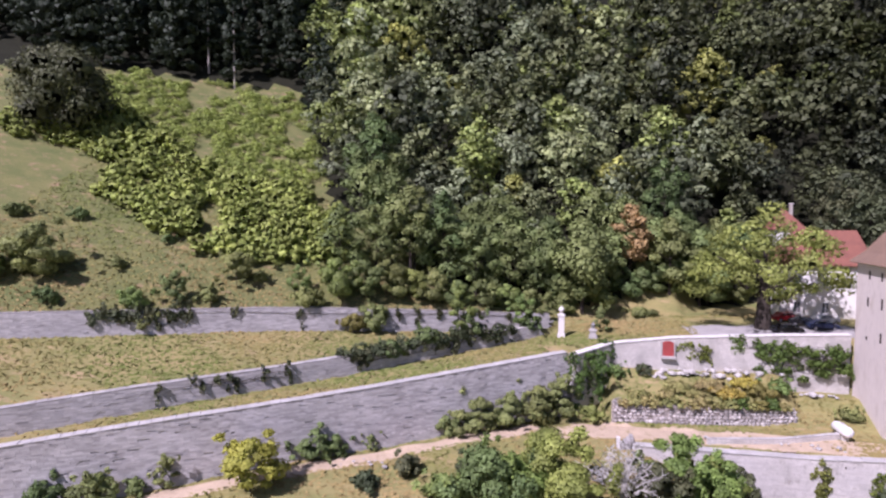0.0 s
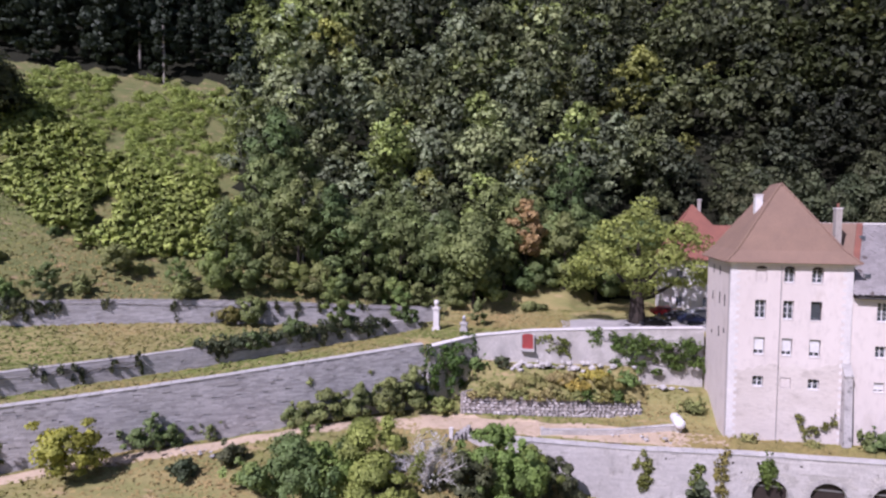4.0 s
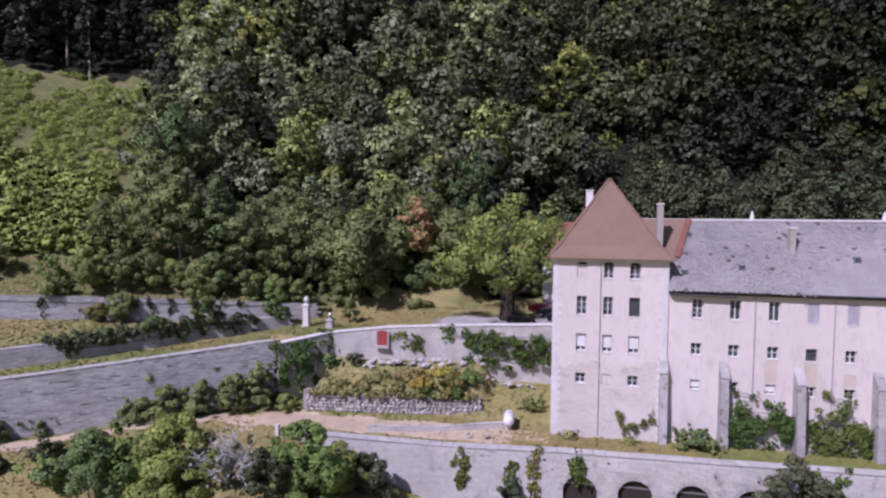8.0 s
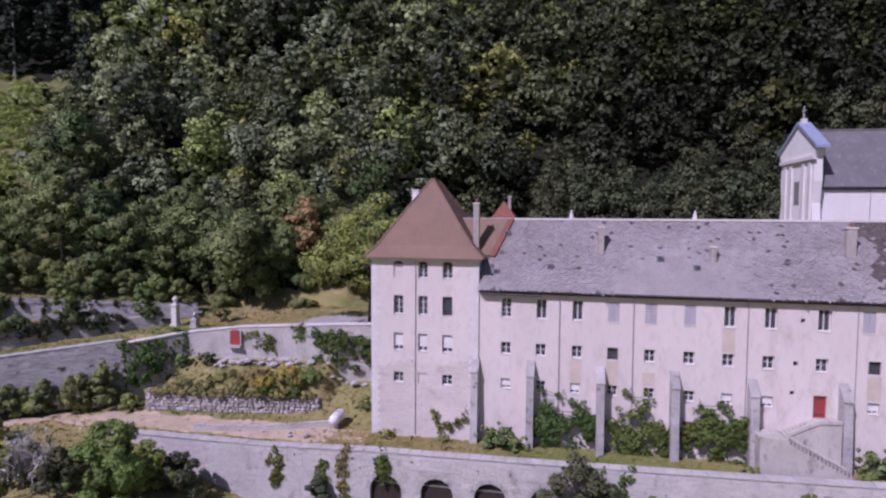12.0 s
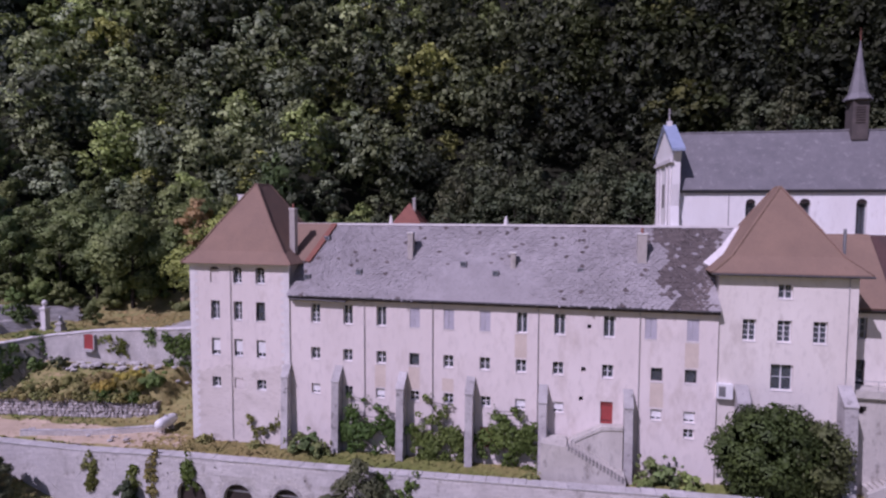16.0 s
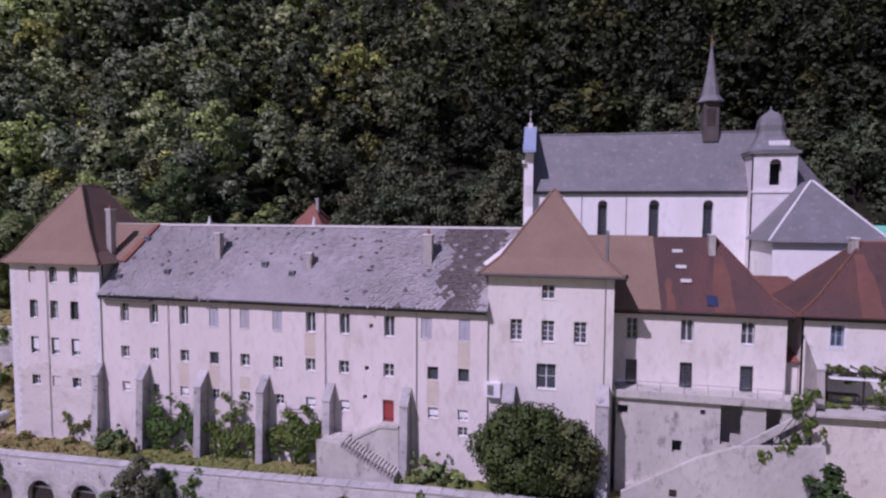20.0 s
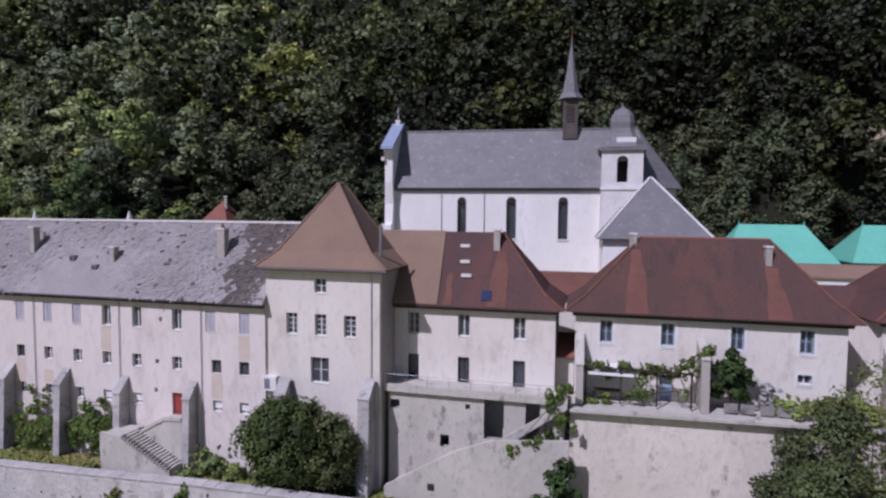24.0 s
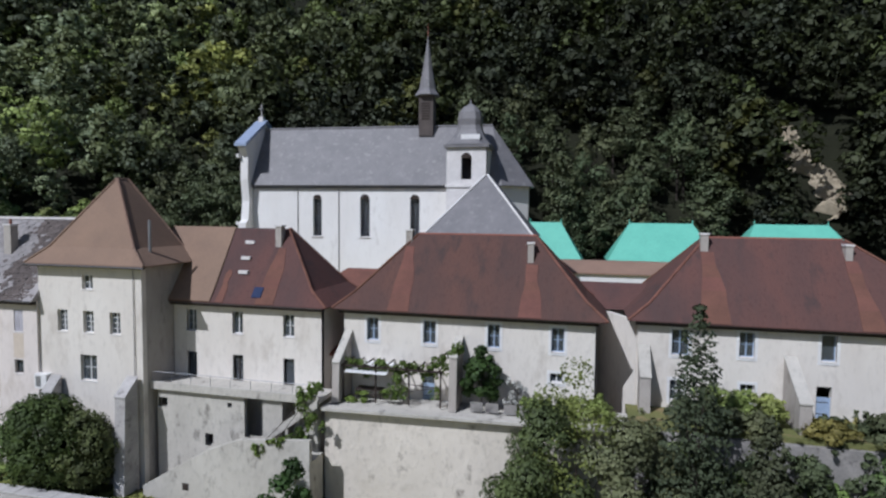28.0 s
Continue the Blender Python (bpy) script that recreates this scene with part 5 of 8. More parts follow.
def stone_face(root, pts, mat, seed, near, thick=0.03, batter=0.0, holes=(), name="wall_stone"):
    """Rubble stones in uneven courses before a wall along pts; those between near = (s0, s1) along it are single parts."""
    rng = random.Random(seed)
    P = [Vector((x, y, 0)) for x, y, a, b in pts]
    S = [0.0]
    for a, b in zip(P, P[1:]):
        S.append(S[-1] + (b - a).length)
    top, bot = [p[2] for p in pts], [p[3] for p in pts]
    protos = []
    for k in range(6):
        e = [rng.uniform(0.002, 0.012) for _ in range(8)]
        q = [(-0.5, 0.5, -0.5), (0.5, 0.5, -0.5), (0.5, 0.5, 0.5), (-0.5, 0.5, 0.5), (-0.5 + e[0], -0.5, -0.5 + e[1]), (0.5 - e[2], -0.5, -0.5 + e[3]), (0.5 - e[4], -0.5, 0.5 - e[5]), (-0.5 + e[6], -0.5, 0.5 - e[7])]
        protos.append(np.array(q))
    quads = np.array([(4, 5, 6, 7), (0, 1, 5, 4), (1, 2, 6, 5), (2, 3, 7, 6), (3, 0, 4, 7)])
    meshes = [raw_mesh(name, q, quads, mat) for q in protos]
    V, F, single = [], [], 0
    z = min(bot)
    while z < max(top):
        h = rng.uniform(0.14, 0.24)
        s = rng.uniform(0, 0.5)
        while s < S[-1] - 0.3:
            w = rng.uniform(0.35, 1.3)
            m = s + w / 2
            zt, zb = np.interp(m, S, top), np.interp(m, S, bot)
            i = min(max(0, int(np.searchsorted(S, m)) - 1), len(P) - 2)
            t = (m - S[i]) / (S[i + 1] - S[i])
            p = P[i].lerp(P[i + 1], t)
            d = (P[i + 1] - P[i]).normalized()
            wave = z + 0.05 * math.sin(m * 0.13 + seed)
            free = not any(a - 0.5 < p.x < b + 0.5 and wave < c + 0.6 for a, b, c in holes)
            if wave + h < zt - 0.03 and wave > zb and free and rng.random() < 0.955:
                k = rng.randrange(6)
                out = batter * (zt - wave) / max(0.5, zt - zb)
                at = p + Vector((d.y, -d.x, 0)) * (out + (0.06 if batter else 0.02) + rng.uniform(-0.016, 0.016)) + Vector((0, 0, wave + h / 2))
                size = (w * 0.985, thick, h * 0.93)
                if near[0] < m < near[1] and single < 290:
                    single += 1
                    ob = shared(name, meshes[k], root, at, math.atan2(d.y, d.x))
                    ob.scale = size
                else:
                    q = protos[k] * np.array(size)
                    V.append(np.stack([q[:, 0] * d.x - q[:, 1] * d.y, q[:, 0] * d.y + q[:, 1] * d.x, q[:, 2]], 1) + np.array(at))
                    F.append(quads + 8 * (len(V) - 1))
            s += w
        z += h
    ob = child(new("stone_facing", raw_mesh("stone_facing", np.concatenate(V), np.concatenate(F), mat)), root)
    tagged(ob, "", kind="stuff")


def line_pts(line, top, bottom, xs):
    return [(x, float(line(x)), float(top(x)), float(bottom(x))) for x in xs]


LONG = line_pts(big_line, big_top, lambda x: foot(x) - 1.5, list(range(-110, -10, 6)) + [-10.4])
long_wall = run_wall("long_retaining_wall", LONG, 0.95, RUBBLE, "long grey rubble retaining wall with a stone coping", coping=COPING, cap=0.13, batter=0.25)
MIDDLE = line_pts(mid_line, mid_top, lambda x: big_top(x) - 1.2, list(range(-72, -16, 5)) + [-14.5])
middle_wall = run_wall("middle_terrace_wall", MIDDLE, 0.9, RUBBLE, "old rubble terrace wall overgrown with ivy", coping=STONE, cap=0.1, over=0.03)
UPPER = line_pts(up_line, up_top, lambda x: up_top(x) - 4.6, list(range(-125, -14, 6)) + [-13.5])
upper_wall = run_wall("upper_terrace_wall", UPPER, 0.9, RUBBLE, "tall upper terrace wall of grey rubble", coping=STONE_DARK_AND_SHADE, cap=0.08, over=0.02)
YARD = [(-9.6, 71.6, 2.2, -6), (-4.4, 76.6, 2.95, -4), (3, 77.2, 3.9, -3), (10, 77.8, 4.3, -3), (17, 78.4, 4.65, -4), (24.9, 79.1, 4.95, -6)]
run_wall("yard_wall", YARD, 0.85, RUBBLE_PALE, "pale yard wall with a rounded coping", coping=QUOIN, cap=0.18)
run_wall("bastion_wall", [(-4.0, 72.4, -2.9, -6.2), (-5.0, 69.3, -2.6, -6.2), (2, 70.2, -2.8, -6.2), (9, 71.2, -3.0, -6.0), (16.4, 72.5, -3.2, -5.8), (17.2, 75.0, -3.2, -5.6)][::1], 0.8, RUBBLE_DARK, "rough dry-stone bastion of dark and pale stones")

stone_face(long_wall, LONG[6:], WALL_STONE, 1, (52, 68), batter=0.25)
stone_face(middle_wall, MIDDLE, WALL_STONE, 2, (30, 55))
stone_face(upper_wall, UPPER[6:], WALL_STONE, 3, (40, 62))


def low_wall():
    """The long wall under the terrace, with arched openings."""
    w = thing("arched_retaining_wall", (40, LOW_Y, -12), "long stone retaining wall with dark arched openings", "wall", kind="structure")
    arches = [(26.48, 29.83, -7.22), (31.8, 35.1, -7.1), (37.2, 40.3, -7.0), (42.6, 45.7, -6.9)]
    bm = bmesh.new()
    xs = sorted({-3.0, 6.0, 15.0, 92.0, *np.arange(47, 92, 5.0), *(v for a in arches for v in a[:2])})
    for a, b in zip(xs, xs[1:]):
        za, zb = float(low_top(a)), float(low_top(b))
        hole = [q for q in arches if q[0] <= a and b <= q[1]]
        bot = -14.0
        if hole:
            r = (b - a) / 2
            m, zc = (a + b) / 2, hole[0][2] - r
            arc = [(m + r * math.cos(math.pi * i / 12), LOW_Y, zc + r * math.sin(math.pi * i / 12)) for i in range(13)]
            prism(bm, [(a, LOW_Y, za), *arc[::-1], (b, LOW_Y, zb)], (0, 0.9, 0))
        else:
            prism(bm, [(a, LOW_Y, bot), (b, LOW_Y, bot), (b, LOW_Y, zb), (a, LOW_Y, za)], (0, 0.9, 0))
    part("wall_body", bm, RUBBLE_PALE, w)
    for a, b, zt in arches:
        # Near-black panel added behind each arch to paint its unlit depth.
        part("recess", boxes((a - 0.2, b + 0.2, LOW_Y + 0.5, LOW_Y + 0.62, -14, zt + 0.2)), DARK_TIMBER_AND_SHADE, w, "near-black panel standing in for the unlit arch")
        part("tie_beam", boxes((a, b, LOW_Y + 0.4, LOW_Y + 0.5, zt - 1.0, zt - 0.86)), METAL, w)
        r, m = (b - a) / 2, (a + b) / 2
        for i in range(13):
            t0, t1 = math.pi * i / 13 + 0.02, math.pi * (i + 1) / 13 - 0.02
            q = [(m + k * math.cos(t), LOW_Y - 0.03, zt - r + k * math.sin(t)) for k, t in ((r, t0), (r + 0.42, t0), (r + 0.42, t1), (r, t1))]
            part("voussoir", prism(bmesh.new(), q, (0, 0.3, 0)), STONE, w)
    stone_face(w, [(float(x), LOW_Y, float(low_top(x)), -13.5) for x in range(-3, 92, 5)], PALE_STONE, 4, (44, 58), holes=arches, thick=0.02)
    key_mesh = mesh_of("coping_stone", box(bmesh.new(), 0.01, 1.19, -0.1, 1.0, 0, 0.17, 0.025), COPING)
    rng = random.Random(3)
    x = -3.0
    while x < 91:
        z, z2 = float(low_top(x)), float(low_top(x + 1.2))
        ob = shared("coping_stone", key_mesh, w, (x, LOW_Y, z + rng.uniform(-0.01, 0.015)))
        ob.rotation_euler = (rng.uniform(-0.02, 0.02), -math.atan2(z2 - z, 1.2), rng.uniform(-0.006, 0.006))
        x += 1.2
    # Weep holes are near-black blocks on the face, their depth painted dark.
    for i in range(34):
        x = rng.uniform(18, 90)
        z = float(low_top(x)) - rng.uniform(0.6, 2.6)
        q = rng.uniform(0.07, 0.14)
        if not any(a - 0.8 < x < b + 0.8 for a, b, _ in arches) or z > -6.0:
            part("weep_hole", boxes((x - q, x + q, LOW_Y - 0.035, LOW_Y + 0.1, z - 1.3 * q, z + q)), DARK_TIMBER_AND_SHADE, w)
    # Uncut too: a near-black block paints the drain's dark mouth.
    part("drain_hole", boxes((18.4, 19.0, LOW_Y - 0.012, LOW_Y + 0.1, -6.25, -5.85)), DARK_TIMBER_AND_SHADE, w)


low_wall()


# buttresses against the long wing
def buttress(x0, x1, zt, y_out, zb=-5.5, group="buttresses of the long wing"):
    b = thing("buttress", ((x0 + x1) / 2, y_out, zb), "grey stone buttress with a sloped top against the wall", "buttress", group)
    bm = bmesh.new()
    prism(bm, [(x0, WING_Y - 0.02, zb), (x0, y_out - 0.35, zb), (x0, y_out + 0.05, zt - 1.0), (x0, WING_Y - 0.02, zt + 0.3)], (x1 - x0, 0, 0))
    part("shaft", bm, STONE, b)
    bm = bmesh.new()
    prism(bm, [(x0 - 0.05, WING_Y - 0.02, zt + 0.34), (x0 - 0.05, y_out - 0.03, zt - 1.0), (x0 - 0.05, y_out - 0.03, zt - 0.88), (x0 - 0.05, WING_Y - 0.02, zt + 0.48)], (x1 - x0 + 0.1, 0, 0))
    part("weathering", bm, STONE, b)


for x0, zt, yo in ((36.05, 3.7, 67.35), (41.8, 3.7, 67.1), (48.7, 3.5, 66.95), (55.6, 3.5, 66.95), (62.55, 3.2, 67.0), (70.2, 3.3, 67.0)):
    buttress(x0 + 0.04, x0 + 0.78, zt, yo)
buttress(79.6, 80.6, 4.4, 67.1, group="buttresses of the pavilion")
buttress(87.6, 88.6, 4.9, 66.8, group="buttresses of the pavilion")


def terraces_east():
    t = thing("house_terrace", (97, 69.6, -4), "cement-faced terrace with dark openings before the house", "terrace", kind="structure")
    facade(t, 89.4, 104.6, -6.0, 4.1, 69.6, [(89.5, 90.4, 2.5, 3.3), (94.1, 94.9, -0.5, 0.55), (96.3, 96.7, 3.0, 3.4), (97.9, 99.6, 0.6, 4.0), (101.4, 102.6, 0.9, 4.0)], CONCRETE, 0.45)
    part("slab", boxes((89.0, 104.8, 69.2, 72.25, 4.1, 4.45)), CONCRETE, t, "thick cement slab")
    part("parapet", boxes((89.0, 104.8, 69.2, 69.4, 4.45, 4.75)), CONCRETE, t)
    part("back_wall", boxes((89.0, 104.8, 71.8, 72.25, -6, 4.1)), CONCRETE, t)
    for x in np.arange(89.2, 104.7, 1.9):
        part("rail_post", tube(bmesh.new(), (x, 69.3, 4.75), (x, 69.3, 5.6), 0.025, sides=6), METAL, t)
    part("rail", tube(bmesh.new(), (89.2, 69.3, 5.6), (104.6, 69.3, 5.6), 0.025, sides=6), METAL, t)
    # stair with its sloping cheek wall
    s = thing("stair_ramp", (97, 67.4, -5), "outside stair behind a sloping cement cheek wall", "stairs", kind="structure")
    part("cheek_wall", prism(bmesh.new(), [(89.8, 67.3, -6), (105.0, 67.3, -6), (105.0, 67.3, 1.9), (98.9, 67.3, 1.35), (95.8, 67.3, 0.1), (89.8, 67.3, -3.5)], (0, 0.4, 0)), CONCRETE, s)
    # Near-black block on the cheek wall paints the unlit hole.
    part("drain_hole", boxes((93.6, 94.2, 67.29, 67.35, -3.4, -2.8)), DARK_TIMBER_AND_SHADE, s)
    for i in range(20):
        x = 90.3 + i * 0.42
        part("step", boxes((x, x + 0.46, 67.7, 69.6, -6, -3.6 + i * 0.18)), CONCRETE, s)
    part("landing", boxes((98.7, 105.0, 67.7, 69.6, -6, 0.1)), CONCRETE, s)
    part("upper_flight", prism(bmesh.new(), [(99.5, 69.0, 0.1), (104.8, 69.0, 3.9), (104.8, 69.0, 4.5), (99.5, 69.0, 0.9)], (0, 0.3, 0)), CONCRETE, s)
    u = thing("garden_terrace", (115, 70.4, -6), "stained pale terrace wall with a cement coping", "terrace", kind="structure")
    bm = bmesh.new()
    prism(bm, [(105.0, 70.0, -9), (105.0, 70.0, 3.6), (128.5, 70.4, 3.9), (128.5, 70.4, -9)], (0, 3.2, 0))
    part("wall_body", bm, STAINED, u)
    part("slab", prism(bmesh.new(), [(104.9, 69.35, 3.6), (128.6, 69.75, 3.92), (128.6, 69.75, 4.12), (104.9, 69.35, 3.83)], (0, 3.95, 0)), CONCRETE, u)
    v = thing("lower_garden", (140, 74, -6), "grassy garden bank before the east house", "terrace", kind="structure")
    part("bank", boxes((128.6, 175, 71.2, 75.5, 3.9, 4.3)), SLOPE_GRASS, v)
    part("wall_body", boxes((128.6, 175, 70.8, 75.5, -9, 3.9)), STONE_DARK_AND_SHADE, v, "grey rough stone face")


terraces_east()


# ---------------------------------------------------------------- leaves and trees
def core_quads(rng, lobes, scale, n, mid):
    """Uneven solid lumps inside a crown: a domed grid of n x n quads a side for every lobe."""
    g = np.linspace(-1, 1, n + 1)
    cells = []
    for axis, sign in ((0, 1), (0, -1), (1, 1), (1, -1), (2, 1)):
        for a in range(n):
            for b in range(n):
                quad = []
                for u, w in ((g[a], g[b]), (g[a + 1], g[b]), (g[a + 1], g[b + 1]), (g[a], g[b + 1])):
                    p = [u, w]
                    p.insert(axis, sign)
                    quad.append(p)
                cells.append(quad if sign > 0 else quad[::-1])
    d = np.array(cells, dtype=float)
    d /= np.linalg.norm(d, axis=2)[:, :, None]
    V, N = [], []
    for x, y, z, rx, rz in lobes:
        a = rng.uniform(0, 6.28, 4)
        c, k = math.cos(a[3]), math.sin(a[3])
        e = np.stack([d[..., 0] * c - d[..., 1] * k, d[..., 0] * k + d[..., 1] * c, d[..., 2]], 2)
        r = 1 + 0.2 * np.sin(3.1 * e[..., 0] + a[0]) * np.sin(3.7 * e[..., 2] + a[1]) + 0.16 * np.sin(6.3 * e[..., 1] + a[2] + 2.0 * e[..., 0])
        p = np.array([x, y, z]) + e * (r * scale)[..., None] * np.array([rx, rx, rz])
        o = p - mid
        o /= np.linalg.norm(o, axis=2)[..., None] + 1e-6
        V.append(p)
        N.append(0.7 * e + 0.35 * o)
    V, N = np.concatenate(V).reshape(-1, 3), np.concatenate(N).reshape(-1, 3)
    return V, N / np.linalg.norm(N, axis=1)[:, None], np.repeat(np.arange(len(lobes)), len(d))


def leaf_cloud(rng, lobes, count, size, flat=0.35, up=0.35, power=2.0, thin=1.0, crisp=0.6, core=0.0, grid=2):
    """Leaf clumps as small bent faces on the outside of lobes (x, y, z, rx, rz), over solid cores.
    Returns verts, quads, normals and a tone for every quad that differs from lobe to lobe."""
    lobes = np.asarray(lobes, dtype=float)
    area = lobes[:, 3] ** power
    pick = rng.choice(len(lobes), count, p=area / area.sum())
    L = lobes[pick]
    d = rng.normal(size=(count, 3))
    d[:, 2] += up
    d /= np.linalg.norm(d, axis=1)[:, None]
    r = (0.62 + 0.46 * rng.rand(count) ** 0.8) if not core else 0.6 + 0.5 * rng.rand(count) ** 0.8
    p = L[:, :3] + d * np.stack([L[:, 3], L[:, 3] * thin, L[:, 4]], 1) * r[:, None]
    nrm = d + rng.normal(scale=0.55, size=(count, 3))
    nrm[:, 2] += flat
    nrm /= np.linalg.norm(nrm, axis=1)[:, None]
    a = np.cross(nrm, rng.normal(size=(count, 3)))
    a /= np.linalg.norm(a, axis=1)[:, None]
    b = np.cross(nrm, a)
    s = size * (0.6 + 0.8 * rng.rand(count))[:, None]
    k = 0.55 + 0.45 * rng.rand(count)[:, None]
    droop = nrm * s * 0.25
    v = np.stack([p - a * s - droop, p - b * s * k, p + a * s - droop, p + b * s * k], 1).reshape(-1, 3)
    mid = np.average(lobes[:, :3], axis=0, weights=lobes[:, 3]) - np.array([0, 0, 0.15 * np.ptp(lobes[:, 2])])
    out = p - mid
    out /= np.linalg.norm(out, axis=1)[:, None] + 1e-6
    soft = 0.3 * d + 0.42 * out + crisp * nrm
    soft /= np.linalg.norm(soft, axis=1)[:, None] + 1e-6
    soft = np.repeat(soft, 4, 0)
    clump = rng.uniform(0.78, 1.24, len(lobes)) if core else np.ones(len(lobes))
    if core:
        cv, cn, cl = core_quads(rng, lobes, core, grid, mid)
        v, soft, pick = np.concatenate([v, cv]), np.concatenate([soft, cn]), np.concatenate([pick, cl])
    return v, np.arange(len(v)).reshape(-1, 4), soft, clump[pick]


def broad_lobes(rng, h, r, n=14, low=0.3):
    """Lobes of a round, uneven crown of height h and radius r above its trunk."""
    out = []
    n = int(n * 1.35)
    for i in range(n):
        t = (i + 0.5) / n
        z = h * (low + (1 - low) * (0.1 + 0.8 * t))
        env = math.sin(math.pi * min(1, 0.22 + 0.78 * t)) ** 0.6
        ang = i * 2.4 + rng.uniform(-0.6, 0.6)
        d = r * env * rng.uniform(0.3, 0.95) * (0.35 if t > 0.88 else 1)
        q = r * rng.uniform(0.18, 0.48) * (0.8 if t > 0.8 else 1)
        out.append((d * math.cos(ang), d * math.sin(ang), z, q, q * rng.uniform(0.5, 0.85)))
    return out


def umbrella_lobes(rng, h, r, n):
    """Flat tiers of foliage on spreading limbs, with gaps between them."""
    out = []
    for i in range(n):
        d = r * math.sqrt((i + 0.5) / n) * rng.uniform(0.85, 1.0)
        a = i * 2.4 + rng.uniform(-0.3, 0.3)
        z = h * (0.27 + 0.64 * rng.uniform(0.0, 1.0) * (1 - 0.7 * (d / r) ** 2))
        q = rng.uniform(1.1, 2.3)
        out.append((d * math.cos(a), d * math.sin(a), z, q, q * rng.uniform(0.4, 0.7)))
    return out


def limbs(bm, rng, h, r, trunk, fork=0.3, n=6, lean=0.0):
    """A tapered trunk with limbs that spread into the crown."""
    top = Vector((lean, 0, h * 0.72))
    f = Vector((lean * 0.3, 0, h * fork))
    tube(bm, (0, 0, -0.6), f, trunk, trunk * 0.72, 8)
    tube(bm, f, top, trunk * 0.72, trunk * 0.15, 7)
    for i in range(n):
        a = i * 2.4 + rng.uniform(-0.3, 0.3)
        z = h * (fork + (0.6 - fork) * i / n)
        p = f.lerp(top, max(0.0, (z - f.z) / max(0.1, top.z - f.z)))
        q = Vector((math.cos(a) * r * 0.62, math.sin(a) * r * 0.62, z + h * 0.2))
        m = p.lerp(q, 0.5) + Vector((0, 0, -0.03 * h))
        tube(bm, p, m, trunk * 0.36, trunk * 0.24, 6)
        tube(bm, m, q, trunk * 0.24, trunk * 0.07, 5)


PROTO = {}


def tree_proto(key, kind, h, r, quads, size, leaf, bark, trunk, seed, low=0.3, n=14, fork=0.3, core=0.0, grid=2):
    """Makes the two meshes of one sort of tree."""
    rng = np.random.RandomState(seed)
    if kind == "fir":
        lob = []
        for i in range(40):
            t = i / 39
            rr = r * (1 - t) ** 0.85 + 0.2
            for k in range(max(2, int(7 * (1 - t)) + 2)):
                a = k * 2 * math.pi / max(2, int(7 * (1 - t)) + 2) + i * 0.7 + rng.uniform(-0.2, 0.2)
                d = rr * rng.uniform(0.35, 1.05)
                lob.append((d * math.cos(a) * 0.75, d * math.sin(a) * 0.75, h * (low + (1 - low) * t) - 0.12 * d, 0.3 + rr * 0.3, 0.24 + 0.06 * rr))
        v, f, nr, cl = leaf_cloud(rng, lob, quads, size, flat=0.8, up=0.0, power=0.5)
    elif kind == "pine":
        lob = []
        for i in range(18):
            t = i / 17
            a, d = i * 2.4 + rng.uniform(-0.4, 0.4), r * (1 - 0.75 * t) * rng.uniform(0.3, 0.9)
            lob.append((d * math.cos(a), d * math.sin(a), h * (low + (1 - low) * t), r * rng.uniform(0.3, 0.45) * (1 - 0.5 * t), r * 0.2))
        v, f, nr, cl = leaf_cloud(rng, lob, quads, size, flat=0.5, up=0.1)
    else:
        v, f, nr, cl = leaf_cloud(rng, broad_lobes(rng, h, r, n, low), quads, size, flat=0.6, up=0.7 if key[0].startswith("far") else 0.4, crisp=0.35 if key[0].startswith("far") else 0.55, core=core, grid=grid)
    tone = np.repeat((0.88 + 0.24 * rng.rand(len(f))) * cl, 4)[:, None] * np.ones((1, 3))
    crown = raw_mesh("crown", v, f, leaf, tone, nr)
    bm = bmesh.new()
    limbs(bm, rng, h * (0.98 if kind in ("fir", "pine") else 0.9), r * (0.25 if kind in ("fir", "pine") else 1), trunk, fork if kind == "broad" else 0.5, 6 if kind == "broad" else 3)
    wood = mesh_of("trunk", bm, bark)
    PROTO[key] = (crown, wood, v, f, tone, nr)


for i in range(5):
    tree_proto(("near", i), "broad", 11.5 + 1.8 * (i % 3), 4.1 + 0.5 * (i % 2), 2300, 0.20, LEAF_MID, BARK, 0.24, 20 + i, low=0.1 + 0.06 * (i % 3), core=0.5)
for i in range(3):
    tree_proto(("back", i), "broad", 12 + 1.4 * i, 4.5, 1300, 0.25, LEAF, BARK, 0.24, 35 + i, low=0.12, core=0.5, grid=1)
for i in range(5):
    tree_proto(("far", i), "broad", 12 + 1.2 * (i % 3), 4.7, 620, 0.32, LEAF, BARK, 0.24, 40 + i, low=0.25, core=0.5, grid=1, n=10)
    tree_proto(("farther", i), "broad", 12 + 1.2 * (i % 3), 4.9, 360, 0.40, LEAF, BARK, 0.24, 44 + i, low=0.3, core=0.5, grid=1, n=9)
    tree_proto(("farthest", i), "broad", 12 + 1.2 * (i % 3), 5.2, 220, 0.52, LEAF, BARK, 0.24, 48 + i, low=0.35, core=0.5, grid=1, n=8)
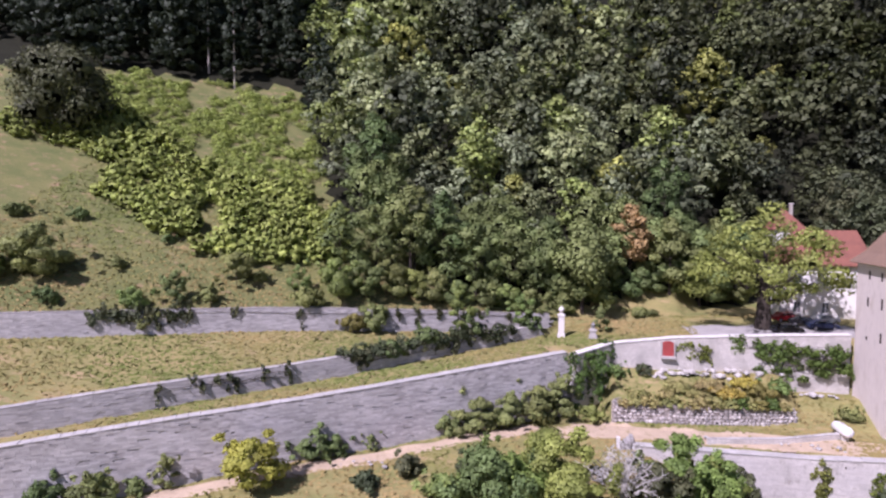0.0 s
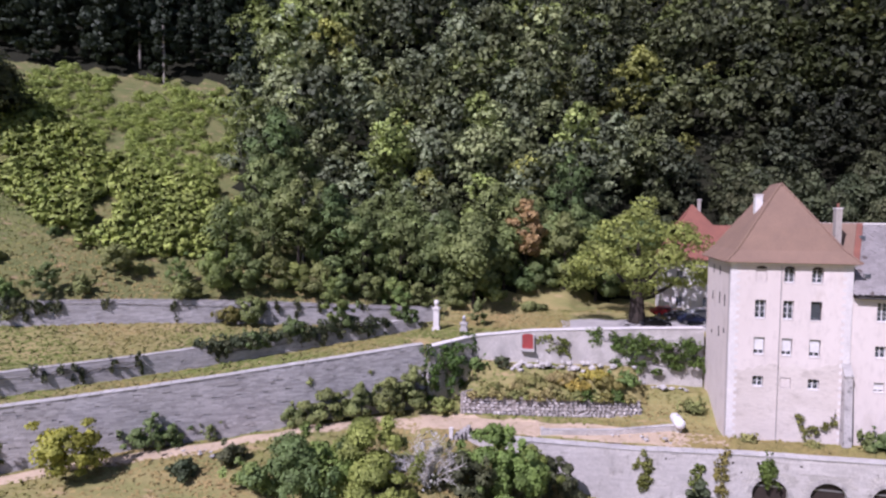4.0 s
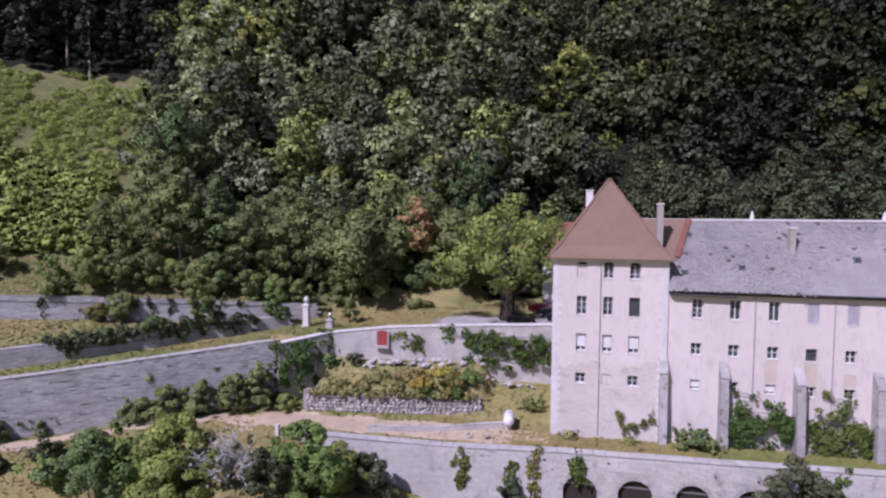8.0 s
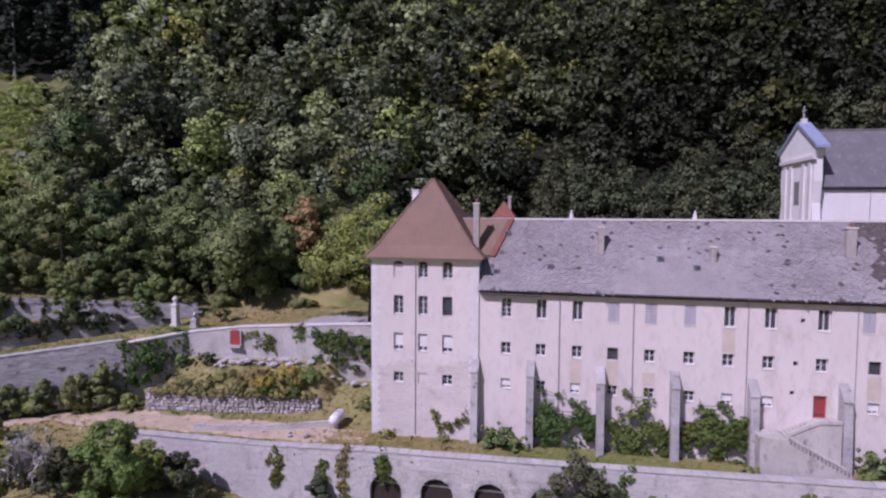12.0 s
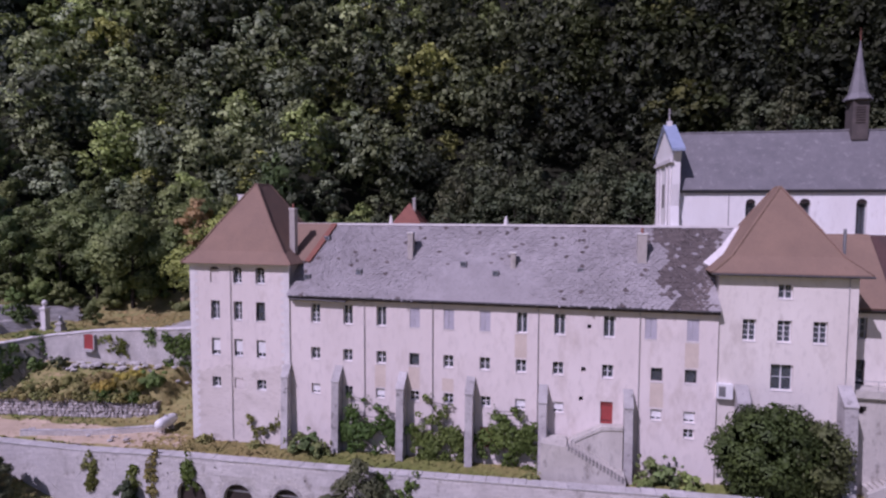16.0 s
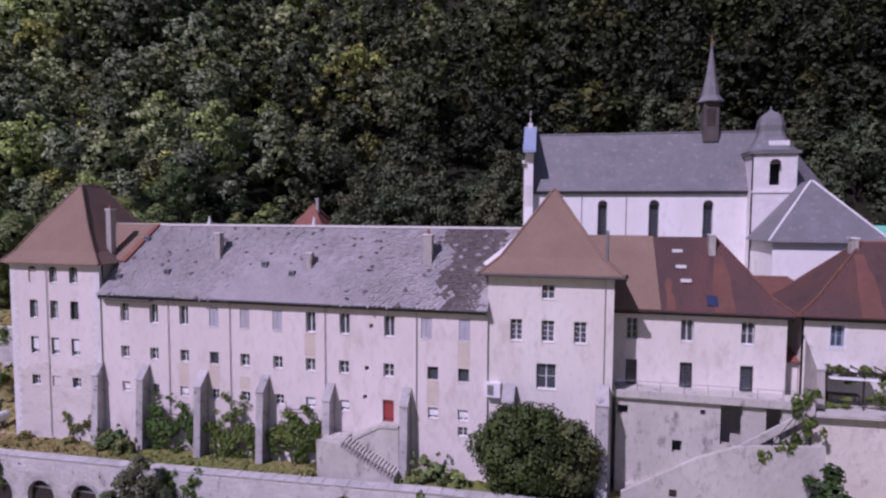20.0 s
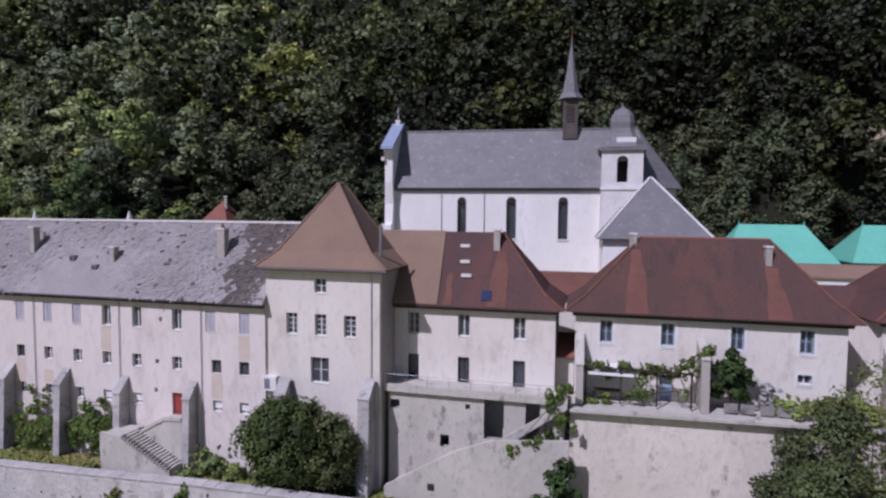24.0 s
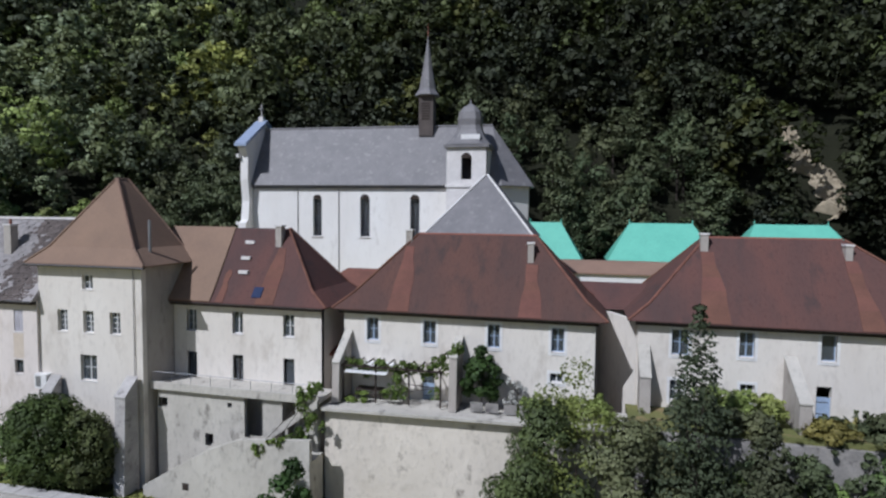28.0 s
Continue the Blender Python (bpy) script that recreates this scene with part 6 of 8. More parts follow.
for i in range(2):
    tree_proto(("pine", i), "pine", 17 + 2 * i, 3.6, 620, 0.5, LEAF_DARK, BARK, 0.22, 60 + i, low=0.12)
    tree_proto(("bush", i), "broad", 2.2, 1.5, 420, 0.2, LEAF, BARK, 0.07, 70 + i, low=0.05, n=9, fork=0.1)
    tree_proto(("scrub", i), "broad", 2.8, 2.1, 110, 0.22, LEAF_BRIGHT, BARK, 0.07, 80 + i, low=0.05, n=5, fork=0.1, core=0.7)
    tree_proto(("fern", i), "broad", 1.5, 1.9, 100, 0.22, LEAF_BRIGHT, BARK, 0.05, 90 + i, low=0.02, n=7, fork=0.1)


def tree(key, x, y, scale=1.0, turn=0.0, z=None, name="tree", label="leafy broadleaved tree at the wood's edge", category="tree", group="trees at the wood's edge", squash=1.0):
    crown, wood = PROTO[key][:2]
    root = new(name)
    root.empty_display_size = 0.3
    shared("trunk", wood, root, (0, 0, 0))
    shared("crown", crown, root, (0, 0, 0))
    root.location, root.rotation_euler, root.scale = (x, y, at_land(x, y) if z is None else z), (0, 0, turn), (scale, scale, scale * squash)
    return tagged(root, label, category, group)


SCAR = ((174.6, 173.9, 170.3, 168.0), (155.7, 159.6, 163.4, 166.8))


def in_wood(x, y):
    edge = np.interp(x, [-60, -45, -20, 0, 12, 22, 36, 60, 110, 128, 200], [96, 84, 90, 101, 106, 112, 122, 122, 126, 143, 148])
    pines = (y > 134 + 0.36 * (np.maximum(x, -170) + 90) + 2 * np.sin(x * 0.3)) & (x < -60)
    return ((x > -44 - 0.67 * (y - 84)) & (y > edge) & ~((np.abs(x - 33) < 6) & (y < 133)) & ~((np.abs(x + 1.5 - np.interp(y, [140, *SCAR[1]], [168, *SCAR[0]])) < 6.5) & (y > 141) & (y < 172))) | pines


def build_woods():
    rng = np.random.RandomState(11)
    spots = []
    y = 84.0
    while y < 250:
        gap = 6.0 if y < 150 else (7.2 if y < 205 else 9.5)
        span = 80 + 0.75 * y
        x = 50 - span * (1.45 if y > 120 else 1.0)
        while x < 70 + span:
            px, py = x + rng.uniform(-0.45, 0.45) * gap, y + rng.uniform(-0.45, 0.45) * gap
            if in_wood(px, py):
                spots.append((px, py, gap))
            x += gap
        y += gap * 0.92
    for _ in range(90):
        px, py = rng.uniform(112, 215), rng.uniform(140, 178)
        if in_wood(px, py):
            spots.append((px, py, 6.0))
    near = sorted(spots, key=lambda s: s[1] - np.interp(s[0], [-60, -20, 20, 60, 128, 200], [86, 88, 108, 122, 146, 148]) + (0 if -50 < s[0] < 150 else 40))[:115]
    near_set = set(near)
    for px, py, gap in near:
        # Western trees take the lighter leaf material, continuing the painted light of the slope.
        tree(("near", rng.randint(5)) if px < 22 else ("back", rng.randint(3)), px, py, rng.uniform(0.7, 1.25), rng.uniform(0, 6.28), squash=rng.uniform(0.9, 1.2))
    V, F, T, N = [], [], [], []
    k = 0
    for px, py, gap in spots:
        if (px, py, gap) in near_set:
            continue
        pine = py > 112 and px < -0.55 * (py - 20) - 14 + 12 * rng.rand()
        crown, wood, v, f, tone, nr = PROTO[("pine", rng.randint(2)) if pine else ("far" if py < 150 else "farther" if py < 205 else "farthest", rng.randint(5))]
        s = rng.choice([0.7, 0.9, 1.1, 1.4]) * rng.uniform(0.9, 1.12) * (1.25 if gap > 7 else 1.05)
        a = rng.uniform(0, 6.28)
        R = np.array([[math.cos(a), -math.sin(a), 0], [math.sin(a), math.cos(a), 0], [0, 0, rng.uniform(0.9, 1.2)]])
        V.append((v * s) @ R.T + np.array([px, py, at_land(px, py)]))
        N.append(nr @ R.T)
        F.append(f + k)
        k += len(v)
        # The interp over x paints the hillside's light: brighter west, darker east.
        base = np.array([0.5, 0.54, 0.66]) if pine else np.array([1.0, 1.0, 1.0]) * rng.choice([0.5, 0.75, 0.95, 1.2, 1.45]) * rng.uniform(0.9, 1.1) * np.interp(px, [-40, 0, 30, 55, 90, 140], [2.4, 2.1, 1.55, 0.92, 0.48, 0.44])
        u = rng.rand()
        if not pine:
            base = base * (np.array([1.7, 1.4, 0.8]) if u < 0.06 else np.array([1.25, 1.2, 0.75]) if u < 0.3 else np.array([1.0, 0.92, 1.05]) if u < 0.6 else np.array([1.1, 1.0, 0.92]))
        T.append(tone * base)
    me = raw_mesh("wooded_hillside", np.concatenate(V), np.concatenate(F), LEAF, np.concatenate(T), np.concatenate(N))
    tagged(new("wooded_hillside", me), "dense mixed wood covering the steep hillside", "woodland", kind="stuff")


build_woods()


# ---------------------------------------------------------------- plants that stand alone
def plant(name, x, y, lobes, quads, size, leaf, label, category="shrub", group="", seed=1, z=None, trunk=0.08, bark=None, h=2.0, r=1.5, stems=True, up=0.35, core=0.55, grid=2):
    """A shrub or tree of its own: woody stems and a crown of leaf clumps."""
    rng = np.random.RandomState(seed)
    root = new(name)
    root.empty_display_size = 0.3
    v, f, nr, cl = leaf_cloud(rng, lobes, quads, size, up=up, core=core, grid=grid)
    tone = np.repeat((0.8 + 0.4 * rng.rand(len(f))) * cl, 4)[:, None] * np.ones((1, 3))
    shared("crown", raw_mesh("crown", v, f, leaf, tone, nr), root, (0, 0, 0))
    if stems:
        bm = bmesh.new()
        limbs(bm, rng, h, r, trunk, 0.22, 7)
        shared("trunk", mesh_of("trunk", bm, bark or BARK), root, (0, 0, 0))
    root.location = (x, y, at_land(x, y) if z is None else z)
    return tagged(root, label, category, group)


def blob_lobes(seed, h, r, n=12, low=0.1):
    return broad_lobes(np.random.RandomState(seed), h, r, n, low)


# the spreading tree in the court, and its neighbours
plant("court_tree", 17.8, 89.6, umbrella_lobes(np.random.RandomState(4), 20.0, 11.0, 84), 9500, 0.21, LEAF_OAK, "large spreading tree with a dark forked trunk by the parked cars", "tree", seed=4, trunk=1.3, h=17, r=11, core=0.3)
plant("chestnut_tree", -8.2, 97.0, blob_lobes(5, 17.5, 6.5, 18, 0.05), 6500, 0.27, LEAF_MID, "broad pale-green tree above the lawn", "tree", seed=5, trunk=0.4, h=16, r=6)
plant("rust_coloured_tree", 0.2, 103.5, blob_lobes(6, 16.5, 3.6, 16, 0.3), 2300, 0.24, LEAF_ORANGE, "tree with dry rust-coloured leaves", "tree", seed=6, trunk=0.25, h=15, r=3.4)
plant("lone_tree", -111, 94, blob_lobes(7, 17.5, 10.5, 26, 0.02), 9500, 0.32, LEAF, "big round dark tree alone on the slope", "tree", seed=7, trunk=0.55, h=19, r=9)
plant("edge_tree", 7.0, 104.5, blob_lobes(8, 14, 5.5, 14, 0.05), 4200, 0.27, LEAF_MID, "leafy tree behind the lawn", "tree", seed=8, trunk=0.3, h=13, r=5)
plant("edge_tree", 12.5, 107, blob_lobes(9, 15, 5.5, 14, 0.05), 4200, 0.27, LEAF_MID, "leafy tree behind the lawn", "tree", seed=9, trunk=0.3, h=13, r=5)
for i, (x, y, s) in enumerate(((-47, 84, 1.0), (-41.5, 86, 0.95), (-36, 87.5, 1.15), (-31, 91, 1.2), (-26, 92.5, 1.1), (-20.5, 94.5, 1.15), (-15.5, 97, 1.0), (-3.5, 101.5, 0.9))):
    tree(("near", i % 5), x, y, s, i * 1.7, label="tall leafy tree above the terraces")
for x, y, h in ((-37.5, 92.0, 15), (-33.5, 90.5, 14), (-30.5, 93, 13)):
    t = thing("bare_stemmed_tree", (x, y, at_land(x, y)), "slim pale-stemmed tree with thin foliage", "tree", "pale-stemmed trees")
    z = at_land(x, y)
    bm = tube(bmesh.new(), (x, y, z - 0.5), (x + 0.3, y, z + h * 0.55), 0.2, 0.15)
    tube(bm, (x + 0.3, y, z + h * 0.55), (x - 0.2, y, z + h), 0.15, 0.05)
    for k in range(6):
        zz = z + h * (0.45 + 0.08 * k)
        tube(bm, (x + 0.2, y, zz), (x + 0.2 + 1.6 * math.cos(k * 2.4), y + 1.6 * math.sin(k * 2.4), zz + 1.3), 0.07, 0.02, 5)
    part("trunk", bm, PALE_BARK, t)
    rng = np.random.RandomState(int(h))
    v, f, nr, cl = leaf_cloud(rng, [(x + q[0], y + q[1], z + q[2], q[3], q[4]) for q in broad_lobes(rng, h + 1, 2.6, 12, 0.4)], 900, 0.24)
    child(new("crown", raw_mesh("crown", v, f, LEAF, 1.5 * np.ones((len(v), 3)), nr)), t)
# the tall pine with a bare pale stem at the wood's corner
for x, y, h, bare in ((-97, 132.5, 22, 11.0), (-106, 134.5, 20, 8.0)):
    z = at_land(x, y)
    t = thing("bare_stemmed_pine", (x, y, z), "tall pine with a bare pale lower trunk", "tree", "pines at the wood's corner")
    part("trunk", tube(tube(bmesh.new(), (x, y, z - 0.5), (x, y, z + bare + 2), 0.32, 0.26), (x, y, z + bare + 2), (x, y, z + h), 0.26, 0.05), PALE_BARK, t)
    rng = np.random.RandomState(int(h))
    lob = [(x + 1.8 * math.cos(i * 2.4) * (1 - i / 16), y + 1.8 * math.sin(i * 2.4) * (1 - i / 16), z + bare + (h - bare) * i / 13, 1.5 * (1 - i / 20), 0.7) for i in range(14)]
    v, f, nr, cl = leaf_cloud(rng, lob, 1100, 0.36)
    child(new("crown", raw_mesh("crown", v, f, LEAF_DARK, np.ones((len(v), 3)), nr)), t)


def stray_lobes(seed, h, r):
    """Loose sprays that break a bush's outline."""
    rng = np.random.RandomState(seed + 500)
    return [(r * rng.uniform(-1.25, 1.25), r * rng.uniform(-0.8, 0.8), h * rng.uniform(0.15, 1.12), r * rng.uniform(0.1, 0.22), r * rng.uniform(0.12, 0.3)) for _ in range(9)]


def bush(x, y, h, r, leaf=None, seed=0, label="leafy green bush on the terraces", z=None, quads=None, size=None, name="bush", group="bushes on the terraces", low=0.05):
    return plant(name, x, y, blob_lobes(seed + 30, h, r, 9, low) + stray_lobes(seed, h, r), quads or int(640 * max(1, r) ** 1.6), size or 0.10 + 0.02 * r, leaf or LEAF, label, "bush", group, seed=seed + 30, z=z, trunk=0.06, h=h, r=r)


for i, (x, y, h, r, m) in enumerate((
        (-85.5, 63.5, 7.5, 4.2, LEAF_MID), (-92, 61, 5, 4, LEAF_MID), (-80, 60.8, 2.2, 1.8, LEAF_MID), (-65.2, 67.8, 5.0, 2.0, LEAF_MID), (-59.5, 74.0, 5.6, 2.6, LEAF_MID), (-61.2, 69.9, 2.6, 1.7, LEAF_MID), (-70.2, 64.9, 2.6, 2.4, LEAF_BRIGHT),
        (-67.2, 64.6, 2.2, 1.6, LEAF_MID), (-50.6, 76.4, 5.0, 1.8, LEAF_BRIGHT), (-48.5, 75.6, 2.4, 2.4, LEAF_MID), (-45, 78.6, 7.0, 3.2, LEAF_BRIGHT), (-41.5, 80.5, 6.0, 3.0, LEAF_MID), (-38.5, 82.3, 6.5, 2.9, LEAF_MID), (-35, 83.5, 5.2, 2.6, LEAF_BRIGHT),
        (-31.5, 85.2, 5.5, 2.7, LEAF_MID), (-28, 86.5, 4.6, 2.4, LEAF_MID), (-24.5, 88.2, 5.2, 2.6, LEAF_MID), (-20.5, 90.2, 4.6, 2.4, LEAF_BRIGHT), (-16.5, 91.5, 4.6, 2.4, LEAF_MID), (-39.3, 77.7, 4.6, 2.2, LEAF_MID), (-41.6, 76.6, 3.0, 1.8, LEAF_YELLOW),
        (-25.6, 77.4, 8.6, 2.3, LEAF_BRIGHT), (-23.9, 77.9, 4.2, 2.0, LEAF_MID), (-17.2, 83.0, 6.4, 1.7, LEAF_BRIGHT), (-16.2, 83.4, 3.0, 1.8, LEAF_MID), (-5.7, 86.0, 4.0, 1.4, LEAF_MID), (-29.5, 73.3, 2.4, 2.2, LEAF_MID), (-33.8, 69.6, 2.3, 2.3, LEAF_MID),
        (-77, 70, 1.6, 1.4, LEAF_MID), (-74, 77.5, 1.4, 1.2, LEAF_MID), (-98, 72, 2.0, 2.0, LEAF_MID), (-57, 76.5, 1.6, 1.4, LEAF_MID), (-90, 76, 1.8, 1.6, LEAF_MID), (1.5, 98.5, 1.6, 2.4, LEAF_MID), (-11.5, 95.5, 3.0, 2.6, LEAF_MID))):
    bush(x, y, h, r, m, i)
for i, (x, y, h, r, m) in enumerate(((-37.6, 54.6, 3.6, 2.2, LEAF_MID), (-35.6, 55.9, 2.6, 1.5, LEAF_MID), (-32.2, 58.0, 1.9, 0.9, LEAF_MID), (-50.7, 46.9, 3.6, 1.3, LEAF_MID), (-55.7, 43.9, 3.2, 2.4, LEAF_MID), (-60, 41.5, 3.4, 2.6, LEAF_MID), (-53, 45.6, 2.0, 1.4, LEAF_MID), (-24.5, 62.6, 2.6, 1.5, LEAF_MID),
                                      (-20.6, 64.6, 4.4, 2.3, LEAF_MID), (-17.2, 66.6, 4.6, 2.4, LEAF_MID), (-13.8, 68.4, 5.0, 2.4, LEAF_MID), (-11.2, 69.4, 6.0, 2.2, LEAF_MID), (-22.6, 63.2, 3.2, 1.8, LEAF_MID))):
    bush(x, y, h, r, m, i + 50, "dense shrub at the foot of the long wall", group="shrubs at the wall's foot")
bush(-41.0, 47.2, 5.6, 3.1, LEAF_BROOM, 71, "yellow-green broom bush beside the track", group="shrubs in the lower meadow")
for i, (x, y, h, r, m, q) in enumerate(((-12.0, 54.2, 7.0, 4.2, LEAF_OAK, 3400), (-15.5, 52.5, 5.0, 3.2, LEAF_OAK, 1500), (0.8, 57.6, 6.6, 3.4, LEAF_OAK, 2600), (4.2, 58.4, 5.2, 2.8, LEAF_OAK, 1700), (7.2, 60.4, 4.4, 2.2, LEAF, 1200), (-1.8, 53.8, 4.6, 2.6, LEAF, 1300), (-20, 54.5, 2.6, 1.8, LEAF, 700), (-26.5, 53.4, 2.2, 1.5, LEAF, 600), (-30, 50.5, 1.8, 1.5, LEAF, 500), (-22, 50, 3.0, 2.2, LEAF_BRIGHT, 800), (-17.6, 50.0, 6.2, 4.0, LEAF_MID, 3000), (-9.5, 50.2, 5.6, 3.6, LEAF_OAK, 2600), (3.0, 55.2, 5.4, 3.2, LEAF_OAK, 2200))):
    bush(x, y, h, r, m, i + 80, "tall shrub in the lower meadow", quads=int(q * 2.2), size=0.15, group="shrubs in the lower meadow")
# the silvery leafless shrub
t = plant("silvery_shrub", -5.0, 53.2, blob_lobes(95, 5.6, 3.4, 12, 0.15), 130, 0.16, LEAF_GREY, "silver-grey half-dead shrub with bare twigs", "shrub", seed=95, trunk=0.09, h=5.4, r=3.4, bark=PALE_BARK, core=0.0)
rng = np.random.RandomState(96)
bm = bmesh.new()
for i in range(34):
    a, e = i * 2.4 + rng.uniform(-0.3, 0.3), rng.uniform(0.35, 1.45)
    way = Vector((math.cos(a) * math.cos(e), 0.7 * math.sin(a) * math.cos(e), math.sin(e)))
    tip = way * rng.uniform(3.6, 5.4)
    bend = way * 2.2 + Vector((0, 0, 0.5))
    tube(bm, (0, 0, 0.1), bend, 0.07, 0.045, 4)
    tube(bm, bend, tip, 0.045, 0.015, 4)
    for k in range(11):
        p = bend.lerp(tip, rng.uniform(0.0, 0.95))
        q = p + Vector(rng.uniform(-1.0, 1.0, 3)) * rng.uniform(0.5, 1.1) + way * 0.35
        q.z = max(q.z, 0.5)
        tube(bm, p, q, 0.035, 0.014, 4)
tagged(shared("bare_brushwood", mesh_of("bare_brushwood", bm, TWIG), t, t.location), "bleached bare brushwood", kind="stuff")

# big clipped bush by the pavilion, and shrubs along the foot of the wing
plant("round_bush", 81.6, 65.6, [(3.3 * math.cos(2.4 * k) * math.sqrt(1 - q * q) + 0.3 * math.sin(k * 1.7), 1.3 * math.sin(2.4 * k) * math.sqrt(1 - q * q), 4.4 + 3.4 * q + 0.25 * math.sin(k * 2.9), 1.15 + 0.3 * math.sin(k * 5.1), 1.1) for k, q in enumerate(np.linspace(-0.97, 0.97, 46))], 14000, 0.13, LEAF_DEEP, "big dense dark-green round bush before the pavilion", "bush", seed=41, trunk=0.2, h=7.5, r=4)
for i, (x, y, h, r, m) in enumerate(((38.3, 67.0, 2.0, 1.2, LEAF_MID), (39.9, 66.6, 2.2, 1.4, LEAF_MID), (41.0, 66.2, 1.6, 1.0, LEAF_MID), (33.2, 66.9, 0.9, 0.8, DRY_TUFT), (27.0, 67.2, 0.9, 1.0, DRY_TUFT), (72.6, 67.0, 2.6, 1.0, LEAF_MID), (73.8, 66.8, 2.0, 1.2, LEAF_MID), (75.6, 66.6, 1.6, 1.0, LEAF_BRIGHT), (71.9, 65.6, 1.0, 0.8, LEAF_BRIGHT), (62.0, 65.0, 0.9, 0.8, DRY_TUFT))):
    bush(x, y, h, r, m, i + 110, "low shrub at the foot of the plastered wall", group="shrubs at the foot of the wing")
plant("round_bush", 85.0, 66.0, [(2.3 * math.cos(2.4 * k) * math.sqrt(1 - q * q), 1.0 * math.sin(2.4 * k) * math.sqrt(1 - q * q), 3.9 + 2.9 * q + 0.25 * math.sin(k * 2.9), 1.0 + 0.3 * math.sin(k * 5.1), 0.95) for k, q in enumerate(np.linspace(-0.97, 0.97, 34))], 7000, 0.12, LEAF_GARDEN, "dense mid-green bush grown into the darker one", "bush", seed=43, trunk=0.15, h=6, r=3)
# trees in front of the low wall and under the east terraces
for i, (x, y, h, r, m, zb) in enumerate(((46.8, 61.6, 11.4, 3.0, LEAF, -13), (49.8, 61.2, 8.6, 2.2, LEAF, -13), (44.0, 61.0, 7.6, 2.0, LEAF, -13), (53.5, 61.4, 8.2, 2.0, LEAF_BRIGHT, -13), (21.4, 62.2, 6.0, 1.5, LEAF, -13), (104.7, 65.2, 12.2, 2.7, LEAF_DEEP, -10), (111.8, 67.2, 7.6, 1.7, LEAF_BRIGHT, -10), (114.6, 67.6, 7.2, 1.6, LEAF_BRIGHT, -10), (117.5, 67.0, 7.8, 2.0, LEAF, -10), (120.4, 66.2, 10.0, 2.8, LEAF, -10))):
    plant("young_tree", x, y, blob_lobes(i + 140, h, r, 14, 0.1), 3600, 0.14, m, "bushy young tree below the terrace wall", "tree", "trees below the walls", seed=i + 140, z=zb, trunk=0.13, h=h * 0.9, r=r)
for i, (x, y, h, r, m, q) in enumerate(((124.9, 66.0, 20.6, 3.4, LEAF_YELLOW, 800), (122.8, 66.2, 17.6, 5.0, LEAF_GARDEN, 7000), (128.2, 65.4, 17.0, 4.6, LEAF, 6000), (118.9, 65.8, 9.6, 3.0, LEAF, 2600), (134.5, 65.0, 13.0, 4.4, LEAF, 4500), (139.8, 64.6, 12.0, 4.4, LEAF_GARDEN, 4000), (137.0, 66.5, 12.0, 3.4, LEAF, 2600), (143.5, 66.0, 12.5, 4.2, LEAF, 3600))):
    plant("garden_tree", x, y, blob_lobes(i + 160, h, r, 16, 0.3 if i == 0 else 0.08), int(q * 2.6), 0.115, m, "leafy tree before the terrace houses", "tree", "trees before the terrace houses", seed=i + 160, z=-9.5, trunk=0.2, h=h * 0.93, r=r, core=0.45 if i else 0.0)
for i, (x, y, h, r) in enumerate(((132.2, 66.6, 23.2, 5.0), (143.6, 63.5, 23.5, 5.0), (136.6, 66.8, 16.2, 4.6))):
    tree_proto(("fir", i), "fir", h, r, 15000, 0.12, LEAF_FIR, BARK, 0.3, 180 + i, low=0.12)
    tree(("fir", i), x, y, 1.0, 0.4 * i, z=-9.5, name="fir_tree", label="tall blue-green fir before the terrace house", group="firs before the terrace houses")
plant("terrace_bush", 117.5, 71.8, [(0.8 * a, 0.5 * b, c, d * 0.9, e) for a, b, c, d, e in blob_lobes(190, 5.2, 1.9, 12, 0.1)], 2200, 0.15, LEAF_DEEP, "dense dark bush on the garden terrace", "bush", seed=190, z=4.1, trunk=0.1, h=4.6, r=1.6)
for i, (x, y, h, r, m) in enumerate(((121.5, 71.4, 1.3, 1.2, LEAF_BRIGHT), (124, 71.2, 1.5, 1.4, LEAF_BRIGHT), (120.3, 72.3, 2.4, 0.9, LEAF_GREY), (126.4, 71.4, 1.6, 1.4, LEAF_BRIGHT), (135.5, 73.4, 2.4, 2.0, LEAF_BRIGHT), (138.2, 73.2, 2.2, 1.8, LEAF_BRIGHT), (142.6, 73.2, 1.0, 1.2, LEAF), (145.2, 73.0, 1.2, 1.4, LEAF), (148, 72.8, 1.4, 1.6, LEAF), (141.8, 71.6, 1.2, 1.4, LEAF_YELLOW), (132.5, 72.6, 1.6, 1.4, LEAF))):
    bush(x, y, h, r, m, i + 200, "low garden shrub by the terrace house", z=4.1 if x < 128.6 else 4.3, group="shrubs in the terrace gardens")


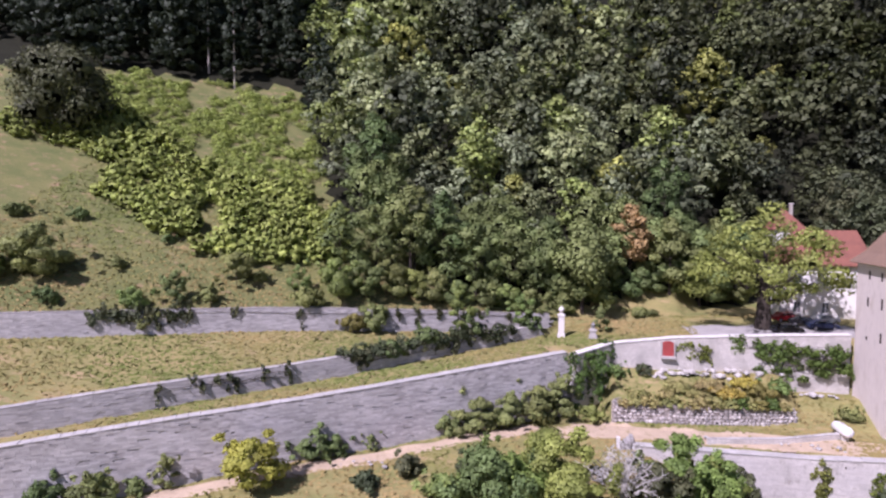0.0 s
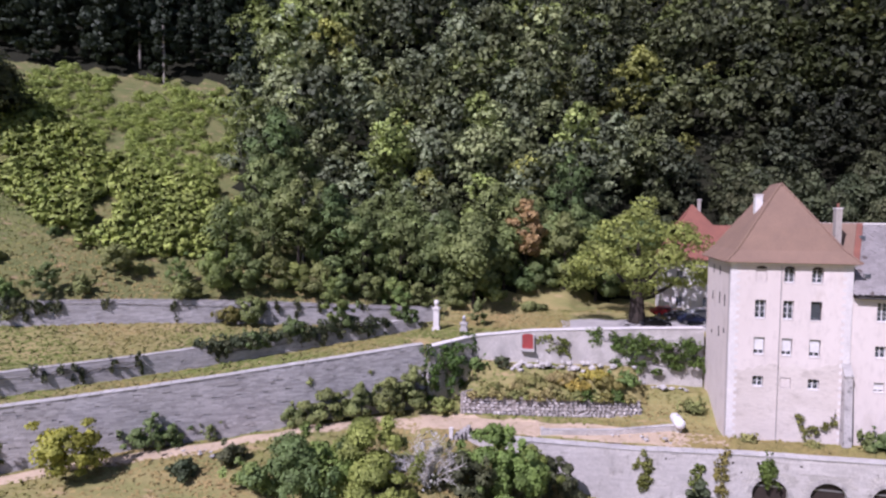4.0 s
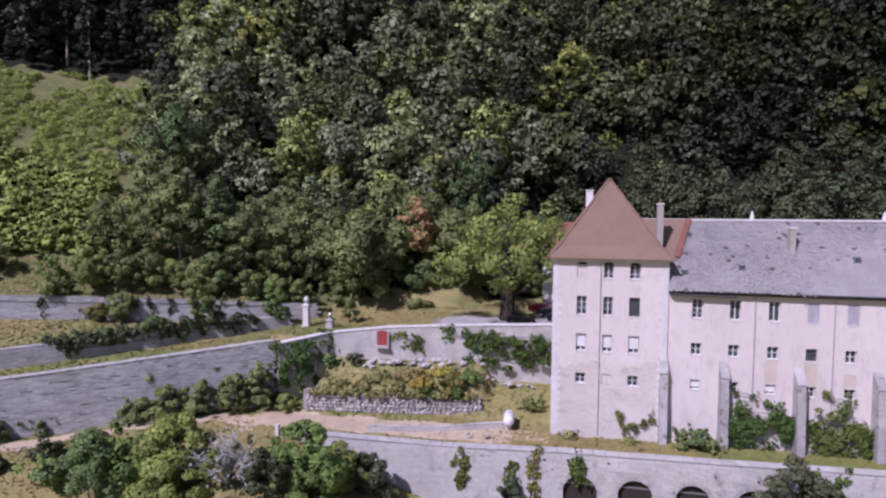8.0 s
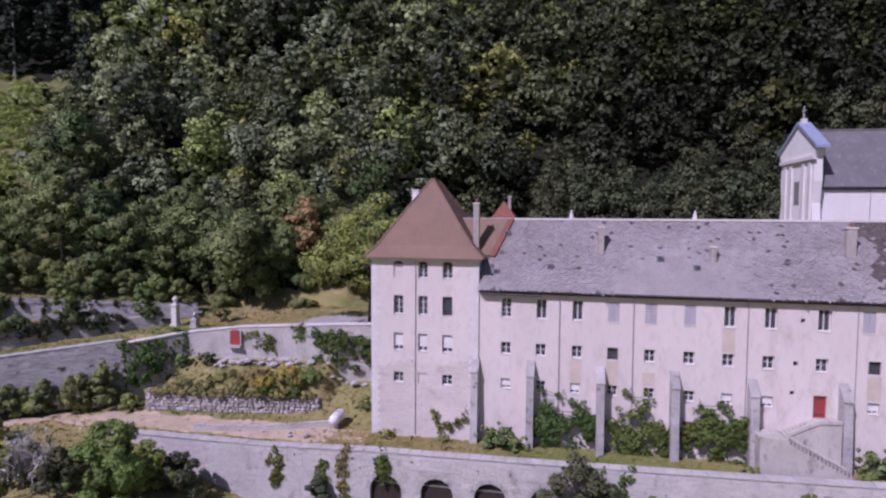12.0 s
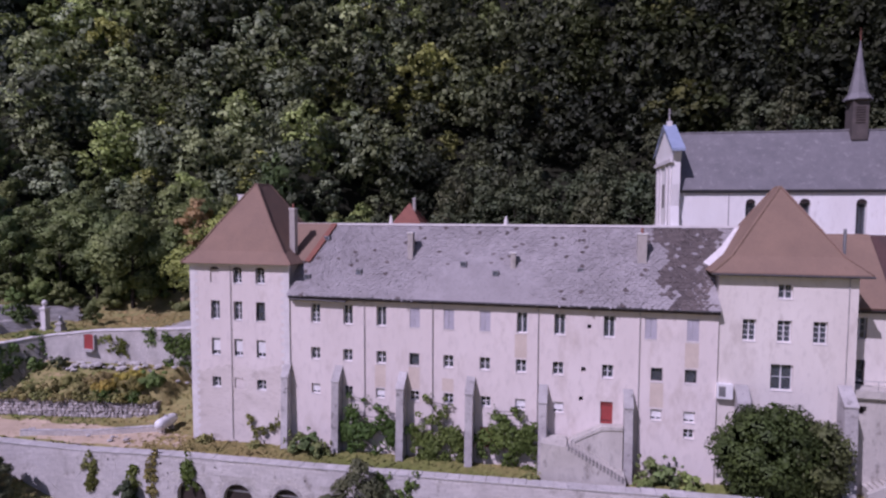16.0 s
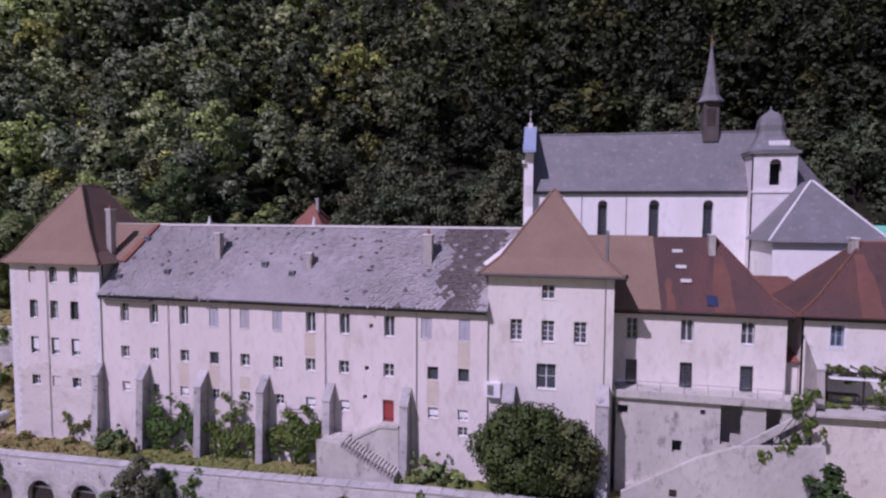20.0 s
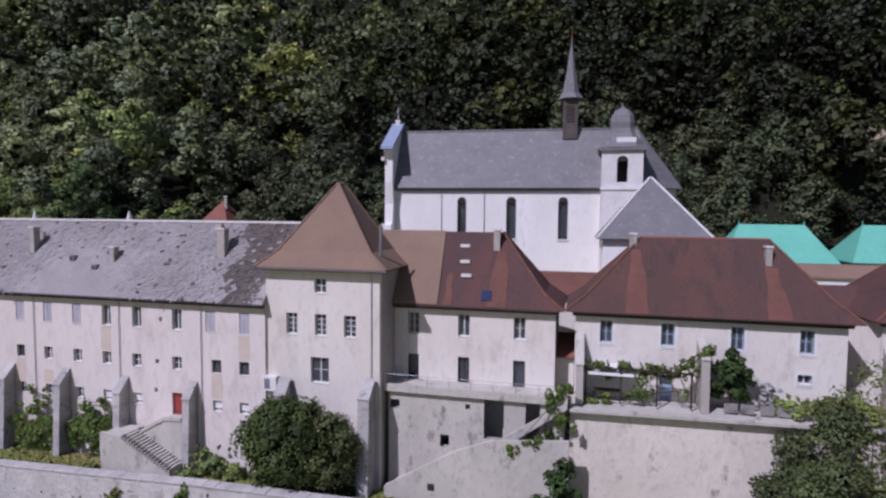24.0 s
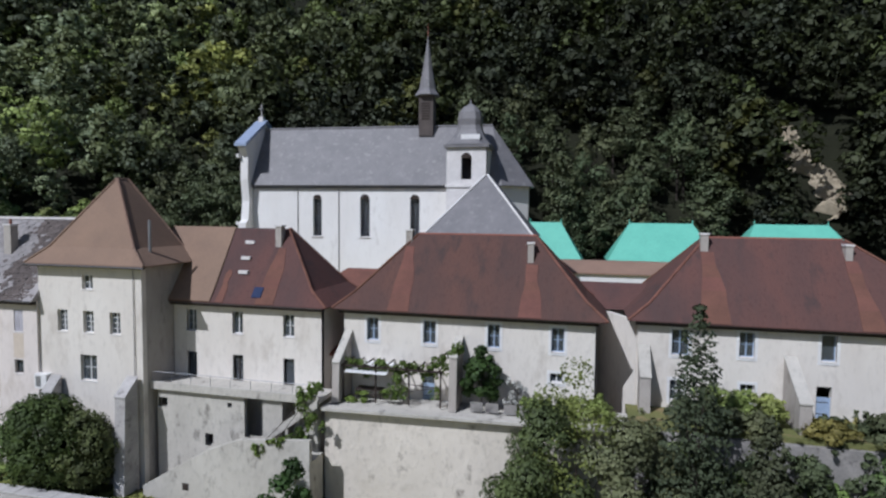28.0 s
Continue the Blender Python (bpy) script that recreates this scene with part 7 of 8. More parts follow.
def creeper(name, lobes, quads, size, leaf, label, stems=(), seed=1):
    """A climber on a wall: flat lobes (x, y, z, rx, rz) of leaves and its stems."""
    rng = np.random.RandomState(seed)
    c = thing(name, lobes[0][:3], label, "climbing plant", "climbers on the walls")
    tufts = [(x + rng.normal(scale=0.55 * a), y, z + rng.normal(scale=0.6 * b) - 0.15 * b, a * rng.uniform(0.35, 0.75), b * rng.uniform(0.35, 0.85)) for x, y, z, a, b in lobes for _ in range(5)]
    v, f, nr, cl = leaf_cloud(rng, tufts, quads, size, flat=0.2, up=0.1, thin=0.55)
    tone = np.repeat((0.8 + 0.4 * rng.rand(len(f))) * cl, 4)[:, None] * np.ones((1, 3))
    child(new("leaves", raw_mesh("leaves", v, f, leaf, tone, nr)), c)
    ring = [(0.035 * math.cos(k * 1.257), 0.025 * math.sin(k * 1.257)) for k in range(5)]
    part("stem", loft(bmesh.new(), [[(q[0] + u, q[1] + w, q[2] + w) for u, w in ring] for q in lobes]), BARK, c)
    return c


def patch(seed, x0, x1, z0, z1, y, n, r0, r1):
    rng = np.random.RandomState(seed)
    return [(rng.uniform(x0, x1), y(rng.uniform(x0, x1)) if callable(y) else y, rng.uniform(z0, z1), rng.uniform(r0, r1), rng.uniform(r0, r1) * 0.9) for _ in range(n)]


creeper("grape_vine", patch(1, 43.0, 48.5, -4.2, -0.2, 67.5, 26, 0.6, 1.0) + [(43.4, 67.9, 1.2, 0.35, 0.4), (45.2, 67.9, 0.9, 0.4, 0.4), (46.4, 67.9, 0.2, 0.5, 0.4)], 5000, 0.13, LEAF_VINE, "thick green vine on the plaster between two buttresses", seed=1)
creeper("grape_vine", patch(2, 49.9, 55.4, -4.3, 0.2, 67.5, 27, 0.6, 1.0) + [(51.8, 67.9, 1.3, 0.5, 0.6), (53.8, 67.9, 1.0, 0.5, 0.6)], 5200, 0.13, LEAF_VINE, "thick green vine on the plaster between two buttresses", seed=2)
creeper("grape_vine", patch(3, 56.9, 62.4, -4.2, 0.2, 67.5, 27, 0.6, 1.0) + [(60.5, 67.9, 0.9, 0.6, 0.5), (58.3, 67.9, 0.8, 0.4, 0.4)], 5200, 0.13, LEAF_VINE, "thick green vine on the plaster between two buttresses", seed=3)
creeper("young_vine", [(32.2, 67.8, -2.0, 0.45, 0.5), (32.6, 67.8, -3.3, 0.4, 0.9), (33.6, 67.8, -3.2, 0.5, 0.3), (34.6, 67.8, -2.9, 0.5, 0.3), (35.4, 67.8, -2.4, 0.35, 0.4), (35.5, 67.8, -1.2, 0.15, 0.9)], 420, 0.14, LEAF_YELLOW, "thin yellow-green vine at the tower's foot", seed=4)
yw = lambda x: 76.9 + 0.085 * (x + 4.4) - 0.35
creeper("wall_vine", patch(5, 4.6, 8.8, 1.0, 3.4, yw, 12, 0.4, 0.8), 1100, 0.16, LEAF_VINE, "green creeper spilling over the yard wall", seed=5)
creeper("wall_vine", patch(6, 10.4, 24.2, -0.2, 3.4, yw, 60, 0.6, 1.1) + patch(16, 10.8, 12.6, 2.6, 5.0, yw, 6, 0.5, 0.8), 7500, 0.16, LEAF_VINE, "green creeper spilling over the yard wall", seed=6)
creeper("wall_ivy", [(-10.2 + 0.55 * k + 0.5 * (k % 2), 71.4 + 0.5 * k, 2.2 - 1.5 * ((k * 7) % 5) * 0.8, 1.0, 1.0) for k in range(12)] + patch(17, -10.5, -5.5, -4.5, 2.0, lambda x: 72.0 + 0.95 * (x + 9.6) - 0.5, 22, 0.7, 1.1), 5200, 0.17, LEAF_VINE, "dense green ivy where the long wall ends", seed=7)
ym = lambda x: float(mid_line(x)) - 0.15
creeper("hanging_ivy", [(x, ym(x), float(mid_top(x)) - q, 0.5, 0.7) for x, q in ((-52.6, 0.5), (-51.8, 1.0), (-50.6, 0.3), (-49.5, 0.6), (-48.8, 1.3), (-46.4, 0.5), (-44.2, 0.5), (-43.8, 1.2), (-55.5, 0.6))], 900, 0.18, LEAF, "ivy hanging from the terrace wall", seed=8)
creeper("hanging_ivy", [(x, ym(x), float(mid_top(x)) + 0.2 - q, 0.9, 0.8) for x, q in ((-37.5, 0.3), (-36, 0.5), (-34, 0.1), (-32, 0.4), (-30, 0.1), (-28, 0.6), (-26, 0.2), (-24, 0.5), (-22, 0.3), (-20.4, 0.6), (-36.8, 1.2), (-26.5, 1.2))], 2300, 0.2, LEAF, "ivy hanging from the terrace wall", seed=9)
creeper("hanging_ivy", [(x, float(mid_line(x)) + 0.1, float(mid_top(x)) + 0.5 + 0.3 * math.sin(x * 2.1), 1.2, 0.8) for x in np.arange(-38.5, -18.5, 0.9)], 5200, 0.17, LEAF, "thick ivy bushing over the terrace wall", seed=11)
yu = lambda x: float(up_line(x)) - 0.15
creeper("hanging_ivy", [(x, yu(x), float(up_top(x)) - q, 0.6, 0.9) for x, q in ((-72, 0.2), (-70.6, 0.4), (-69.2, 0.8), (-67, 0.4), (-65.8, 1.0), (-64.6, 0.3), (-62.5, 0.4), (-57, 0.3), (-48.8, 0.8), (-37.5, 0.6), (-35.8, 0.4), (-33, 0.6), (-30, 0.2), (-27, 0.5), (-24, 0.3), (-20, 0.4))], 2200, 0.2, LEAF, "ivy hanging from the upper terrace wall", seed=10)
creeper("hanging_ivy", [(x, yu(x), float(up_top(x)) + 0.1 - 0.5 * abs(math.sin(x * 1.3)), 0.9, 0.9) for x in np.arange(-73.5, -61.5, 0.8)], 2600, 0.18, LEAF, "ivy hanging from the upper terrace wall", seed=12)
for i, (x, z0, z1) in enumerate(((23.6, -11, -5.2), (21.3, -11, -6.6), (27.9, -7.2, -5.4), (16.0, -9, -6.2), (48.5, -9, -4.6), (51, -9, -4.8), (66, -9, -5.0), (73, -8, -4.4))):
    creeper("wall_creeper", [(x + 0.3 * math.sin(k * 2.1), LOW_Y - 0.15, z0 + (z1 - z0) * k / 7, 0.55, 0.6) for k in range(8)], 620, 0.15, LEAF_YELLOW if i % 3 == 0 else LEAF_VINE, "creeper hanging on the arched wall", seed=20 + i)
creeper("pergola_vine", [(106.6 + 0.62 * k, 71.4, 7.0 + 0.35 * math.sin(k * 1.7), 0.55, 0.4) for k in range(13)] + [(114.6, 71.3, 7.8, 0.6, 0.6), (115.4, 71.3, 8.9, 0.7, 0.5), (110.8, 71.2, 5.8, 0.6, 0.8), (113.9, 71.3, 5.6, 0.4, 1.0), (110.2, 71.2, 4.8, 0.7, 0.6), (107.2, 71.2, 4.5, 0.8, 0.3)], 1900, 0.15, LEAF_VINE, "vine trained over the pergola", seed=31)
creeper("stair_ivy", [(103.6, 68.9, 4.2, 0.7, 0.8), (104.1, 68.8, 3.0, 0.7, 0.8), (103.4, 68.8, 1.8, 0.8, 0.8), (102.3, 67.2, 1.7, 0.5, 0.3), (104.4, 69.2, 5.2, 0.6, 0.6), (100.6, 67.2, 0.9, 0.4, 0.5)], 900, 0.16, LEAF_VINE, "ivy growing over the stair", seed=32)


def thicket(name, spots, keys, label, category, lift=1.0):
    """Shrubs that grow into one another, as one mesh."""
    rng = np.random.RandomState(len(spots))
    V, F, T, N, k = [], [], [], [], 0
    mat = None
    for x, y, s in spots:
        crown, wood, v, f, tone, nr = PROTO[keys[rng.randint(len(keys))]]
        mat = crown.materials[0]
        a = rng.uniform(0, 6.28)
        R = np.array([[math.cos(a), -math.sin(a), 0], [math.sin(a), math.cos(a), 0], [0, 0, rng.uniform(0.8, 1.2) * lift]])
        V.append((v * s) @ R.T + np.array([x, y, at_land(x, y)]))
        F.append(f + k)
        N.append(nr @ R.T)
        T.append(tone * rng.uniform(1.05, 1.6) * np.array([1.12, 1.0, 0.85]))
        k += len(v)
    me = raw_mesh(name, np.concatenate(V), np.concatenate(F), mat, np.concatenate(T), np.concatenate(N))
    tagged(new(name, me), label, category, kind="stuff")


rng = np.random.RandomState(77)
spots, low_spots = [], []
for _ in range(7000):
    x, y = rng.uniform(-122, -40), rng.uniform(72, 136)
    n = math.sin(x * 0.21 + 1.0) * math.sin(y * 0.17) + 0.5 * math.sin(x * 0.5 + y * 0.4)
    low_edge = np.interp(x, [-110, -92, -68, -55, -44], [88, 82, 77, 80, 84])
    bare = (x < -84 and 79 < y < 90 and n < 0.35) or (-104 < x < -94 and 124 < y < 130)
    if y < low_edge or bare or in_wood(x, y):
        continue
    if y < low_edge + 20 and n > -0.8:
        spots.append((x, y, rng.uniform(0.6, 1.3)))
    elif n > -0.85:
        low_spots.append((x, y, rng.uniform(0.45, 0.95)))
thicket("scrub_thicket", spots[:820], [("scrub", 0), ("scrub", 1)], "bright green thicket of young shrubs on the slope", "scrub")
thicket("bracken", low_spots[:980], [("fern", 0), ("fern", 1)], "dull green bracken and brambles on the upper slope", "scrub")


def grass():
    """Tufts of dry and green blades over the meadow, the terraces and the verges."""
    rng = np.random.RandomState(21)
    n = 50000
    x, y = rng.uniform(-100, 27, n), rng.uniform(40, 100, n)
    x2, y2 = rng.uniform(18, 92, 12000), rng.uniform(64.4, 67.9, 12000)
    x, y = np.concatenate([x, x2]), np.concatenate([y, y2])
    on_road = ((x > -9) & (x < 21) & (y > 64.5) & (y < 69.0) & (rng.rand(len(x)) < 0.93)) | ((x >= 21) & (x < 25) & (y > 65.6) & (y < 67.6) & (rng.rand(len(x)) < 0.7)) | ((x < -8) & (np.abs(y - (big_line(x) - 2.6)) < 1.3)) | ((x > 8) & (x < 30) & (y > 82) & (y < 97)) | ((x > -6) & (x < 26) & (np.abs(y - 77.5 - 0.085 * x) < 1.2))
    soft_edge = (y - 40) / 9 + 0.35 * np.sin(x * 0.4) > rng.rand(len(x)) * 1.2
    keep = soft_edge & ~on_road & ~in_wood(x, y) & ~((x > 24.4) & (y > 67.9)) & ~((np.abs(x - 67) < 5) & (y > 64.8))
    x, y = x[keep], y[keep]
    n = len(x)
    z = land(x, y)
    h = (0.05 + 0.13 * rng.rand(n)) * np.where(rng.rand(n) < 0.06, 1.8, 1) * np.where((x > 18) & (y < 68), 1.5, 1)
    V = []
    for k in range(2):
        a = rng.uniform(-1.2, 1.2, n)
        w = 0.12 + 0.2 * rng.rand(n)
        dx, dy = np.cos(a) * w, np.sin(a) * w
        lx, ly = rng.normal(scale=0.08, size=n), rng.normal(scale=0.08, size=n)
        V.append(np.stack([np.stack([x - dx, y - dy, z - 0.04], 1), np.stack([x + dx, y + dy, z - 0.04], 1), np.stack([x + dx * 0.7 + lx, y + dy * 0.7 + ly, z + h], 1), np.stack([x - dx * 0.5 + lx, y - dy * 0.5 + ly, z + h * 0.8], 1)], 1))
    v = np.stack(V, 1).reshape(-1, 3)
    green = np.clip(0.5 + 0.9 * np.sin(x * 0.11 + 2) * np.sin(y * 0.19 + x * 0.05) + 0.15 * rng.normal(size=n), 0, 1)
    green = np.where((x > 20), 0.2 + 0.6 * green, green)
    tone = np.stack([0.95 - 0.42 * green, 0.86 - 0.14 * green, 0.8 - 0.35 * green], 1) * (0.88 + 0.24 * rng.rand(n))[:, None]
    me = raw_mesh("meadow_grass", v, np.arange(len(v)).reshape(-1, 4), STRAW, np.repeat(tone, 8, 0), np.tile(np.array([[-0.15, -0.35, 0.92]]), (len(v), 1)))
    tagged(new("meadow_grass", me), "dry straw-yellow and green meadow grass", "grass", kind="stuff")


grass()


# ---------------------------------------------------------------- tracks and yard
def ribbon(name, line, width, mat, label, lift=0.06, step_m=0.6):
    """A strip of road laid on the land along a line of points, with a wavering edge."""
    pts = []
    for (x0, y0), (x1, y1) in zip(line, line[1:]):
        n = max(1, int(math.hypot(x1 - x0, y1 - y0) / step_m))
        pts += [(x0 + (x1 - x0) * i / n, y0 + (y1 - y0) * i / n) for i in range(n)]
    pts.append(line[-1])
    p = np.array(pts)
    d = np.gradient(p, axis=0)
    d /= np.linalg.norm(d, axis=1)[:, None]
    nrm = np.stack([-d[:, 1], d[:, 0]], 1)
    rows = 9
    V = []
    for j in range(rows):
        t = j / (rows - 1) * 2 - 1
        wob = 0.25 * np.sin(np.arange(len(p)) * 0.55 + 3 * t) * abs(t)
        q = p + nrm * (t * width / 2 + wob)[:, None]
        V.append(np.stack([q[:, 0], q[:, 1], land(q[:, 0], q[:, 1]) + lift * (1 - 0.9 * abs(t) ** 3)], 1))
    v = np.concatenate(V)
    m = len(p)
    i = (np.arange(rows - 1)[:, None] * m + np.arange(m - 1)[None]).ravel()
    f = np.stack([i, i + 1, i + m + 1, i + m], 1)
    me = raw_mesh(name, v, f, mat)
    return tagged(new(name, me), label, "track", kind="structure")


ribbon("dirt_track", [(x, float(big_line(x)) - 2.9) for x in range(-75, -14, 3)] + [(-12, 66.3), (-8, 66.6), (-2, 66.7), (6, 66.9), (14, 67.6), (19, 68.4)], 2.6, DIRT, "pale dry dirt track below the walls")
ribbon("dirt_road", [(-10, 66.6), (0, 66.7), (8, 66.8), (15, 67.0), (21, 66.9), (25, 66.5)], 4.6, DIRT, "pale dirt road before the bastion", lift=0.09)
ribbon("gravel_yard", [(7, 87), (15, 87.6), (30, 88.6)], 9.0, GRAVEL, "pale gravel parking yard", lift=0.07)


# ---------------------------------------------------------------- gate, tank, cars
def gate_pillar(x, y, h, kind):
    z = at_land(x, y)
    g = thing("gate_pillar", (x, y, z), "white stone gate pillar with a ball on top" if kind else "stone gate pillar with a lantern", "pillar", "gate pillars")
    w = 0.55
    mat = QUOIN if kind else STONE
    part("base", boxes((x - w, x + w, y - w, y + w, z - 0.5, z + 0.5)), mat, g)
    part("shaft", boxes((x - 0.42, x + 0.42, y - 0.42, y + 0.42, z + 0.5, z + h - 1.0)), mat, g)
    part("cap", boxes((x - w, x + w, y - w, y + w, z + h - 1.0, z + h - 0.8), (x - 0.3, x + 0.3, y - 0.3, y + 0.3, z + h - 0.8, z + h - 0.6)), mat, g)
    if kind:
        part("urn", revolve(bmesh.new(), [(0.1, 0), (0.22, 0.1), (0.42, 0.45), (0.38, 0.72), (0.15, 0.95), (0.05, 1.0)], (x, y, z + h - 0.6), 12), QUOIN, g, smooth=True)
    else:
        part("lantern", revolve(bmesh.new(), [(0.08, 0), (0.26, 0.1), (0.3, 0.5), (0.12, 0.75), (0.03, 0.9)], (x, y, z + h - 0.6), 6), METAL, g)


gate_pillar(-11.4, 83.2, 4.2, 1)
gate_pillar(-6.9, 81.6, 2.1, 0)


def gas_tank():
    x, y, z = 20.3, 69.6, -4.1
    g = thing("gas_tank", (x, y, -5.0), "white gas tank lying on the grass beside the tower", "gas tank")
    prof = [(0.05, -1.6), (0.35, -1.53), (0.56, -1.33), (0.62, -1.05), (0.62, 1.05), (0.56, 1.33), (0.35, 1.53), (0.05, 1.6)]
    me = mesh_of("shell", revolve(bmesh.new(), prof, (0, 0, 0), 20), WHITE_PAINT)
    for p in me.polygons:
        p.use_smooth = True
    s = shared("shell", me, g, (x, y, z))
    s.rotation_euler = (radians(88), 0, radians(4))
    for k in (-0.7, 0.7):
        part("foot", boxes((x - 0.35, x + 0.35, y + k - 0.1, y + k + 0.1, -5.4, -4.55)), CONCRETE, g)
    part("valve_cover", revolve(bmesh.new(), [(0.18, 0), (0.18, 0.14), (0.05, 0.18)], (x, y, z + 0.58), 10), GREY_PAINT, g)


gas_tank()


def car(x, y, turn, paint, label):
    c = new("parked_car")
    prof = [(-2.1, 0.35), (-2.15, 0.75), (-1.95, 0.95), (-1.5, 1.0), (-0.95, 1.42), (0.55, 1.45), (1.15, 1.0), (1.95, 0.85), (2.12, 0.6), (2.1, 0.35)]
    bm = bmesh.new()
    rows = []
    for yy, k, dz in ((-0.84, 0.97, -0.04), (-0.6, 1.0, 0.0), (0.6, 1.0, 0.0), (0.84, 0.97, -0.04)):
        rows.append([(px * k, yy, pz + (dz if pz > 0.5 else 0)) for px, pz in prof])
    loft(bm, rows)
    shared("body", mesh_of("body", bm, paint), c, (0, 0, 0))
    gl = [(-1.42, 1.02), (-0.95, 1.37), (0.52, 1.40), (1.02, 1.03)]
    for s in (-1, 1):
        shared("side_window", mesh_of("side_window", prism(bmesh.new(), [(a, s * 0.835, b) for a, b in gl], (0, s * 0.015, 0)), GLASS), c, (0, 0, 0))
    shared("windscreen", mesh_of("windscreen", prism(bmesh.new(), [(0.62, -0.58, 1.43), (1.12, -0.62, 1.05), (1.12, 0.62, 1.05), (0.62, 0.58, 1.43)], (0.02, 0, 0.02)), GLASS), c, (0, 0, 0))
    for a in (-1.3, 1.3):
        for s in (-0.78, 0.78):
            w = shared("wheel", mesh_of("wheel", tube(bmesh.new(), (0, -0.1, 0), (0, 0.1, 0), 0.31, sides=14), RUBBER), c, (a, s, 0.31))
            shared("rim", mesh_of("rim", tube(bmesh.new(), (0, -0.11, 0), (0, 0.11, 0), 0.19, sides=10), METAL), w, (0, 0, 0))
    for s in (-0.55, 0.55):
        shared("headlight", mesh_of("headlight", boxes((2.06, 2.13, s - 0.16, s + 0.16, 0.62, 0.76)), WHITE_PAINT), c, (0, 0, 0))
    c.location, c.rotation_euler = (x, y, at_land(x, y) + 0.06), (0, 0, radians(turn))
    tagged(c, label, "car", "parked cars")


car(20.0, 86.6, 12, CAR_BLACK, "black car parked in the shade of the tree")
car(25.6, 89.6, 8, CAR_BLUE, "dark blue car parked by the tower")
car(24.0, 91.6, -10, CAR_BLACK, "dark car parked behind the blue one")
car(22.6, 95.0, 15, CAR_RED, "red car parked at the back of the yard")
car(27.4, 93.6, 20, CAR_WHITE, "white car parked at the back of the yard")


def yard_door():
    d = thing("yard_door", (2.6, 77.0, 1.6), "faded red arched door in the yard wall", "door", kind="structure")
    x0, x1, y = 1.9, 3.35, 76.95
    for xa in (x0 - 0.16, x1):
        part("jamb", boxes((xa, xa + 0.16, y - 0.1, y + 0.4, 1.2, 3.5)), STONE, d)
    bm = bmesh.new()
    m, r = (x0 + x1) / 2, (x1 - x0) / 2
    prism(bm, [(x0, y - 0.06, 1.6), (x1, y - 0.06, 1.6), (x1, y - 0.06, 3.3)] + [(m + r * math.cos(math.pi * i / 8), y - 0.06, 3.3 + 0.42 * r * math.sin(math.pi * i / 8)) for i in range(1, 8)] + [(x0, y - 0.06, 3.3)], (0, 0.12, 0))
    part("door", bm, RED_PAINT, d)
    part("threshold", boxes((x0 - 0.2, x1 + 0.2, y - 0.5, y + 0.1, 1.3, 1.6)), STONE, d)


yard_door()


def rubble_heap(name, x, y, r, n, label, seed, mat=None, big=1.0):
    rng = random.Random(seed)
    h = thing(name, (x, y, at_land(x, y)), label, "rubble")
    for i in range(n):
        px, py = x + rng.uniform(-r, r) * 1.6, y + rng.uniform(-0.6, 0.5)
        s = rng.choice((0.16, 0.22, 0.3, 0.42, 0.62)) * rng.uniform(0.85, 1.15) * big
        bm = bmesh.new()
        bmesh.ops.create_icosphere(bm, subdivisions=1, radius=s)
        for v in bm.verts:
            v.co *= rng.uniform(0.75, 1.15)
            v.co.z *= 0.55
        bmesh.ops.translate(bm, vec=(px, py, at_land(px, py) + s * 0.25 + rng.uniform(0, 0.5)), verts=bm.verts)
        part("boulder", bm, mat or STONE, h)


rubble_heap("rubble_heap", 3.0, 75.8, 2.6, 34, "heap of pale rubble below the red door", 4, RUBBLE_PALE)
rubble_heap("rubble_heap", 9.5, 76.2, 2.8, 24, "pale fallen stones at the foot of the wall", 5, RUBBLE_PALE)
rubble_heap("rubble_heap", 18.0, 76.6, 3.0, 14, "pale fallen stones at the foot of the wall", 6)
rubble_heap("kerb_stones", 12.0, 66.0, 4.5, 22, "row of rough stones along the dirt road", 7, STONE, 0.5)
rubble_heap("kerb_stones", -28.5, 54.6, 4.0, 16, "rough stones edging the track", 8, STONE, 0.6)


def post_steps():
    p = thing("stone_post", (-4.6, 62.4, at_land(-4.6, 62.4)), "pale stone posts and steps beside the road", "post")
    z = at_land(-4.6, 62.4)
    part("post", boxes((-4.9, -4.5, 62.2, 62.6, z - 0.4, z + 1.3)), QUOIN, p)
    for i in range(4):
        part("step", boxes((-4.4 + 0.35 * i, -4.0 + 0.35 * i, 62.4 + 0.4 * i, 63.9 + 0.4 * i, z - 0.4, z + 0.35 + 0.14 * i)), STONE, p)


post_steps()


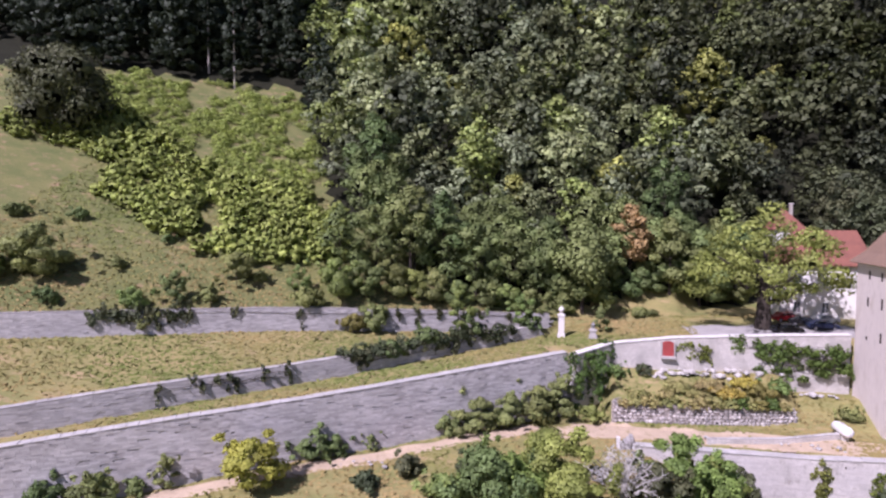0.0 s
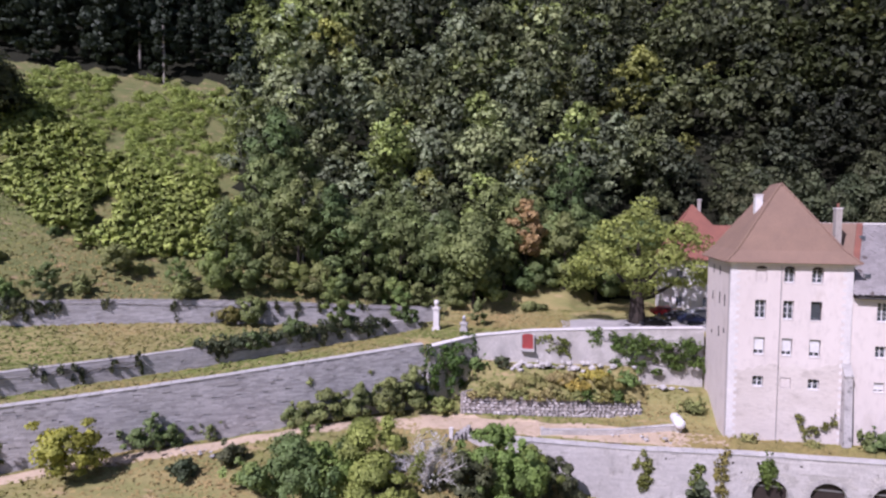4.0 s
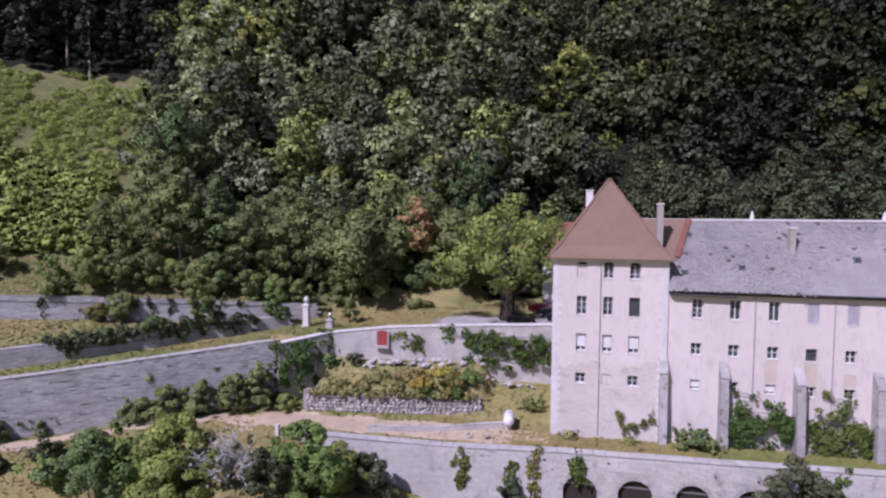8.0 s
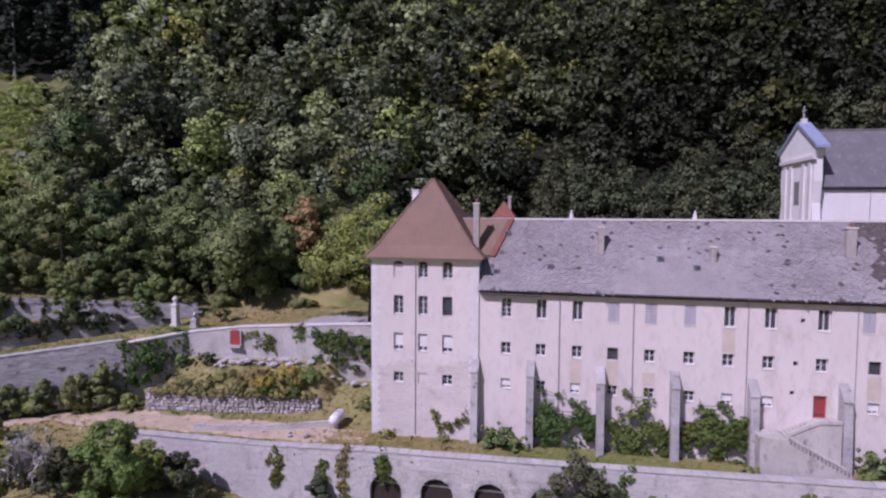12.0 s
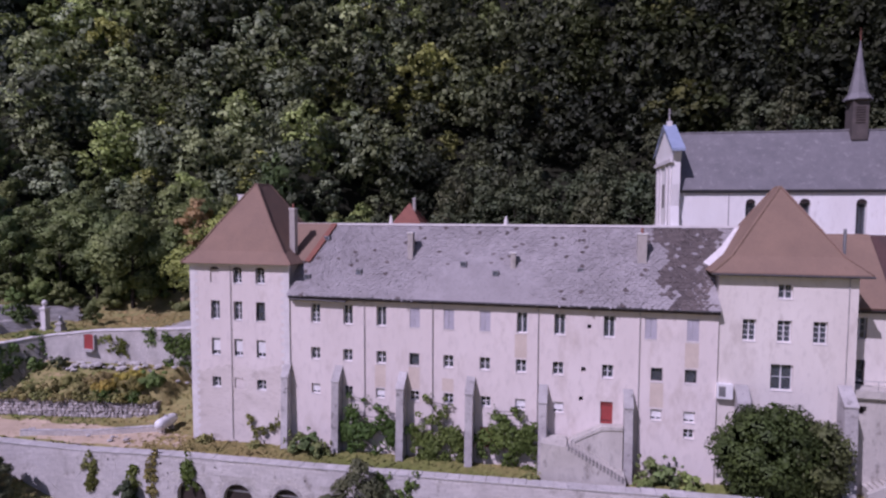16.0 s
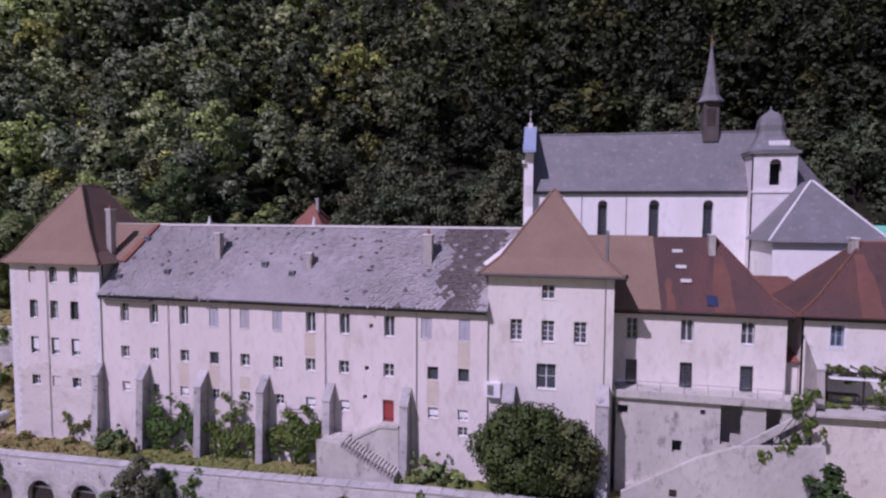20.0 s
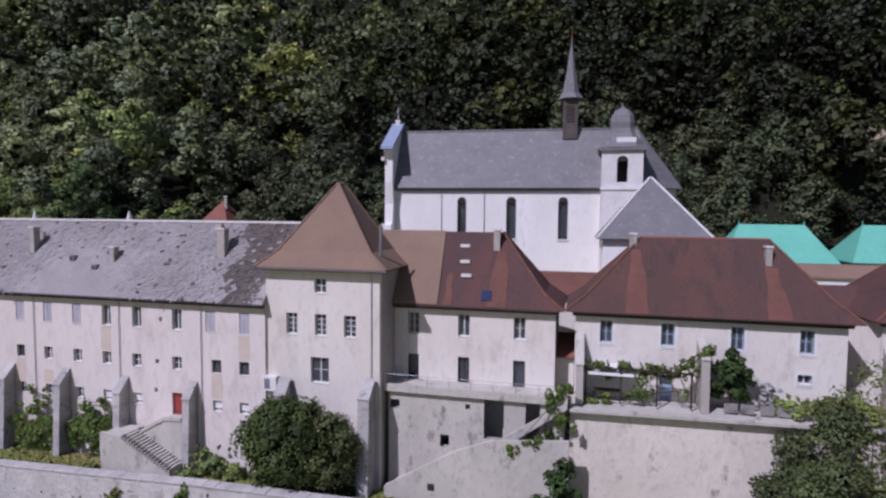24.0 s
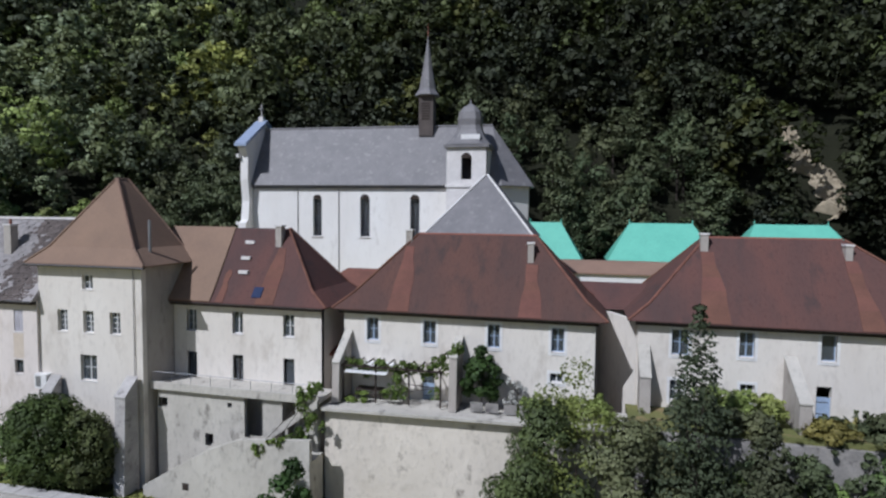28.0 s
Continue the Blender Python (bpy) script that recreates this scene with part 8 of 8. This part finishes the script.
def wing_stair():
    s = thing("wing_stair", (67, 66, -4.6), "cement stair and landing up to the red door", "stairs", kind="structure")
    part("landing", prism(bmesh.new(), [(65.0, 67.0, -5.2), (70.15, 67.0, -5.2), (70.15, 67.0, 0.45), (68.3, 67.0, 0.4), (65.0, 67.0, -1.45)], (0, 1.2, 0)), CONCRETE, s)
    part("cheek_wall", prism(bmesh.new(), [(65.0, 66.9, -1.3), (68.3, 66.9, 0.55), (70.15, 66.9, 0.6), (70.15, 66.9, 0.3), (68.3, 66.9, 0.2), (65.0, 66.9, -1.6)], (0, 0.22, 0)), CONCRETE, s)
    part("lower_wall", prism(bmesh.new(), [(62.9, 65.1, -5.4), (70.3, 65.1, -5.4), (70.3, 65.1, -3.6), (65.3, 65.1, -0.95), (62.9, 65.1, -0.75)], (0, 0.35, 0)), CONCRETE, s)
    for i in range(16):
        x = 65.3 + i * 0.31
        part("step", boxes((x, x + 0.31, 65.12, 67.0, -5.3, -0.98 - 0.165 * i)), CONCRETE, s)
        # Dark block paints the step's shadow as a sawtooth on the cheek wall.
        part("nosing", boxes((x, x + 0.17, 65.05, 65.5, -1.2 - 0.165 * i, -0.8 - 0.165 * i)), STONE_DARK_AND_SHADE, s)
    part("quarter_landing", boxes((62.95, 65.2, 65.45, 67.9, -5.4, -0.95)), CONCRETE, s)
    for i in range(10):
        x = 65.1 + i * 0.32
        part("step", boxes((x, x + 0.33, 67.2, 68.1, -1.6, -1.2 + 0.165 * i)), CONCRETE, s)


wing_stair()


def raking_buttress(x0, x1, y_out, y_in, z0, zl, zh, group):
    b = thing("raking_buttress", ((x0 + x1) / 2, y_out, z0), "tapering grey plastered buttress against the house", "buttress", group)
    part("shaft", prism(bmesh.new(), [(x0, y_in, z0), (x0, y_out, z0), (x0, y_out + 0.2, zl), (x0, y_in, zh)], (x1 - x0, 0, 0)), PLASTER_OLD_SHADED, b)
    part("weathering", prism(bmesh.new(), [(x0 - 0.04, y_out + 0.12, zl), (x0 - 0.04, y_in, zh + 0.02), (x0 - 0.04, y_in, zh + 0.12), (x0 - 0.04, y_out + 0.12, zl + 0.1)], (x1 - x0 + 0.08, 0, 0)), CONCRETE, b)


raking_buttress(105.4, 106.0, 70.4, 73.25, 4.0, 7.2, 9.3, "buttresses of the terrace houses")
raking_buttress(115.1, 115.7, 70.7, 73.25, 4.0, 8.2, 9.4, "buttresses of the terrace houses")
raking_buttress(139.9, 140.7, 71.8, 75.45, 0.0, 6.4, 8.9, "buttresses of the terrace houses")
raking_buttress(129.5, 130.3, 73.6, 75.45, 2.0, 7.0, 9.1, "buttresses of the terrace houses")


def pergola():
    p = thing("pergola", (110, 71.5, 4.1), "timber pergola with a pale awning on the terrace", "pergola")
    for x in (106.2, 109.0, 111.8, 114.4):
        part("post", boxes((x - 0.06, x + 0.06, 70.9, 71.02, 4.1, 6.9)), DARK_TIMBER_AND_SHADE, p)
    part("beam", boxes((106.0, 114.6, 70.9, 71.02, 6.9, 7.05)), DARK_TIMBER_AND_SHADE, p)
    for x in np.arange(106.2, 114.5, 0.9):
        part("rafter", boxes((x - 0.04, x + 0.04, 70.7, 73.25, 7.05, 7.16)), DARK_TIMBER_AND_SHADE, p)
    part("awning", prism(bmesh.new(), [(106.4, 70.6, 6.5), (110.0, 70.6, 6.5), (110.0, 73.2, 6.85), (106.4, 73.2, 6.85)], (0, 0, 0.04)), WHITE_PAINT, p, "pale awning")
    t = thing("garden_table", (108, 72.2, 4.1), "dark garden table under the pergola", "table")
    part("tabletop", boxes((106.9, 109.2, 71.7, 72.7, 4.8, 4.86)), DARK_TIMBER_AND_SHADE, t)
    for x in (107.0, 109.1):
        for y in (71.8, 72.6):
            part("leg", boxes((x - 0.04, x + 0.04, y - 0.04, y + 0.04, 4.1, 4.8)), DARK_TIMBER_AND_SHADE, t)
    # Thin upright panels that form a grey fence along the terrace edge.
    for x in (116.8, 118.0, 119.4, 120.6):
        part("panel", boxes((x, x + 1.0, 70.9, 70.96, 4.15, 4.9)), STONE_DARK_AND_SHADE, thing("planter_panel", (x, 70.9, 4.1), "dark grey fence panel on the terrace edge", "planter", "troughs on the terrace"))


pergola()


def cliff():
    """A bare scar of rock that follows the slope, narrow at its top."""
    rng = np.random.RandomState(8)
    rows, cols = 34, 14
    V = []
    for i in range(rows):
        t = i / (rows - 1)
        y = 154.5 + 14.5 * t
        mid = np.interp(y, SCAR[1], SCAR[0]) + 0.9 * math.sin(i * 0.9)
        half = (3.4 - 1.6 * t) * (0.75 + 0.35 * math.sin(i * 1.3 + 1)) + 0.3
        for k in range(cols):
            u = k / (cols - 1) * 2 - 1
            x = mid + u * half
            lift = (2.6 + rng.normal(scale=0.4)) * (1 - u * u) - 0.3
            V.append((x, y - 0.5 * lift, at_land(x, y) + lift))
    i = (np.arange(rows - 1)[:, None] * cols + np.arange(cols - 1)[None]).ravel()
    me = raw_mesh("cliff", np.array(V), np.stack([i, i + 1, i + cols + 1, i + cols], 1), CLIFF)
    tagged(new("cliff", me), "bare pale rock scar in the wooded slope", "cliff", kind="structure")


cliff()


def bastion_stones():
    """Rough stones of the bastion, each laid on its own in uneven courses."""
    rng = random.Random(12)
    b = thing("bastion_facing", (5, 70.3, -5.6), "rough facing of pale and dark field stones", "wall", kind="structure")
    meshes = []
    for k in range(8):
        bm = bmesh.new()
        bmesh.ops.create_icosphere(bm, subdivisions=1, radius=0.5)
        for v in bm.verts:
            v.co = Vector((max(-0.42, min(0.42, v.co.x * 1.3)), v.co.y * 0.6, max(-0.4, min(0.4, v.co.z * 1.3)))) * rng.uniform(0.9, 1.1)
        meshes.append(mesh_of("field_stone", bm, FIELD_STONE))
    line = ((-5.0, 69.3), (2, 70.2), (9, 71.2), (16.4, 72.5))
    for (x0, y0), (x1, y1) in zip(line, line[1:]):
        length = math.hypot(x1 - x0, y1 - y0)
        ang = math.atan2(y1 - y0, x1 - x0)
        z = -5.5
        while z < -2.75:
            h = rng.uniform(0.3, 0.48)
            s = rng.uniform(0, 0.4)
            while s < length:
                w = rng.uniform(0.35, 0.8)
                t = (s + w / 2) / length
                if rng.random() < 0.93 and z + h < -2.55 - 0.035 * (x0 + (x1 - x0) * t + 5):
                    ob = shared("field_stone", meshes[rng.randrange(8)], b, (x0 + (x1 - x0) * t, y0 + (y1 - y0) * t - rng.uniform(0.0, 0.1), z + h / 2))
                    ob.rotation_euler = (rng.uniform(-0.2, 0.2), rng.uniform(-0.4, 0.4), ang)
                    ob.scale = (w * rng.uniform(0.8, 1.25), 0.7, h * rng.uniform(0.75, 1.35))
                s += w
            z += h


FIELD_STONE = material("field_stone", (0.56, 0.525, 0.50), (0.19, 0.17, 0.155), 0.8, 0.92, 0.3, 8, spread=0.6, c=(0.10, 0.09, 0.08))
bastion_stones()
for i, (x, y, h, r, m) in enumerate(((2, 72.0, 0.7, 1.6, DRY_TUFT), (5.5, 72.4, 0.8, 1.7, DRY_TUFT), (9, 72.8, 0.8, 1.6, LEAF_BROOM), (12.6, 73.4, 1.3, 1.7, LEAF_YELLOW), (15.0, 73.8, 1.6, 1.6, LEAF_BRIGHT), (-1.5, 71.8, 0.6, 1.5, DRY_TUFT), (7.2, 74.0, 0.7, 1.6, DRY_TUFT), (3.5, 73.6, 0.6, 1.6, DRY_TUFT), (11.0, 74.8, 0.8, 1.6, LEAF_BROOM), (-7.4, 69.2, 1.8, 1.4, LEAF_BRIGHT), (-4.0, 74.6, 2.0, 1.2, LEAF_BRIGHT), (-0.6, 75.4, 1.6, 1.0, LEAF), (22.6, 73.5, 1.2, 1.4, DRY_TUFT))):
    bush(x, y, h, r, m, i + 230, "weedy green growth on the bastion", group="growth on the bastion")
for i, (x, y, h, r) in enumerate(((150, 72.4, 3.2, 2.2), (134, 71.8, 2.6, 1.8), (137, 71.4, 2.2, 1.8), (146, 71.2, 2.6, 2.2))):
    bush(x, y, h, r, LEAF, i + 250, "dark garden shrub by the east house", z=3.6, group="shrubs in the terrace gardens")
rng = np.random.RandomState(5)
for i in range(14):
    x = 130 + 1.7 * i
    bush(x, 70.3 + rng.uniform(-0.3, 0.3), rng.uniform(2.6, 5.5), rng.uniform(1.3, 2.2), (LEAF, LEAF_MID, LEAF, LEAF_BRIGHT)[i % 4], i + 260, "tangled shrub before the garden wall", z=rng.uniform(-2.0, 0.6), group="shrubs in the terrace gardens")
run_wall("low_kerb_wall", [(5.1, 64.8, -4.75, -5.8), (13.1, 66.5, -4.7, -5.8), (20.2, 69.3, -4.55, -5.8)], 0.4, RUBBLE_PALE, "low stone kerb wall beside the dirt road", coping=STONE, cap=0.08, over=0.03)
for i in range(16):
    x = -3.5 + 1.25 * i
    bush(x, 69.25 + 0.15 * (x + 5), 0.8 + 0.3 * (i % 3), 0.9, (DRY_TUFT, LEAF_YELLOW, LEAF_VINE)[i % 3] if x > 9 else DRY_TUFT, i + 300, "grass and brambles hanging over the bastion", group="growth on the bastion", z=-3.25, quads=420, size=0.13)
for i, (x, y, h, r) in enumerate(((-6, 99.5, 5, 3.0), (-1, 102.5, 6, 3.2), (3.5, 104.5, 6, 3.4), (9, 107, 7, 3.6), (14.5, 109.5, 7, 3.6), (19, 111, 6, 3.4), (-11, 98.5, 4, 2.6))):
    bush(x, y, h, r, LEAF_MID, i + 330, "leafy undergrowth at the edge of the wood", group="undergrowth above the lawn")
